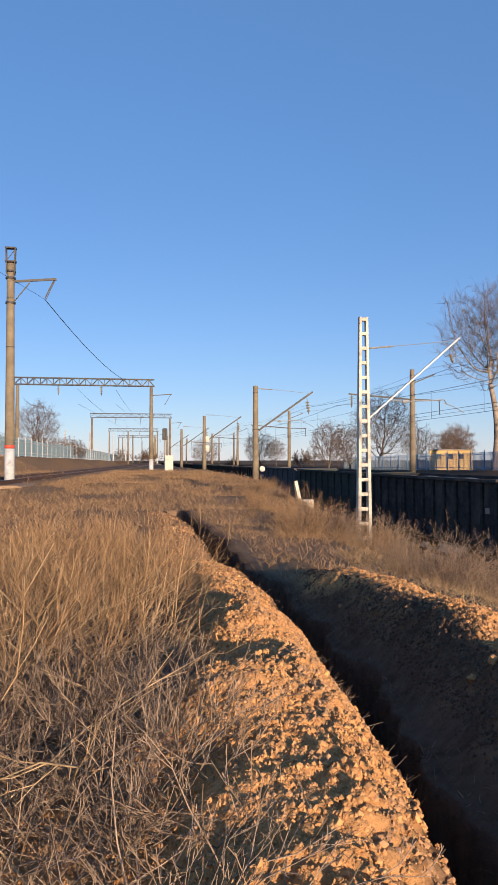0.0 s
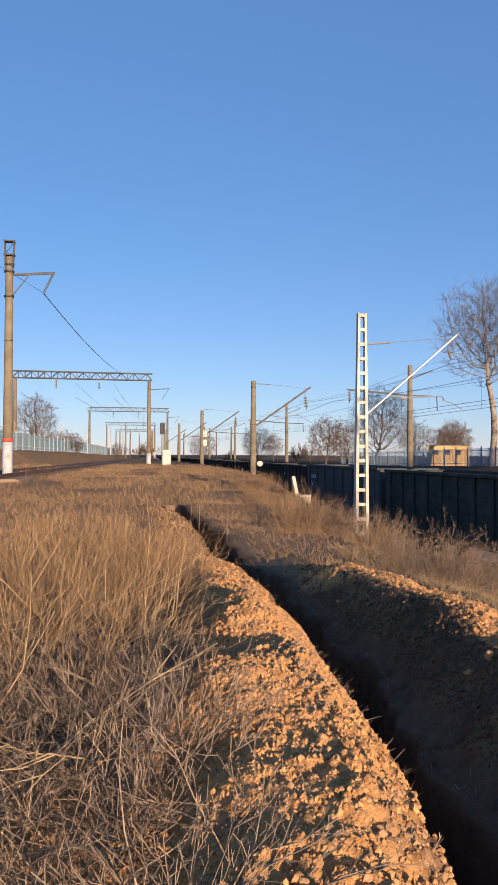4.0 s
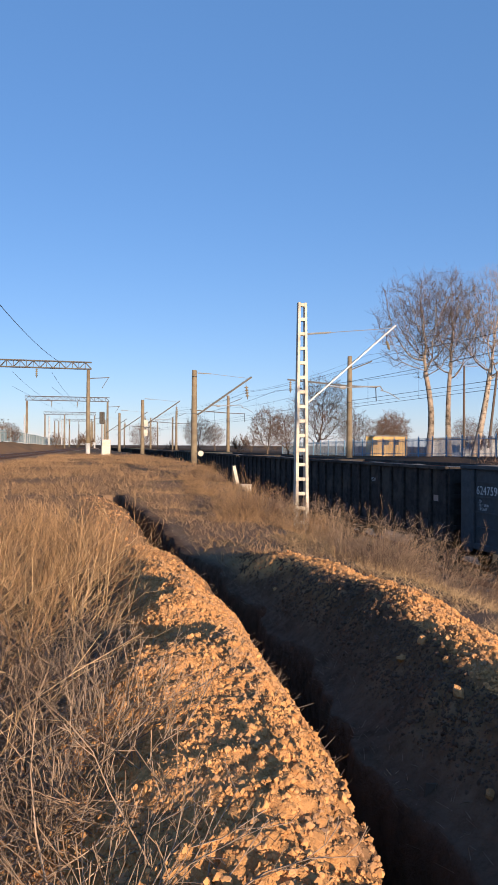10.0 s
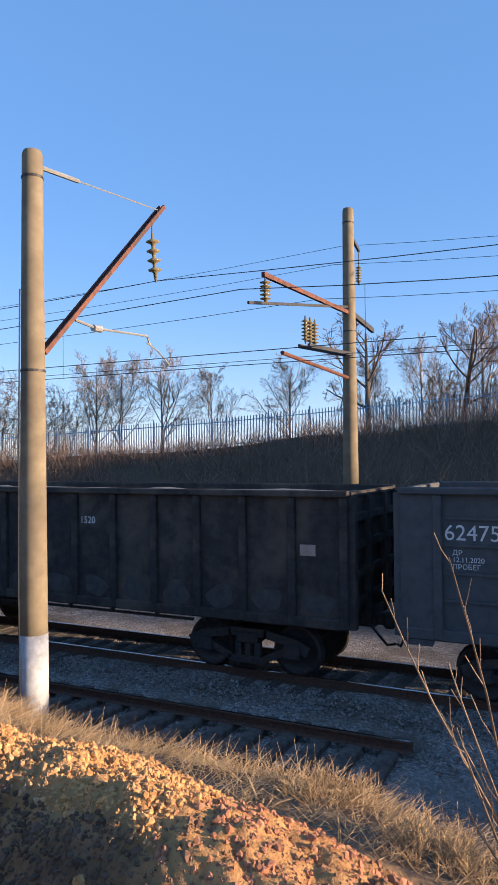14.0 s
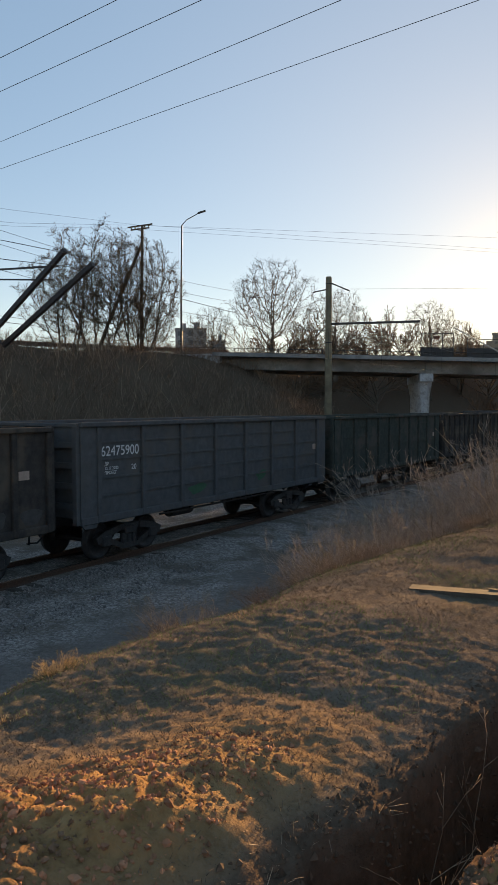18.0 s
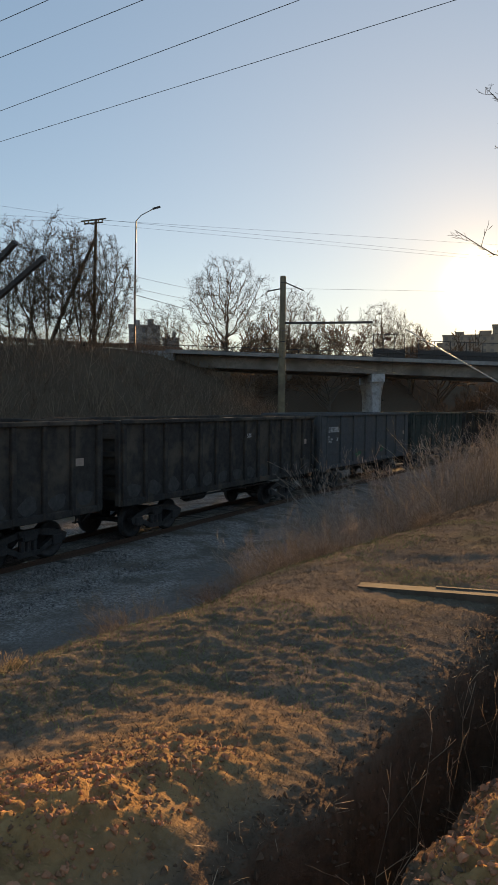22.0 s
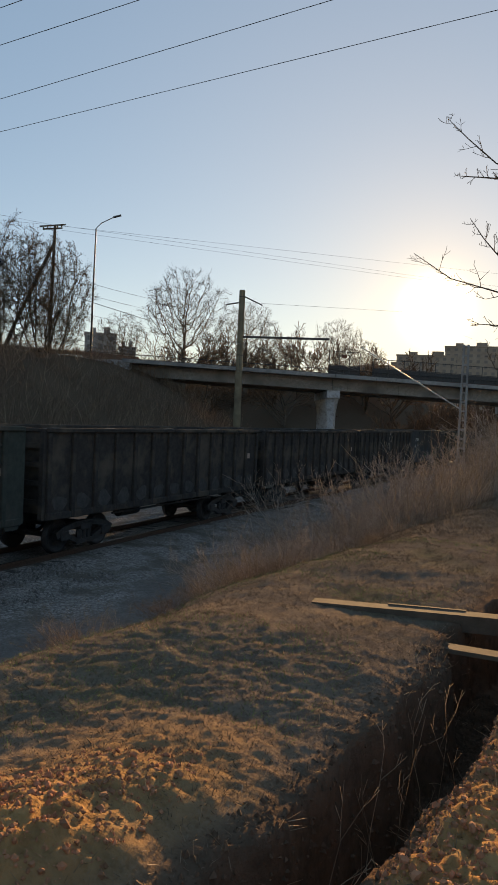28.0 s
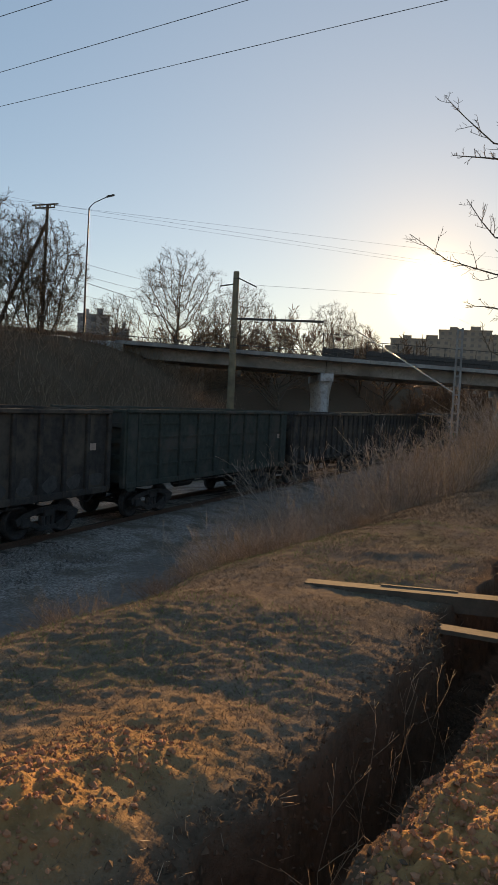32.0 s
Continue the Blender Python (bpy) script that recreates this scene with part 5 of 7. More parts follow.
# scrub on the slope between trench and tracks
TURF = surface("brown_turf_blades", (0.11, 0.084, 0.062), (0.25, 0.19, 0.14), 2, 0.9, bump_by=0, island=0.5)
BRUSH = surface("tangled_brown_brush", (0.13, 0.09, 0.065), (0.27, 0.19, 0.14), 2, 0.9, bump_by=0, island=0.5)
GREEN_BLADE = surface("young_green_blades", (0.09, 0.12, 0.035), (0.18, 0.23, 0.07), 2, 0.7, bump_by=0, island=0.4)
SCRUB = surface("grey_brown_shoots", (0.2, 0.145, 0.1), (0.4, 0.3, 0.21), 3, 0.9, bump_by=0, island=0.5)
b0 = place(bush("dry grey-brown bush on the slope above the tracks", 1.5, 1.0, 110, 61, SCRUB, 0.006), 6.2, 13.2)
b1 = place(bush("dry straw-coloured bush on the slope above the tracks", 1.3, 0.9, 100, 62, WEED, 0.006), 5.0, 17.5, None, 0, 0.7)
rng = random.Random(8)
for x, y, s in ((6.9, 10.6, 0.85), (7.4, 9.4, 0.62), (5.6, 11.4, 0.8), (6.6, 15.6, 1.0), (7.8, 14.2, 0.85), (7.6, 17.8, 1.05), (8.4, 20.6, 1.0), (9.2, 17.4, 0.8), (9.4, 23.2, 0.9), (8.0, 24.4, 1.0), (6.0, 9.0, 0.5), (8.6, 12.2, 0.7)):
    again(b0, x, y, None, rng.uniform(0, 360), s * rng.uniform(0.75, 0.95) * (0.45 if y > 16 else 1))
for x, y, s in ((4.9, 20.8, 1.1), (4.9, 23.2, 1.1), (4.6, 21.5, 0.9), (6.2, 27.4, 1.2), (5.0, 25.5, 1.0), (8.2, 30.5, 1.1), (6.8, 31.0, 1.0), (9.4, 28.0, 1.1), (8.0, 36.0, 1.0), (10.2, 33.5, 1.0), (9.6, 39.0, 1.0), (4.3, 15.2, 0.7), (5.4, 14.4, 0.75), (7.0, 9.0, 0.5), (7.9, 10.6, 0.55), (4.0, 19.2, 0.6)):
    again(b1, x, y, None, rng.uniform(0, 360), s * rng.uniform(0.62, 0.8) * (0.5 if y > 18 else 1))
bd = place(bush("dense dark brown scrub on the slope above the side track", 1.15, 1.1, 130, 58, BRUSH, 0.007), 6.4, 12.0)
dense = random.Random(17)
for k in range(44):
    y = 8.6 + 20 * (k / 44) ** 1.2 + dense.uniform(-0.5, 0.5)
    x = dense.uniform(float(trench_x(y)) + 2.3 + 0.05 * (y - 8), float(bank_edge(y)) + 2.0)
    again(bd if k % 3 else b0, x, y, None, dense.uniform(0, 360), dense.uniform(0.42, 0.72) * (0.5 if y > 17 else 1))
# low scrub just below the brink towards the bridge
for k in range(20):
    y = -4.6 - 0.45 * k + dense.uniform(-0.3, 0.3)
    again(b0 if k % 2 else bd, float(bank_edge(y)) + dense.uniform(0.5, 2.2), y, None, dense.uniform(0, 360), dense.uniform(0.2, 0.45), "low brown scrub below the brink of the bank")
# the pale shoot colour stands in for sun shining from behind
b2 = place(bush("dry bush coloured pale for backlight on the bank towards the bridge", 1.5, 1.0, 110, 63, BACKLIT_SCRUB, 0.005), 5.0, -13.2, None, 0, 1.0)
# scrub along the bank towards the bridge
for x, y, s in ((4.8, -11.6, 0.55), (5.4, -12.6, 0.75), (6.0, -13.8, 0.9), (6.8, -15.4, 1.0), (4.6, -15.8, 1.0), (5.8, -17.0, 1.1), (4.4, -18.2, 1.1), (6.4, -19.4, 1.2), (5.2, -20.8, 1.2), (7.6, -20.6, 1.1), (4.2, -21.8, 1.2), (6.2, -23.0, 1.3), (3.4, -19.8, 1.1), (4.8, -25.2, 1.3), (2.4, -26.0, 1.3), (6.4, -26.4, 1.3), (1.6, -22.6, 1.2), (7.2, -12.4, 0.5), (4.0, -28.0, 1.5), (2.0, -30.0, 1.5), (5.6, -30.0, 1.4), (0.4, -27.0, 1.3), (0.2, -31.0, 1.5)):
    again(b2, x, y, None, rng.uniform(0, 360), s * rng.uniform(0.9, 1.7), "dry pale bush on the bank towards the bridge")


def weed_field(name, label, xs, ys, hs, seed, material, r, spread=0.35, branches=4, keep=None):
    """Dry stems with side shoots, standing on the ground at the given roots."""
    rng = np.random.default_rng(seed)
    n = len(xs)
    z = layers(xs, ys)[0]
    k = 5 if branches else (2 if hs.max() < 0.12 else 3)
    d = unit(np.stack([rng.normal(size=n) * spread, rng.normal(size=n) * spread, np.ones(n)], -1))
    P = [np.stack([xs, ys, z - np.minimum(0.03, 0.25 * hs)], -1)]
    step = (hs / (k - 1))[:, None]
    for _ in range(k - 1):
        d = unit(d + rng.normal(size=d.shape) * np.array([0.26, 0.26, 0.12]))
        P.append(P[-1] + d * step)
    P = np.stack(P, 1)
    R = (r * (0.6 + 0.8 * rng.random(n)))[:, None] * np.linspace(1.2, 0.4, k)[None]
    groups = [(P, R)]
    if branches:
        P1, R1 = grow(P, R, branches, 0.3, 1.0, 38, 0.42, 0.35, 0.12, 3, rng, 0.7)
        P2, R2 = grow(P1, R1, 2, 0.3, 1.0, 36, 0.5, 0.2, 0.1, 2, rng, 0.8)
        groups += [(P1, np.maximum(R1, 0.0016)), (P2, np.maximum(R2, 0.0013))]
    ob = new(name, strand_mesh(name, groups, material))
    return tagged(ob, label, "weeds", kind="stuff")


def scatter(n, x0, x1, y0, y1, seed, accept):
    rng = np.random.default_rng(seed)
    x, y = x0 + (x1 - x0) * rng.random(n), y0 + (y1 - y0) * rng.random(n)
    m = accept(x, y, rng)
    return x[m], y[m], rng


# tall dry weeds west of the trench
x, y, g = scatter(3700, -5.5, 1.7, 3.4, 14.5, 71, lambda x, y, r: (x < trench_x(y) - 1.0 - 0.4 * r.random(len(x))) & (r.random(len(x)) < 0.3 + 0.9 * (vnoise(x * 0.8, y * 0.8, 40) > -0.25)) & (x < np.interp(y, (3.4, 4.5, 6, 9, 14), (-0.3, 0.3, 0.8, 1.3, 1.7))))
weed_field("dry_weeds", "tall dry tangled weeds on the bank", x, y, (0.5 + 0.75 * g.random(len(x))) * np.interp(y, (3.4, 5, 9, 15), (0.6, 1.0, 1.0, 0.55)), 72, WEED, 0.0042, 0.8, 7)
x, y, g = scatter(2300, -1.8, 1.0, 2.2, 5.4, 73, lambda x, y, r: x < trench_x(y) - 0.85 - 0.35 * r.random(len(x)))
weed_field("fallen_stems", "fallen grey weed stems on the clay", x, y, 0.3 + 0.4 * g.random(len(x)), 74, SCRUB, 0.003, 2.2, 4)
x, y, g = scatter(14000, -4.5, 1.5, 2.2, 12, 67, lambda x, y, r: (x < trench_x(y) - np.interp(y, (2, 4.5, 5.5), (1.7, 1.5, 0.95)) - 0.3 * r.random(len(x))) & (r.random(len(x)) < 0.55 + 0.5 * vnoise(x * 1.5, y * 1.5, 46)))
weed_field("straw_mat", "matted dead stalks between the weeds", x, y, 0.15 + 0.35 * g.random(len(x)), 68, STRAW, 0.0026, 3.0, 0)
x, y, g = scatter(260, -3.0, 1.0, 3.0, 8.0, 65, lambda x, y, r: x < 0.1 + 0.11 * y)
weed_field("pale_stalks", "long pale arching stalks among the weeds", x, y, 0.8 + 0.5 * g.random(len(x)), 66, STRAW, 0.005, 1.5, 6)
# straw on the plateau, the slope and the mound's far side
x, y, g = scatter(22000, -7, 9, -12, 30, 75, lambda x, y, r: (np.abs(x - trench_x(y)) > 0.32) & (x < bank_edge(y) + np.interp(y, (-12, -9, 1, 5), (3.2, 0.55, 0.55, 3.2))) & (layers(x, y)[1] < 0.25 + 0.5 * (r.random(len(x)) < 0.04)) & ((y > 0) | (vnoise(x * 1.3, y * 1.3, 47) > 0.1)))
weed_field("dry_grass", "short dry straw grass over the bank", x, y, (0.05 + 0.12 * g.random(len(x))) * np.where(y < 0, 0.55, 1.0), 76, STRAW, 0.0018, 1.2, 0)
x, y, g = scatter(150000, -1.5, 4.4, -11, -0.8, 77, lambda x, y, r: (np.abs(x - trench_x(y)) > 0.3) & (x < bank_edge(y) + 0.8) & (layers(x, y)[1] < 0.5) & (vnoise(x * 2.2, y * 2.2, 44) + 0.6 * vnoise(x * 7, y * 7, 48) > -0.55))
weed_field("dry_turf", "thin trodden brown turf", x, y, 0.012 + 0.03 * g.random(len(x)), 78, TURF, 0.0014, 1.3, 0)
x, y, g = scatter(26000, 1.2, 4.6, -10, -0.6, 69, lambda x, y, r: (np.abs(x - trench_x(y)) > 0.5) & (x < bank_edge(y) + 0.9) & (x > bank_edge(y) - 1.9 - r.random(len(x))) & (vnoise(x * 1.1, y * 1.1, 49) > -0.05))
weed_field("green_grass", "thin green spring grass coming through the turf", x, y, 0.02 + 0.04 * g.random(len(x)), 70, GREEN_BLADE, 0.0015, 1.0, 0)
x, y, g = scatter(44000, 0.2, 5.0, -20, -10.4, 54, lambda x, y, r: (np.abs(x - trench_x(y)) > 0.4) & (x < bank_edge(y) + 1.2))
weed_field("far_turf", "brown turf further along the bank", x, y, 0.035 + 0.05 * g.random(len(x)), 53, TURF, 0.003, 1.2, 0)
# combed straw on the slope beside the mast
x, y, g = scatter(24000, 3.4, 6.2, 0.4, 5.0, 79, lambda x, y, r: (x > trench_x(y) + 1.9) & (x < bank_edge(y) + 1.1 - 0.12 * y))
weed_field("slope_straw", "thick bleached straw combed flat on the slope", x, y, 0.1 + 0.18 * g.random(len(x)), 80, STRAW, 0.0022, 4.5, 0)
x, y, g = scatter(34000, 3.4, 8.4, 3.5, 13, 64, lambda x, y, r: (x > trench_x(y) + 1.85) & (x < bank_edge(y) + 1.9) & (vnoise(x * 0.9, y * 0.9, 50) > -0.35))
weed_field("bank_straw", "matted pale straw on the slope above the side track", x, y, 0.08 + 0.16 * g.random(len(x)), 63, STRAW, 0.0022, 1.6, 0)
x, y, g = scatter(120000, -11, 7.5, 9, 62, 62, lambda x, y, r: (x < bank_edge(y) + 0.8) & ((np.abs(x - trench_x(y) + 0.3) > 0.75) | (y > 20.5)) & (r.random(len(x)) < 1.25 - y / 70) & (np.abs(x + 4.6 - 0.091 * (y - 30)) > 2.3 * (y > 29)) & (vnoise(x * 0.5, y * 0.8, 37) > -0.45))
weed_field("plateau_grass", "short dry grass over the upper ground", x, y, (0.05 + 0.13 * g.random(len(x))) * (1 + y / 60), 61, WEED, 0.0045, 0.9, 0)
# far dry weeds along the bank
x, y, g = scatter(1500, -14, 8.5, 16, 60, 81, lambda x, y, r: (x < bank_edge(y)) & ((x > 3.2) | (x < -2.5) | (r.random(len(x)) < 0.12)))
weed_field("bank_weeds", "dry weeds further along the bank", x, y, 0.12 + 0.28 * g.random(len(x)), 82, WEED, 0.006, 0.4, 3)
# reeds on the shaded embankment
x, y, g = scatter(9500, 21, 37, -66, 48, 83, lambda x, y, r: (vnoise(x * 0.3, y * 0.3, 41) > -0.35) & ((x > 29) | (y < 0)))
weed_field("embankment_weeds", "brown dead weeds on the shaded embankment", x, y, 0.3 + 0.9 * g.random(len(x)) ** 2, 84, BRUSH, 0.008, 0.75, 2)
x, y, g = scatter(30000, 20, 37.5, -64, 46, 59, lambda x, y, r: vnoise(x * 0.4, y * 0.4, 60) > -0.5)
weed_field("embankment_grass", "tall dead brown grass over the shaded embankment", x, y, 0.5 + 0.9 * g.random(len(x)), 56, BRUSH, 0.011, 0.4, 0)
x, y, g = scatter(800, 23, 37, -54, 8, 51, lambda x, y, r: vnoise(x * 0.25, y * 0.25, 52) > -0.15)
weed_field("embankment_saplings", "thin pale bare saplings on the shaded embankment", x, y, 1.2 + 1.6 * g.random(len(x)), 50, SCRUB, 0.009, 0.07, 3)
# reeds among the bushes towards the bridge
x, y, g = scatter(1500, 2.2, 7.5, -26, -12.5, 49, lambda x, y, r: (x < bank_edge(y) + 3.5) & (vnoise(x * 0.8, y * 0.8, 61) > 0.05))
weed_field("dry_reeds", "tall dry reeds among the bushes on the bank", x, y, 0.9 + 1.2 * g.random(len(x)), 48, SCRUB, 0.0045, 0.14, 3)
# twiggy plants in the trench mouth
x, y, g = scatter(110, 0.3, 1.2, -4.2, -1.6, 85, lambda x, y, r: np.abs(x - trench_x(y)) < 0.15)
weed_field("trench_twigs", "bare curving twigs growing out of the trench", x, y, 0.35 + 0.5 * g.random(len(x)) ** 2, 86, SCRUB, 0.0026, 0.5, 4)

# grass and roots hanging over the brinks of the trench
x, y, g = scatter(26000, -0.2, 3.2, -9, 10, 55, lambda x, y, r: (np.abs(np.abs(x - trench_x(y)) - 0.34) < 0.09 + 0.12 * r.random(len(x))) & (vnoise(x * 1.4, y * 1.4, 56) > -0.3))
weed_field("brink_grass", "dry grass and roots hanging over the brinks of the trench", x, y, 0.03 + 0.08 * g.random(len(x)), 57, SCRUB, 0.0015, 1.6, 0)

# clump of long shoots on the brink above the tracks
clump = thing("shoot_clump", "clump of long bare reddish shoots in bleached straw", "bush")
cg = np.random.default_rng(91)
for k in range(15):
    a = cg.random() * 6.28
    tall = 0.7 + 1.15 * cg.random() ** 1.3
    d = np.array([0.16 * math.cos(a), 0.3 * math.sin(a), 1.0])
    P = np.array([[0.06 * math.cos(a), 0.16 * math.sin(a), -0.1]] + [[0, 0, 0]] * 6, float)
    for i in range(1, 7):
        d = d + cg.normal(size=3) * np.array([0.08, 0.1, 0.02])
        P[i] = P[i - 1] + d / np.linalg.norm(d) * tall / 6
    R = np.linspace(0.011, 0.003, 7)[None]
    Q, S = grow(P[None], R, 7, 0.45, 1.0, 30, 0.16, 0.4, 0.1, 3, cg, 0.6)
    part("shoot", strand_mesh("shoot", [(P[None], R), (Q, np.maximum(S, 0.0022))], SCRUB), None, clump)
place(clump, 4.02, 0.62)
tuft = place(bush("tuft of bleached straw at the foot of the shoots", 0.34, 0.35, 130, 92, STRAW, 0.003, "straw_tuft"), 4.05, 0.62)

for x, y, turn, size in ((3.35, -0.5, 40, 0.4), (3.15, -1.3, 120, 0.35), (3.55, -0.1, 200, 0.45), (3.0, -2.3, 300, 0.4), (3.8, 1.2, 80, 0.7), (4.2, 1.8, 150, 0.7), (2.75, -4.2, 10, 0.35), (3.3, -3.1, 70, 0.55), (3.5, -1.9, 210, 0.4)):
    again(tuft, x, y, None, turn, size, "tuft of bleached straw on the edge of the bank")


# ---- clay clods ----
def clods(name, label, pts, sizes, seed, material, detail=0):
    """Broken angular lumps, one sheet of many pieces. detail 0: crumbs, 1: clods, 2: a single rough lump."""
    rng = np.random.default_rng(seed)
    if detail:
        ico = bmesh.new()
        bmesh.ops.create_icosphere(ico, subdivisions=detail, radius=1)
        bv = np.array([v.co[:] for v in ico.verts])
        bf = np.array([[v.index for v in f.verts] for f in ico.faces])
        ico.free()
    else:
        bv = np.array([(1, 0, 0), (-1, 0, 0), (0, 1, 0), (0, -1, 0), (0, 0, 1), (0, 0, -0.6)], float)
        bf = np.array([(0, 2, 4), (2, 1, 4), (1, 3, 4), (3, 0, 4), (2, 0, 5), (1, 2, 5), (3, 1, 5), (0, 3, 5)])
    n, k = len(pts), len(bv)
    turn = rng.random(n) * 6.28
    ca, sa = np.cos(turn), np.sin(turn)
    V = bv[None] * (1 + (0.34, 0.2, 0.17)[detail] * np.clip(rng.normal(size=(n, k, 1)), -2, 2)) * (0.75 + 0.6 * rng.random((n, 1, 3)))
    V = np.stack([V[..., 0] * ca[:, None] - V[..., 1] * sa[:, None], V[..., 0] * sa[:, None] + V[..., 1] * ca[:, None], V[..., 2]], -1)
    V = V * sizes[:, None, None] + pts[:, None]
    F = (bf[None] + (np.arange(n) * k)[:, None, None]).reshape(-1, 3)
    me = bpy.data.meshes.new(name)
    me.vertices.add(n * k)
    me.vertices.foreach_set("co", V.astype(np.float32).ravel())
    me.loops.add(F.size)
    me.loops.foreach_set("vertex_index", F.astype(np.int32).ravel())
    me.polygons.add(len(F))
    me.polygons.foreach_set("loop_start", np.arange(0, F.size, 3, dtype=np.int32))
    me.update(calc_edges=True)
    me.materials.append(material)
    me.shade_flat()
    return tagged(new(name, me), label, "clods", kind="stuff")


# brown soil with shade put into its colour, for the mound's west face
SHADE_SOIL = surface("shade_darkened_soil", (0.08, 0.054, 0.038), (0.165, 0.112, 0.079), 14, 0.95, stain=(0.1, 0.069, 0.049), stain_scale=5, bump_by=0.6, bump_m=0.01, island=0.25)
on_clay = lambda x, y, r: (layers(x, y)[1] > 0.3 + 0.3 * r.random(len(x))) & (np.abs(x - trench_x(y)) > 0.25) & (np.abs(x - trench_x(y)) < np.interp(y, (9, 12), (3, 1.3))) & ((x < trench_x(y)) | (x > trench_x(y) + 0.65) | (r.random(len(x)) < 0.8))
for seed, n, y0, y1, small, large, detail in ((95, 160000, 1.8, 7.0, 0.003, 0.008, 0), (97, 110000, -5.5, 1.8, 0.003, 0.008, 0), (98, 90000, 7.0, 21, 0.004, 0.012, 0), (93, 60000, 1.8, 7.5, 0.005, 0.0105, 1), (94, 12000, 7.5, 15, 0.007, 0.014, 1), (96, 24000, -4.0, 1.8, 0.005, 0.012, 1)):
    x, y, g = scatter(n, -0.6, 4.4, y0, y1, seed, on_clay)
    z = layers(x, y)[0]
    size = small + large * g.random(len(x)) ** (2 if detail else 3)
    shade_face = (x > trench_x(y)) & (x < trench_x(y) + 0.35 + 0.5 * sstep(y, 0.5, 2)) & (y > -1)
    clods("damp_clods" if detail else "damp_crumbs", "brown clods coloured darker for shade on the west face of the spoil", np.stack([x, y, z - 0.2 * size], -1)[shade_face], size[shade_face], seed + 300, SHADE_SOIL, detail)
    x, y, z, size = x[~shade_face], y[~shade_face], z[~shade_face], size[~shade_face]
    clods("clay_clods" if detail else "clay_crumbs", "red-brown clay crumbs on the mounds" if y1 == 1.8 else "crumbled orange clay lying thick on the mounds", np.stack([x, y, z + size * (-0.55 + 0.7 * g.random(len(x)))], -1), size, seed + 100, CLAY_RED if y1 == 1.8 else CLAY, detail)
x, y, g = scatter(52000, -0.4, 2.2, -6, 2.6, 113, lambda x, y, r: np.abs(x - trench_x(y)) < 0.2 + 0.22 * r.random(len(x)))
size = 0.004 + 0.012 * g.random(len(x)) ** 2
clods("brink_crumbs", "crumbs of brown soil on the brinks of the trench", np.stack([x, y, layers(x, y)[0]], -1), size, 114, SHADE_SOIL)
STONE = surface("ballast_stone", (0.13, 0.12, 0.112), (0.3, 0.28, 0.26), 30, 0.9, bump_by=0, island=0.5)
x, y, g = scatter(21000, 10.9, 13.3, -16, 16, 99, lambda x, y, r: r.random(len(x)) < 0.25 + 0.75 * sstep(x, 10.9, 12.0))
size = 0.014 + 0.026 * g.random(len(x)) ** 2
clods("ballast_stones", "loose grey ballast stones on the shoulder of the track", np.stack([x, y, layers(x, y)[0] + size * 0.25], -1), size, 199, STONE)
rng = random.Random(12)
lump = [clods("clay_lump", "broken lump of orange clay on the mound", np.zeros((1, 3)), np.ones(1), 200 + k, CLAY, 2) for k in range(5)]
for k in range(70):
    yy = rng.uniform(1.9, 8.5) if k % 3 else rng.uniform(2.5, 12)
    xx = trench_x(yy) + (rng.uniform(0.5, 1.3) if k % 3 else rng.uniform(-1.0, -0.45))
    s = rng.uniform(0.014, 0.032) * (1 if k % 3 else 0.7)
    o = lump[k] if k < 5 else copy_thing(lump[k % 5], pose(0, 0, 0))
    o.matrix_basis = Matrix.Translation((xx, yy, ground_z(xx, yy) + s * 0.2)) @ Euler((rng.uniform(0, 6), rng.uniform(0, 6), rng.uniform(0, 6))).to_matrix().to_4x4() @ Matrix.Diagonal((s, s, s * 0.8, 1))
    if "kind" in o:
        del o["kind"]
    tagged(o, category="clay lump", group="clay lumps on the mounds")


# ---- gantries, posts and fences of the upper tracks ----
def truss(mb, p, q, h, w, n):
    """An open lattice girder of four chords."""
    p, q = Vector(p), Vector(q)
    s = Vector((0, 1, 0)) * (w / 2)
    for o in (s, -s):
        for z in (0, h):
            mb.beam(p + o + Vector((0, 0, z)), q + o + Vector((0, 0, z)), 0.09, 0.09)
        for k in range(n):
            a, b = p.lerp(q, k / n), p.lerp(q, (k + 1) / n)
            up = Vector((0, 0, h))
            mb.beam(a + o + (up if k % 2 else Vector()), b + o + (Vector() if k % 2 else up), 0.05, 0.05)
            mb.beam(a + o, a + o + up, 0.045, 0.045)
    return mb


def gantry(xl, xr, y, zl, zr, zt):
    g = thing("gantry", "steel lattice gantry on two concrete masts over the upper tracks", "gantry", group="gantries over the upper tracks")
    for x, z in ((xl, zl), (xr, zr)):
        part("column", Mesh().tube([(x, y, z - 0.5), (x, y, zt - 0.1)], [0.22, 0.16], 14), CONCRETE, g, smooth=True)
        part("whitewashed_foot", Mesh().tube([(x, y, z - 0.3), (x, y, z + 1.0)], [0.225, 0.222], 14), WHITEWASH, g, "whitewashed foot")
    part("girder", truss(Mesh(), (xl - 0.3, y, zt), (xr + 0.3, y, zt), 0.65, 0.5, 22), STEEL, g, "dark lattice girder")
    for u in (0.3, 0.62):
        x = xl + (xr - xl) * u
        insulator(g, (x, y, zt), (x, y, zt - 1.0), 0.11, 4)
    part("outer_arm", Mesh().beam((xr, y, zt - 0.9), (xr + 2.0, y, zt - 0.75), 0.06, 0.08).beam((xr + 1.9, y, zt - 0.8), (xr + 1.3, y, zt - 1.8), 0.04, 0.05), STEEL, g)
    return g


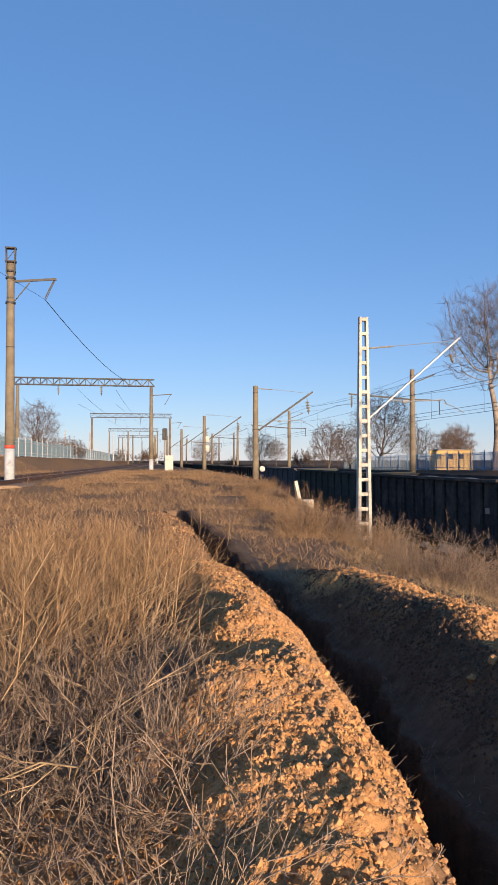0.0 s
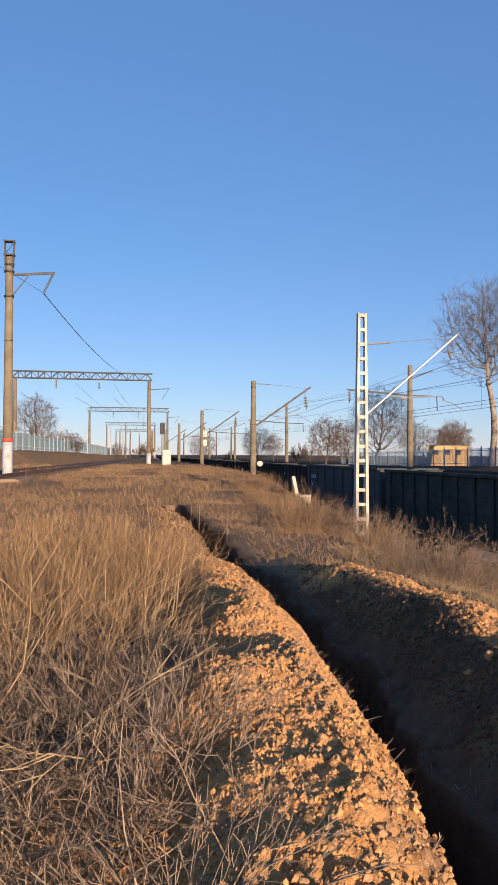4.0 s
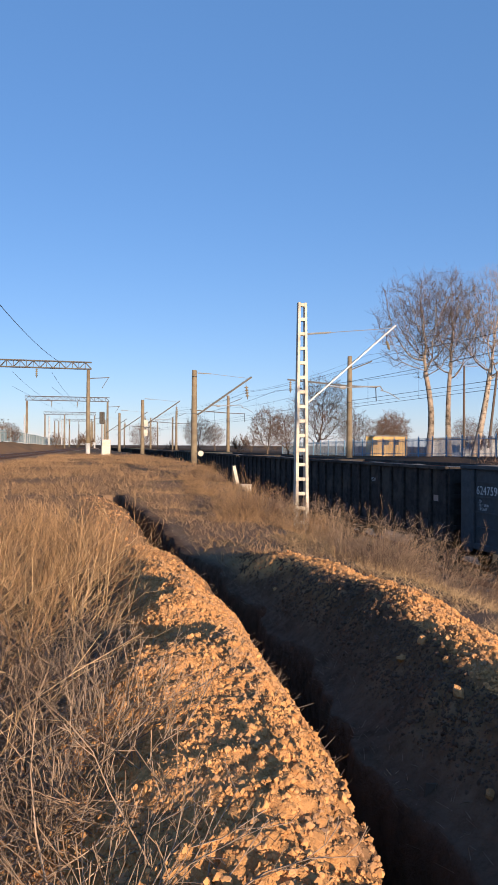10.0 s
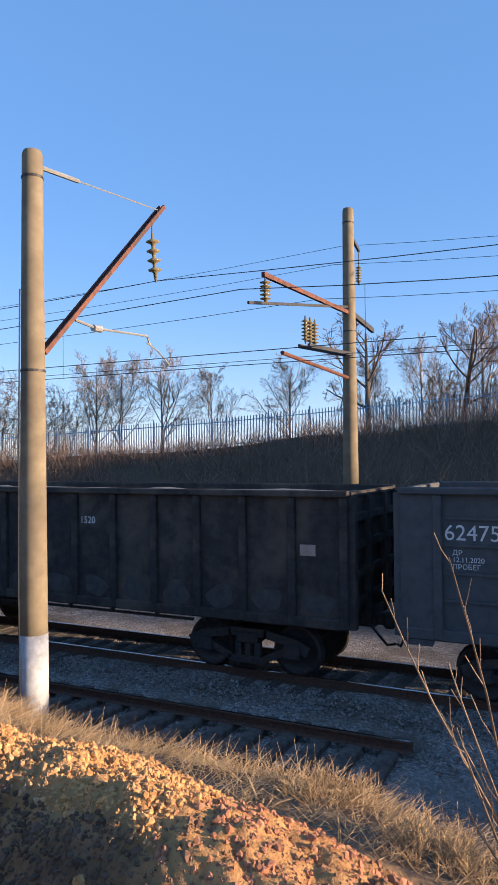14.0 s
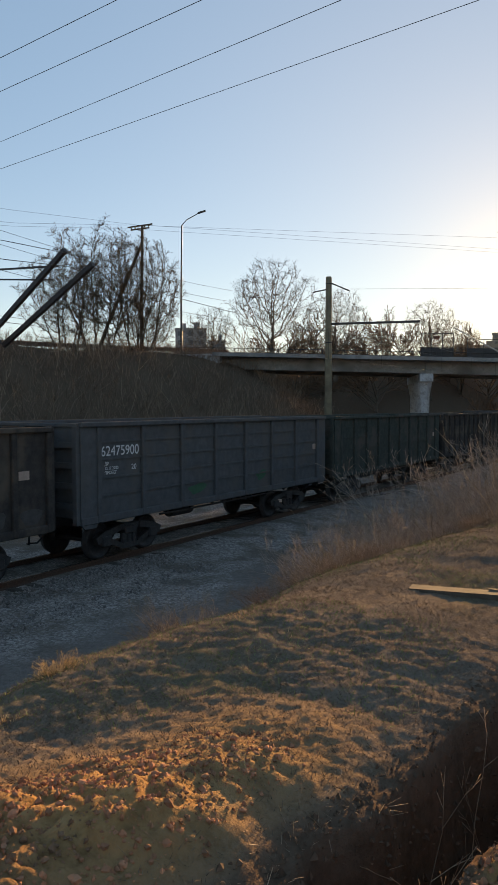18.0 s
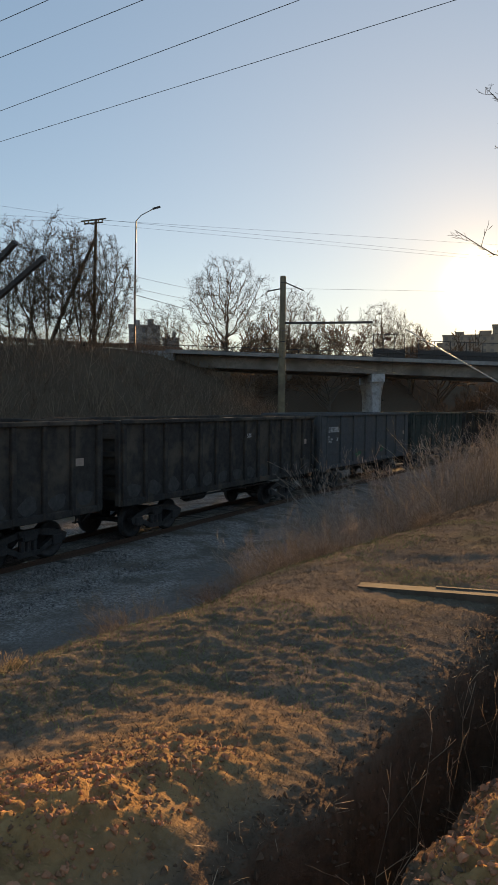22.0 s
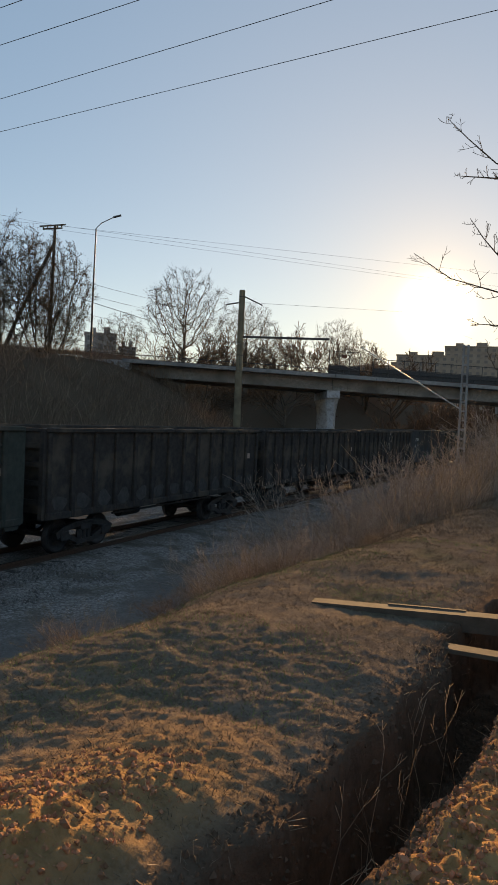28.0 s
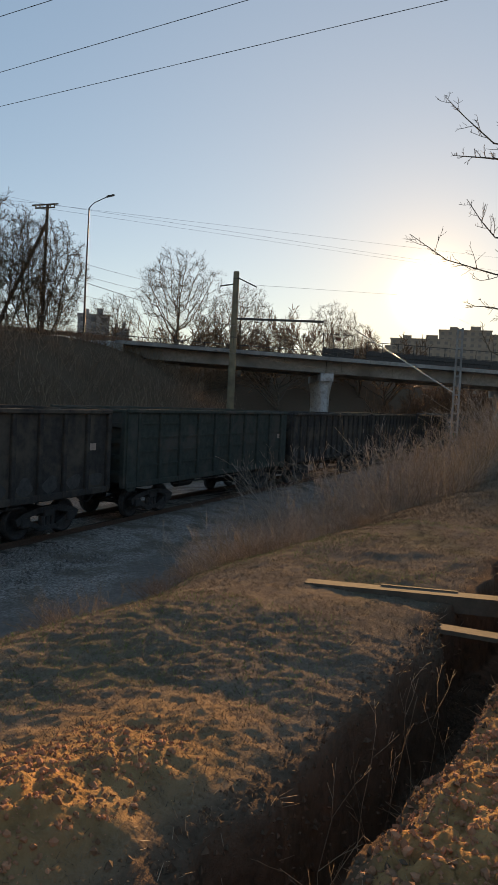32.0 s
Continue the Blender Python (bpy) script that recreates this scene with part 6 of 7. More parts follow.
gantry(-8.6, 4.0, 73.0, 4.2, 3.26, 11.4)
gantry(-3.3, 9.6, 125.3, 4.0, 3.5, 11.3)
gantry(-1.0, 10.9, 187.0, 4.2, 3.6, 11.4)
gantry(1.5, 13.5, 245.0, 4.6, 4.0, 11.6)

lp = tapered_mast("concrete_mast", -4.0, 34.3, 3.1, 12.9, 0.22, 0.16, "tall concrete mast with red ring and whitewashed foot on the bank", 4.7, True)
head = Mesh()
for s in (-1, 1):
    head.beam((s * 0.16, 0.12, 12.4), (s * 0.2, 0.12, 13.6), 0.05, 0.05).beam((s * 0.16, -0.12, 12.4), (s * 0.2, -0.12, 13.6), 0.05, 0.05)
for z in (12.95, 13.55):
    head.box(-0.24, -0.15, z, 0.24, 0.15, z + 0.06)
head.beam((-0.2, -0.12, 12.95), (0.2, -0.12, 13.5), 0.03, 0.03)
part("lattice_head", head, STEEL, lp, "small dark lattice head")
part("arm", Mesh().beam((0.1, 0, 12.1), (1.95, 0.2, 12.33), 0.07, 0.1).beam((0.15, 0, 11.2), (0.8, 0.1, 12.1), 0.05, 0.05).beam((1.85, 0.2, 12.3), (1.45, 0.2, 11.45), 0.03, 0.05).beam((1.9, 0.2, 12.3), (1.5, 0.2, 11.4), 0.03, 0.03), STEEL, lp, "dark steel arm with hanger")
for z in (12.5, 12.2, 11.1):
    part("clamp", Mesh().lathe([(0.22, z), (0.22, z + 0.08)], 14), STEEL, lp)
wire("feeder_wire", [(-2.55, 34.5, 11.4), (1.3, 72.8, 12.0)], "dark feeder wire from the mast to the gantry", 0.02, 0.4)
wire("feeder_wire", [(-2.55, 34.5, 11.4), (-4.6, 30.0, 11.9), (-12, 4, 13)], "dark feeder wire running overhead", 0.008)
wire("contact_wire", [(-3.0, 73, 9.6), (2.0, 125, 9.4), (5.0, 187, 9.6)], "wire over the upper tracks", 0.014)
wire("messenger_wire", [(-3.0, 73, 11.0), (2.0, 125, 10.8), (5.0, 187, 10.9)], "messenger wire over the upper tracks", 0.014, 0.7)
wire("contact_wire", [(0.6, 73, 9.6), (5.6, 125, 9.4), (8.0, 187, 9.6)], "wire over the upper tracks", 0.014)
wire("messenger_wire", [(0.6, 73, 11.0), (5.6, 125, 10.8), (8.0, 187, 10.9)], "messenger wire over the upper tracks", 0.014, 0.8)

# distant masts and posts along the upper tracks
post = tapered_mast("distant_mast", 7.6, 150, 3.4, 11.0, 0.2, 0.15, "slender concrete mast far along the line", group="distant masts")
for x, y, z in ((8.8, 170, 0), (11.6, 215, 0), (12.4, 240, 0), (9.6, 260, 0), (14.5, 275, 0), (5.2, 205, 0), (2.6, 225, 0), (3.2, 160, -0.6), (18.5, 190, -1.5), (20.5, 230, -1.0), (24.5, 150, -1.2), (27, 190, -1)):
    copy_thing(post, pose(x, y, z))
wp = thing("white_post", "white concrete post beside the upper tracks", "post", pose(-6.8, 112, 0), "white posts beside the upper tracks")
part("shaft", Mesh().tube([(0, 0, 4.0), (0, 0, 8.6)], [0.13, 0.1], 8), WHITEWASH, wp)
for x, y in ((-3.4, 118), (0.2, 123), (-9.6, 108), (2.4, 140)):
    copy_thing(wp, pose(x, y, 0))

up_track = thing("upper_track", "rusty track on the upper level of the bank", "railway track", pose(-4.6, 30, 0, 0, 0, -5.2), kind="structure")
for s in (-0.795, 0.795):
    part("rail", rail_mesh(170), None, up_track).matrix_basis = pose(s, 0, 3.4)
bal = Mesh()
bal.add([(x, y, z) for y in (0, 170) for x, z in ((-2.6, 2.7), (-1.5, 3.22), (1.5, 3.22), (2.6, 2.7))], [(0, 1, 5, 4), (1, 2, 6, 5), (2, 3, 7, 6), (3, 2, 1, 0), (4, 5, 6, 7)])
part("ballast", bal, surface("sandy_ballast", (0.2, 0.14, 0.09), (0.36, 0.26, 0.17), 12, 0.95), up_track, "dark ballast bed")


def picket_fence(name, label, pts, pitch, height, slat_w, slat_mat, post_mat, lean=0.0, singles=300, pick=None, post_gap=2.6):
    """Posts, two rails and slats along a polyline on the ground."""
    f = thing(name, label, "fence")
    slat = Mesh().box(-slat_w / 2, -0.012, 0.08, slat_w / 2, 0.012, height).mesh("slat", slat_mat)
    post = Mesh().box(-0.045, -0.045, -0.3, 0.045, 0.045, height + 0.18, 0.01).mesh("post", post_mat)
    rest = Mesh()
    count = 0
    rng = random.Random(3)
    for (x0, y0), (x1, y1) in zip(pts, pts[1:]):
        a, b = Vector((x0, y0, 0)), Vector((x1, y1, 0))
        n = max(1, round((b - a).length / post_gap))
        turn = math.degrees(math.atan2(y1 - y0, x1 - x0))
        for k in range(n):
            p, q = a.lerp(b, k / n), a.lerp(b, (k + 1) / n)
            p.z, q.z = ground_z(p.x, p.y), ground_z(q.x, q.y)
            tilt = rng.uniform(-lean, lean)
            part("post", post, None, f).matrix_basis = pose(p.x, p.y, p.z, 0, tilt, turn)
            for h in (0.35, height - 0.25):
                part("rail", Mesh().beam(p + Vector((0, 0, h)), q + Vector((0, 0, h)), 0.03, 0.05), post_mat, f)
            m = int((q - p).length / pitch)
            for i in range(1, m):
                s = p.lerp(q, i / m)
                if pick and pick(s) and count < singles:
                    part("slat", slat, None, f).matrix_basis = pose(s.x, s.y, s.z, 0, tilt, turn)
                    count += 1
                else:
                    e = (q - p).normalized() * (slat_w / 2)
                    o = Vector((-e.y, e.x, 0)).normalized() * 0.012
                    rest.add([s + e * u + o * v + Vector((0, 0, z)) for z in (0.08, height) for u, v in ((-1, -1), (1, -1), (1, 1), (-1, 1))], [(4, 5, 6, 7), (0, 1, 5, 4), (1, 2, 6, 5), (2, 3, 7, 6), (3, 0, 4, 7)])
    tagged(part("far_slats", rest, slat_mat, f, "row of slats further along"), kind="stuff")
    return f


FENCE_SLAT = surface("faded_blue_slat", (0.13, 0.19, 0.26), (0.26, 0.33, 0.39), 6, 0.6, island=0.3)
picket_fence("blue_fence", "blue steel picket fence with faded slats along the embankment", [(36.0, 112), (37.2, 75), (38.2, 46), (38.8, 21), (43.2, 4), (43.1, -4.3), (41.2, -17.5)], 0.17, 1.95, 0.05, FENCE_SLAT, FENCE_BLUE, 2.0, 300, lambda s: 12 < s.y < 42)
picket_fence("pale_blue_fence", "pale blue panel fence beside the upper tracks", [(-10.6, 50), (-7.6, 66), (-4.2, 108), (0.0, 160), (4.0, 215)], 0.2, 1.55, 0.12, surface("pale_blue_panel", (0.12, 0.2, 0.24), (0.19, 0.28, 0.32), 5, 0.7, island=0.15), WHITEWASH, 1.0, 300, lambda s: s.y < 92, 2.8)

# signal and relay boxes
sg = thing("railway_signal", "black signal head on a grey post by the upper tracks", "signal", pose(4.5, 60.3, 0))
part("post", Mesh().tube([(0, 0, 3.0), (0, 0, 6.0)], 0.08, 8), GALVANIZED, sg)
part("head", Mesh().box(-0.2, -0.12, 5.8, 0.2, 0.12, 6.75, 0.04), STEEL, sg, "black lamp head")
for z in (6.05, 6.3, 6.55):
    part("lamp_hood", Mesh().tube([(0, -0.12, z), (0, -0.3, z + 0.02)], 0.09, 10, False), STEEL, sg)
rb = thing("relay_cabinet", "white relay cabinet beside the signal", "cabinet", pose(4.8, 60.0, 3.2))
part("body", Mesh().box(-0.34, -0.25, 0.15, 0.34, 0.25, 1.35, 0.03), WHITE_PAINT, rb)
part("plinth", Mesh().box(-0.38, -0.29, -0.3, 0.38, 0.29, 0.15), CONCRETE_GREY, rb)
wb = thing("trackside_cabinet", "small white trackside cabinet on a grey concrete block among bushes", "cabinet", pose(8.45, 30.2, 0, 0, 0, -12))
part("body", Mesh().box(-0.22, -0.18, 1.78, 0.22, 0.18, 2.5, 0.03), WHITE_PAINT, wb)
part("lid", Mesh().box(-0.24, -0.2, 2.5, 0.24, 0.2, 2.54), WHITE_PAINT, wb)
part("plinth", Mesh().box(-0.24, -0.2, 0.6, 0.24, 0.2, 1.78), CONCRETE_GREY, wb)
tp = thing("tilted_marker", "tilted black and white marker post behind the cabinet", "marker post", pose(8.2, 30.8, 0))
part("board", Mesh().beam((0.1, 0, 2.3), (-0.12, 0, 3.3), 0.13, 0.03, (0, 1, 0)), WHITE_PAINT, tp)
part("back_strip", Mesh().beam((0.0, 0.01, 2.3), (-0.22, 0.01, 3.3), 0.07, 0.025, (0, 1, 0)), STEEL, tp, "black strip")
dc = thing("round_sign", "round white sign fixed to the concrete mast", "sign", pose(9.36, 44.4, 3.65))
part("disc", Mesh().lathe([(0.17, -0.01), (0.17, 0.01)], 20, pose(0, 0, 0, 90, 0, 0)), WHITE_PAINT, dc)
part("bracket", Mesh().beam((-0.3, 0.03, 0), (0, 0.03, 0), 0.02, 0.03), STEEL, dc)
for z in (5.3, 6.2):
    pb = thing("mast_plate", "small white plate fixed to the concrete mast", "sign", pose(9.25, 70.85, z))
    part("plate", Mesh().box(-0.16, -0.02, -0.3, 0.2, 0.02, 0.3, 0.01), WHITE_PAINT, pb)
    part("bracket", Mesh().box(-0.2, 0.02, -0.03, 0.05, 0.1, 0.03), STEEL, pb)

# ---- beyond the fence ----
YELLOW = surface("ochre_wall", (0.55, 0.38, 0.14), (0.66, 0.48, 0.2), 2, 0.85, stain=(0.45, 0.32, 0.14), stain_scale=0.4)
yb = thing("ochre_building", "low ochre building behind the blue fence", "building", pose(48, 99.5, 4.4, 0, 0, -25))
part("wall", Mesh().box(-2.9, -2.5, -1.9, 2.9, 2.5, 1.1), YELLOW, yb)
part("roof", Mesh().box(-3.05, -2.7, 1.1, 3.05, 2.7, 1.25), CONCRETE_GREY, yb)
for x in (-1.6, 0.0, 1.4):
    part("window", Mesh().box(x - 0.35, -2.53, -0.1, x + 0.35, -2.49, 0.6), STEEL, yb)
lb = thing("long_shed", "long low pale shed behind the blue fence", "building", pose(58, 92, 3.3, 0, 0, -28))
part("wall", Mesh().box(-6.5, -2.5, -0.5, 8.5, 2.5, 1.75), WHITEWASH, lb)
part("roof", Mesh().box(-6.7, -2.7, 1.75, 8.7, 2.7, 1.95), CONCRETE, lb)
tent = thing("green_shelter", "dark green arched shelter behind the fence", "shelter", pose(43.5, 56.0, 4.3, 0, 0, 20))
part("cover", Mesh().add([(2.3 * math.cos(a), y, 1.9 * math.sin(a)) for y in (-2, 2) for a in [math.pi * i / 10 for i in range(11)]], [(i, i + 1, i + 12, i + 11) for i in range(10)] + [tuple(range(10, -1, -1)), tuple(range(11, 22))]), surface("green_tarpaulin", (0.02, 0.05, 0.03), (0.04, 0.08, 0.05), 5, 0.6), tent)
BLUE_CAR = surface("blue_car_paint", (0.03, 0.1, 0.3), (0.04, 0.13, 0.36), 4, 0.35, bump_by=0)
GREY_CAR = surface("silver_car_paint", (0.3, 0.31, 0.33), (0.42, 0.43, 0.45), 4, 0.35, 0.3, bump_by=0)
GLASS_DARK = surface("car_window", (0.02, 0.025, 0.03), (0.03, 0.035, 0.04), 4, 0.1, bump_by=0)
TYRE = surface("tyre_rubber", (0.015, 0.015, 0.015), (0.03, 0.03, 0.03), 20, 0.9)


def car(paint, label, m):
    c = thing("parked_car", label, "car", m)
    prof = [(-2.1, 0.35), (-2.1, 0.75), (-1.95, 0.9), (-1.2, 0.95), (-0.65, 1.42), (0.7, 1.45), (1.45, 0.98), (2.05, 0.9), (2.15, 0.6), (2.1, 0.35)]
    n = len(prof)
    part("body", Mesh().add([(x, s * (0.85 if z < 1.1 else 0.68), z) for s in (-1, 1) for x, z in prof], [(i, (i + 1) % n, n + (i + 1) % n, n + i) for i in range(n)] + [tuple(range(n - 1, -1, -1)), tuple(range(n, 2 * n))]), paint, c)
    for s in (-1, 1):
        part("side_window", Mesh().add([(x, s * (0.87 - 0.13 * (z - 0.95) / 0.4), z) for x, z in ((-1.0, 0.98), (-0.6, 1.34), (0.6, 1.36), (1.15, 0.99))], [(0, 1, 2, 3)]), GLASS_DARK, c)
        for x in (-1.3, 1.35):
            part("wheel", Mesh().lathe([(0.18, -0.09), (0.31, -0.09), (0.31, 0.09), (0.18, 0.09)], 16, Matrix.Translation((x, s * 0.8, 0.31)) @ pose(0, 0, 0, 90, 0, 0)), TYRE, c)
    return c


car(BLUE_CAR, "blue car parked behind the fence", pose(43.0, 47.8, ground_z(43, 47.8) - 0.02, 0, 0, 70))
car(GREY_CAR, "silver car on the embankment road behind the fence", pose(45.6, 3.2, ground_z(45.6, 3.2) - 0.02, 0, 0, 95))
car(GREY_CAR, "silver car on the embankment road behind the fence", pose(45.8, -2.2, ground_z(45.8, -2.2) - 0.02, 0, 0, 95))


def wooden_pole(x, y, z0, z1, label, lean=0.0, cross=True):
    p = thing("utility_pole", label, "utility pole", pose(x, y, 0), "utility poles")
    part("shaft", Mesh().tube([(0, 0, z0), (lean, 0, z1)], [0.15, 0.11], 10), BARK, p)
    if cross:
        part("crossarm", Mesh().beam((-0.95, 0, z1 - 0.25), (0.95, 0, z1 - 0.2), 0.08, 0.1), BARK, p)
        for x2 in (-0.9, -0.5, 0.5, 0.9):
            part("pin_insulator", Mesh().lathe([(0.03, z1 - 0.18), (0.06, z1 - 0.1), (0.05, z1 + 0.02), (0.02, z1 + 0.05)], 8, Matrix.Translation((x2, 0, 0))), INSULATOR, p)
    return p


wooden_pole(40.0, 48.6, 4.0, 11.4, "dark wooden utility pole behind the fence")
wooden_pole(44.5, 68.0, 4.0, 12.0, "leaning pale utility pole behind the fence", 1.0, False)
wooden_pole(46.8, 76.5, 4.0, 13.5, "grey utility pole among the tall trees", 0.0, False)
wooden_pole(42.8, 52.0, 3.8, 6.3, "short grey post behind the fence", 0.0, False)
xp = wooden_pole(39.3, -45.4, 7.2, 18.3, "dark utility pole with crossarm on the embankment", -0.25)
part("brace", Mesh().tube([(-0.2, -0.05, 17.0), (2.2, 1.6, 10.2), (3.0, 2.2, 7.6)], 0.13, 8), BARK, xp, "slanting brace pole")
part("wide_crossarm", Mesh().beam((-1.5, 0.3, 18.2), (1.7, -0.5, 18.5), 0.09, 0.1), BARK, xp)

sl = thing("street_lamp", "tall thin grey street lamp on the embankment road", "street lamp", pose(39.3, -50.7, 0))
part("pole", Mesh().tube([(0, 0, 7.4), (0, 0, 13.0), (-0.1, 0, 19.4)], [0.1, 0.08, 0.055], 8), STEEL, sl)
part("arm", Mesh().tube([(-0.1, 0, 19.4), (-0.4, -0.3, 19.9), (-1.25, -1.0, 20.55)], 0.04, 6), STEEL, sl)
part("lamp_head", Mesh().beam((-1.15, -0.92, 20.5), (-1.65, -1.32, 20.72), 0.22, 0.13), STEEL, sl, "cobra-head lamp")

for pts in (((39.0, -45.4, 18.3), (18.2, -72.9, 20.0), (-20, -123, 23)), ((38.2, -45.4, 18.2), (18.1, -72.9, 18.9), (-20, -123, 20.5)), ((40.2, -45.4, 18.2), (18.1, -72.9, 18.6), (-20, -123, 20)), ((39.0, -45.4, 18.3), (43.0, -36.0, 18.0), (56, -5, 18.0)), ((38.2, -45.4, 18.2), (43.0, -36.0, 17.1), (58, 0, 16.0)), ((40.2, -45.4, 18.2), (43.2, -36.0, 16.9), (60, 0, 15.0)), ((18.8, -38, 10.6), (17.9, -72.9, 15.2), (14, -120, 16))):
    wire("utility_wire", pts, "thin utility wire from the pole on the embankment", 0.008)

# guard rail of the road on the embankment
gr = thing("guard_rail", "brown steel guard rail along the embankment road", "guard rail")
gp = [(40.9, -20), (41.3, -32), (41.0, -44), (39.5, -52), (37.6, -55.4)]
for (x0, y0), (x1, y1) in zip(gp, gp[1:]):
    a, b = Vector((x0, y0, ground_z(x0, y0) + 0.72)), Vector((x1, y1, ground_z(x1, y1) + 0.72 if y1 > -54 else 8.85))
    part("rail", Mesh().beam(a, b, 0.06, 0.32), RUST, gr)
    for k in range(5):
        p = a.lerp(b, k / 5)
        part("post", Mesh().box(p.x - 0.05, p.y - 0.05, p.z - 1.0, p.x + 0.05, p.y + 0.05, p.z + 0.1), STEEL, gr)


PANE_FAR = surface("far_window_pane", (0.09, 0.095, 0.1), (0.13, 0.135, 0.14), 4, 0.2, bump_by=0)


# sunset haze painted into the colours: warm walls, panes paled towards them
PANE_HAZE = surface("haze_paled_pane", (0.16, 0.14, 0.12), (0.22, 0.19, 0.16), 4, 0.5, bump_by=0)
HAZE_FACADE = surface("haze_tinted_facade", (0.26, 0.21, 0.165), (0.36, 0.29, 0.23), 0.3, 0.9, bump_by=0)


def apartment(x, y, z0, z1, w, dpt, turn, label):
    """A slab block with window rows and balconies on the side towards the track."""
    facade = HAZE_FACADE if "hazy" in label else CONCRETE_GREY
    b = thing("apartment_building", label, "apartment block", pose(x, y, 0, 0, 0, turn), "distant apartment blocks")
    part("wall", Mesh().box(-w / 2, -dpt / 2, z0, w / 2, dpt / 2, z1), facade, b)
    part("roof", Mesh().box(-w / 2 - 0.3, -dpt / 2 - 0.3, z1, w / 2 + 0.3, dpt / 2 + 0.3, z1 + 0.6).box(-w * 0.3, -2, z1 + 0.6, -w * 0.1, 2, z1 + 3).box(w * 0.15, -2, z1 + 0.6, w * 0.3, 2, z1 + 2.6), facade, b)
    rows, cols = max(2, int((z1 - z0) / 3.0)), max(3, int(w / 3.4))
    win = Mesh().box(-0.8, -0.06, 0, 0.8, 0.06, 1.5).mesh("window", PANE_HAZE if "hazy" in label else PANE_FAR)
    for r in range(rows):
        for c in range(cols):
            part("window", win, None, b).matrix_basis = pose(-w / 2 + w * (c + 0.5) / cols, dpt / 2 + 0.02, z0 + (z1 - z0) * (r + 0.3) / rows)
    return b


apartment(157, -208, 0, 30, 10.5, 12, 37, "grey apartment block dark against the evening sky")
apartment(150, -214, 0, 26, 5.5, 10, 37, "low grey apartment block dark against the evening sky")
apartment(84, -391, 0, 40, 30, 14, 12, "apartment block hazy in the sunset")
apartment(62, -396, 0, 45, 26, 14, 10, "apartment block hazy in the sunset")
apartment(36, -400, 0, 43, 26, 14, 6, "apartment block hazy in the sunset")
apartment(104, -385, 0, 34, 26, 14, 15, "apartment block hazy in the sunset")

# lattice pylon far off
py = thing("power_pylon", "lattice steel power pylon far beyond the embankment", "pylon", pose(296, -52, 0))
pm = Mesh()
for k in range(10):
    z0, z1 = 6 + 5.2 * k, 6 + 5.2 * (k + 1)
    w0, w1 = 4.2 * (1 - k / 10.5), 4.2 * (1 - (k + 1) / 10.5)
    c0 = [Vector((sx * w0, sy * w0, z0)) for sx, sy in ((-1, -1), (1, -1), (1, 1), (-1, 1))]
    c1 = [Vector((sx * w1, sy * w1, z1)) for sx, sy in ((-1, -1), (1, -1), (1, 1), (-1, 1))]
    for i in range(4):
        pm.beam(c0[i], c1[i], 0.28, 0.28).beam(c0[i], c1[(i + 1) % 4], 0.16, 0.16).beam(c0[(i + 1) % 4], c1[i], 0.16, 0.16)
part("body", pm, STEEL, py)
for z, r in ((46, 11), (52, 8), (40, 13)):
    part("crossarm", Mesh().beam((0, -r, z), (0, r, z), 0.3, 0.3).beam((0, -r, z), (0, 0, z + 2.5), 0.2, 0.2).beam((0, r, z), (0, 0, z + 2.5), 0.2, 0.2), STEEL, py)

# section insulator and jumper loop hanging in the wires
si = thing("section_switch", "dark forked switch arm hanging among the overhead wires", "switch", pose(14.45, -2.9, -0.36))
part("arm", Mesh().beam((0, 0.15, 7.55), (0, -0.55, 7.62), 0.05, 0.05), STEEL, si)
part("fork", Mesh().beam((0, 0.12, 7.5), (0, 0.34, 6.6), 0.04, 0.045).beam((0, 0.08, 7.5), (0, -0.06, 6.6), 0.04, 0.045), STEEL, si)
part("jumper_loop", Mesh().tube([(0, 1.75 + 0.46 * math.cos(a), 7.3 + 0.3 * math.sin(a)) for a in [0.3 + 5.6 * i / 24 for i in range(25)]] + [(0, 2.4, 6.75), (0, 2.2, 6.4), (0, 1.7, 6.3)], 0.012, 5), WIRE, si, "looped jumper cable")

# ---- small things on the bank ----
pg = thing("white_stake", "white-painted stake standing on the gravel slope", "stake", pose(6.2, -2.35, 0))
part("stake", Mesh().beam((0, 0, ground_z(6.2, -2.35) - 0.2), (-0.02, 0.02, 1.42), 0.055, 0.055), WHITE_PAINT, pg)
rag = Mesh()
for i in range(3):
    rag.add([(0.0, 0.05 * i, 0), (0.09, 0.02 + 0.05 * i, 0.07), (0.02, 0.06 + 0.05 * i, 0.13), (-0.06, 0.03 + 0.04 * i, 0.06), (0.01, 0.0, 0.02)], [(0, 1, 2), (0, 2, 3), (0, 4, 1), (4, 3, 0)])
solid("white_rag", rag, WHITE_PAINT, "scrap of crumpled white plastic on the gravel", "litter", m=pose(5.0, -0.95, ground_z(5.0, -0.95)))
bmr = thing("timber_beam", "old timber beam laid across the trench", "beam")
part("beam", Mesh().beam((2.14, -5.75, 2.46), (-0.75, -6.1, 2.55), 0.15, 0.13), BOARD, bmr)
part("batten", Mesh().beam((1.55, -5.9, 2.545), (0.95, -5.97, 2.562), 0.03, 0.015), BOARD, bmr)
pl = thing("plank", "grey weathered plank laid across the trench", "plank")
part("board", Mesh().beam((1.4, -5.22, 2.47), (-0.6, -5.14, 2.5), 0.14, 0.03), BOARD, pl)
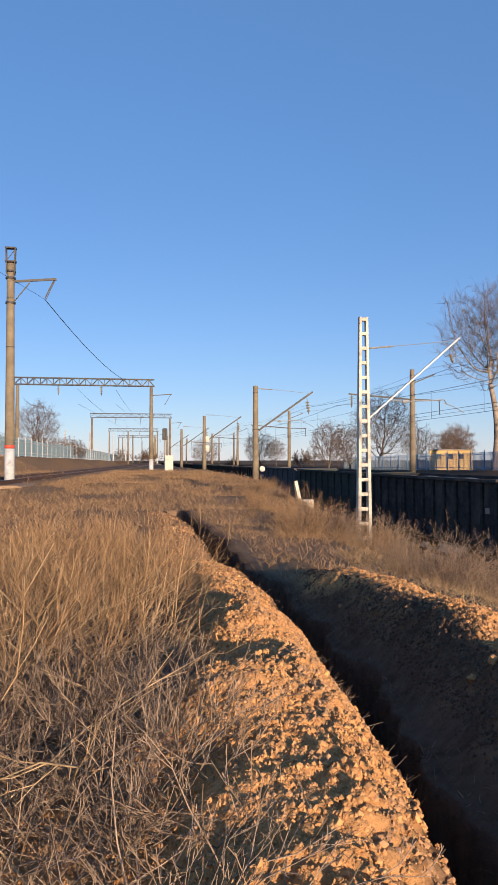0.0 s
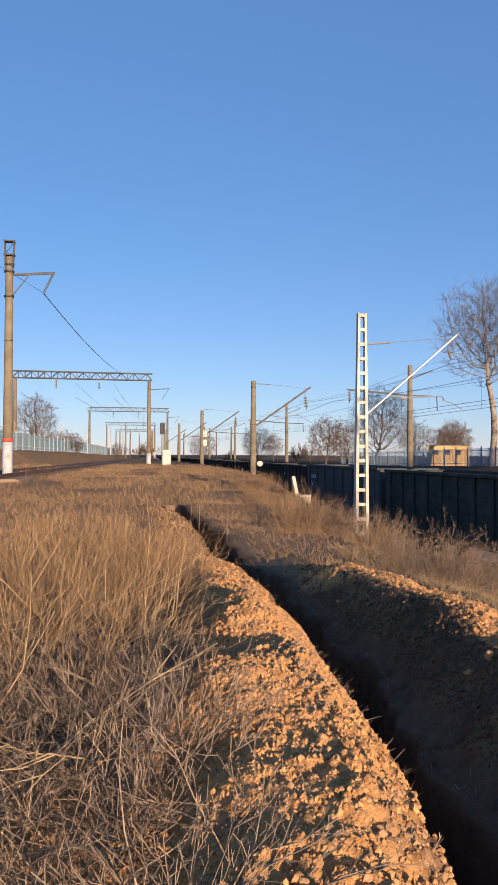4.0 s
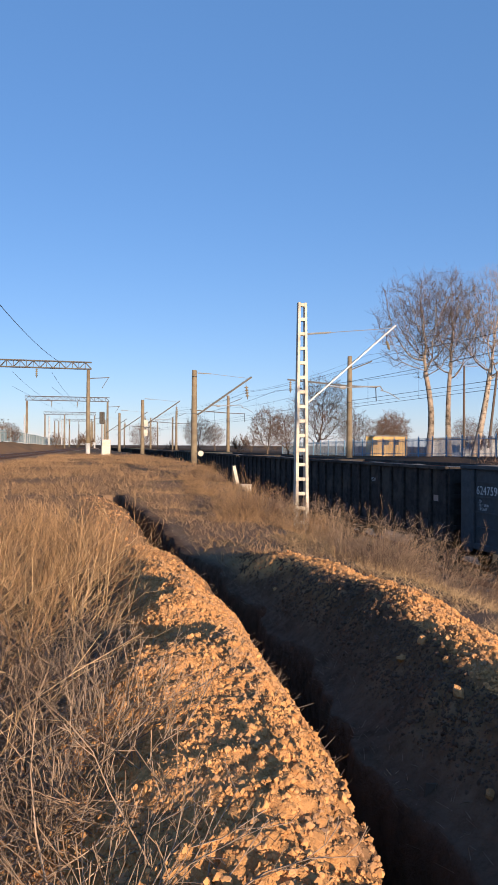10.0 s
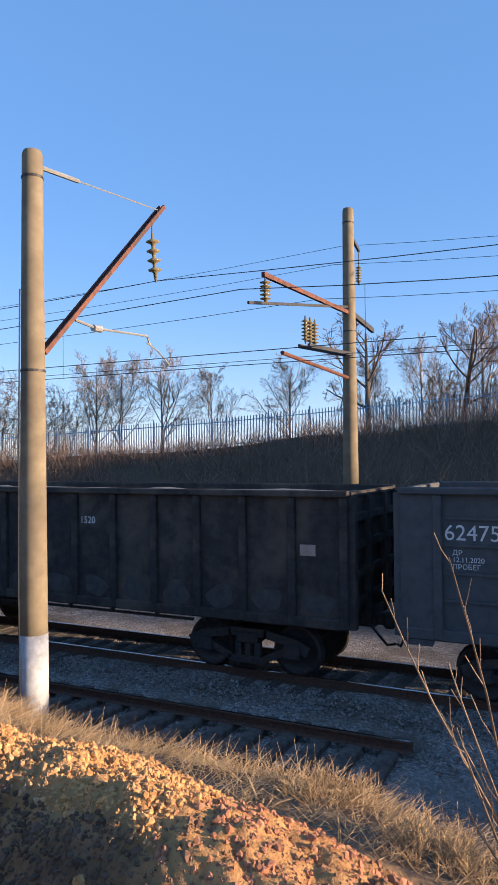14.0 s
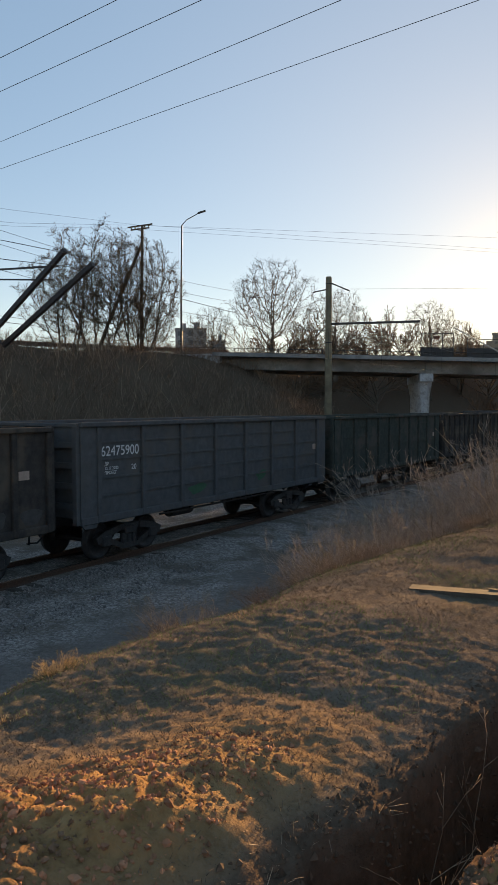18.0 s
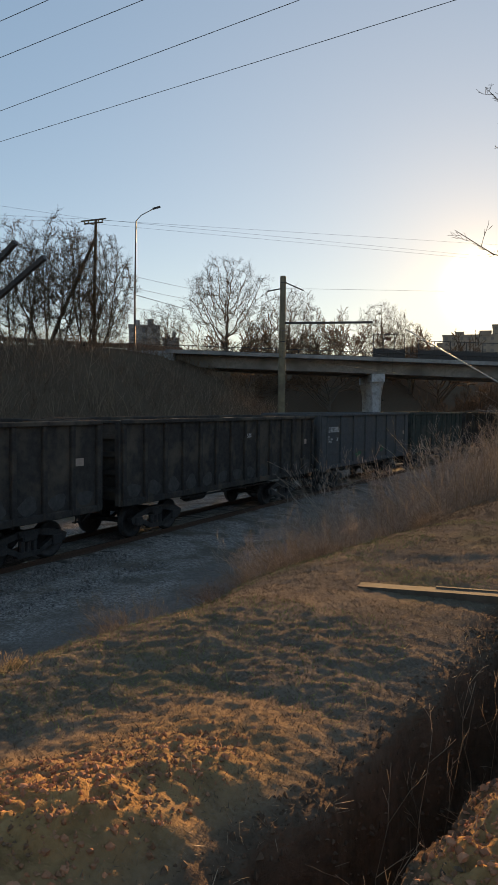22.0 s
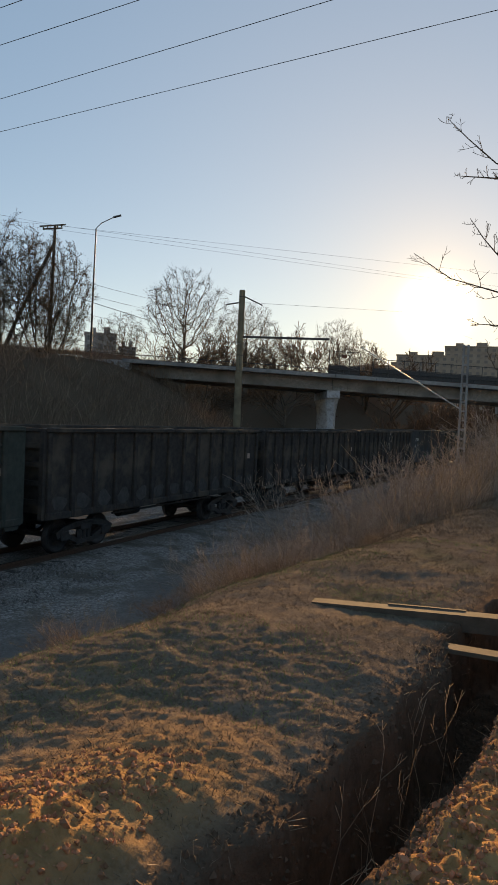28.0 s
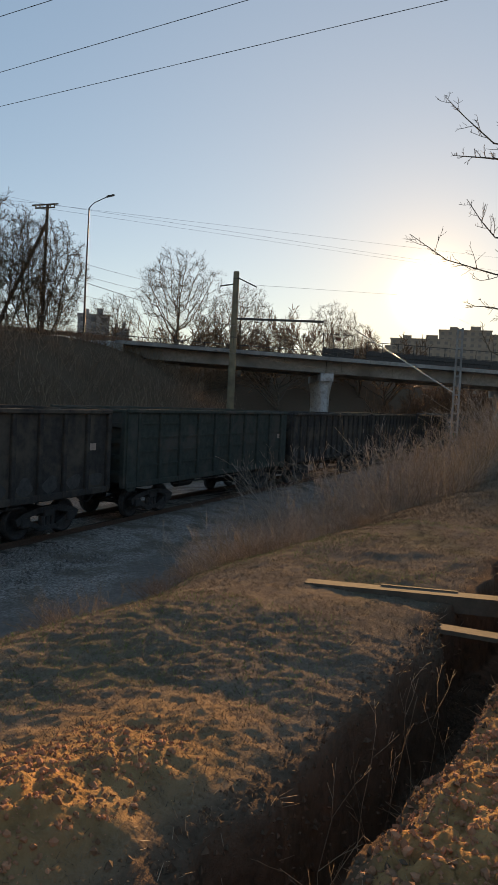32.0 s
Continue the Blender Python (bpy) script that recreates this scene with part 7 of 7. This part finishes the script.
st = solid("broken_stick", Mesh().tube([(2.62, 3.05, ground_z(2.62, 3.05) + 0.03), (2.68, 2.98, ground_z(2.68, 2.98) + 0.012), (2.76, 2.93, ground_z(2.76, 2.93) + 0.012)], 0.006, 6), STRAW, "pale broken stick lying on the clay", "stick")
sc = solid("flat_scrap", Mesh().beam((2.25, 3.75, ground_z(2.25, 3.75) + 0.03), (2.45, 3.9, ground_z(2.45, 3.9) + 0.03), 0.07, 0.01), BOARD, "flat grey scrap of wood on the clay", "litter")

# bare branch reaching in from a tree beside the path
rngb = np.random.default_rng(7)
bt = thing("thorn_tree", "bare thorny tree beside the path with spurred branches", "tree")
part("trunk", Mesh().tube([(-1.6, -9.6, 2.0), (-1.5, -9.5, 4.0), (-1.3, -9.3, 6.2), (-1.2, -9.2, 8.0)], [0.14, 0.12, 0.08, 0.03], 10), BARK, bt, smooth=True)
lim = [np.array([(-1.35, -9.35, 5.2), (-0.4, -9.2, 5.35), (0.5, -9.05, 5.4), (1.2, -8.98, 5.58), (1.75, -8.9, 5.75), (2.18, -8.81, 6.05)]),
       np.array([(-1.3, -9.3, 6.0), (-0.4, -9.1, 5.9), (0.4, -9.0, 5.85), (1.23, -8.98, 6.0), (1.4, -8.95, 6.2), (1.57, -8.93, 6.45)]),
       np.array([(-1.3, -9.3, 5.0), (-0.4, -9.1, 4.95), (0.4, -9.0, 5.0), (0.9, -8.98, 5.1), (1.2, -8.95, 5.2), (1.5, -8.93, 5.22)]),
       np.array([(-1.3, -9.3, 4.6), (-0.4, -9.1, 4.45), (0.4, -9.0, 4.5), (0.9, -8.98, 4.55), (1.2, -8.95, 4.7), (1.3, -8.93, 4.9)])]
lim.append(np.array([(-1.25, -9.25, 6.8), (-0.4, -9.1, 6.75), (0.5, -9.0, 6.85), (1.31, -8.95, 7.06), (1.64, -8.9, 7.37), (1.87, -8.85, 7.61)]))
lim.append(np.array([(0.5, -9.0, 6.85), (0.8, -8.97, 6.8), (1.1, -8.95, 6.85), (1.4, -8.93, 6.9), (1.6, -8.92, 6.93), (1.75, -8.9, 6.95)]))
PB = np.stack(lim)
RB = np.linspace(0.02, 0.004, 6)[None].repeat(6, 0)
part("branching", strand_mesh("branching", [(PB, RB)], BARK), None, bt)
P1, R1 = grow(PB, RB, 12, 0.35, 1.0, 55, 0.12, 0.5, 0.1, 4, rngb, 0.6)
P2, R2 = grow(P1, R1, 4, 0.2, 1.0, 50, 0.5, 0.3, 0.1, 3, rngb, 0.8)
part("crown", strand_mesh("crown", [(P1, np.maximum(R1, 0.003)), (P2, np.maximum(R2, 0.0025))], BARK), None, bt, "short spurs and buds")


# ---- what moves ----
def motions():
    """The train rolls past at a steady pace."""
    for k, w in TRAIN.items():
        walk(w, [(t, pose(TRACK_X, s - BODY / 2 + PITCH * k, 0)) for t, s in TRAIN_AT])


TRAIN_AT = [(0.0, 63.8), (3.0, 51.0), (6.0, 38.17), (9.0, 25.3), (11.0, 16.65), (13.0, 7.96), (13.5, 5.8), (15.5, -2.0), (17.0, -8.4), (19.0, -17.03), (22.0, -30.1), (24.0, -38.9), (26.0, -47.8), (28.0, -56.8), (32.0, -74.7)]
motions()
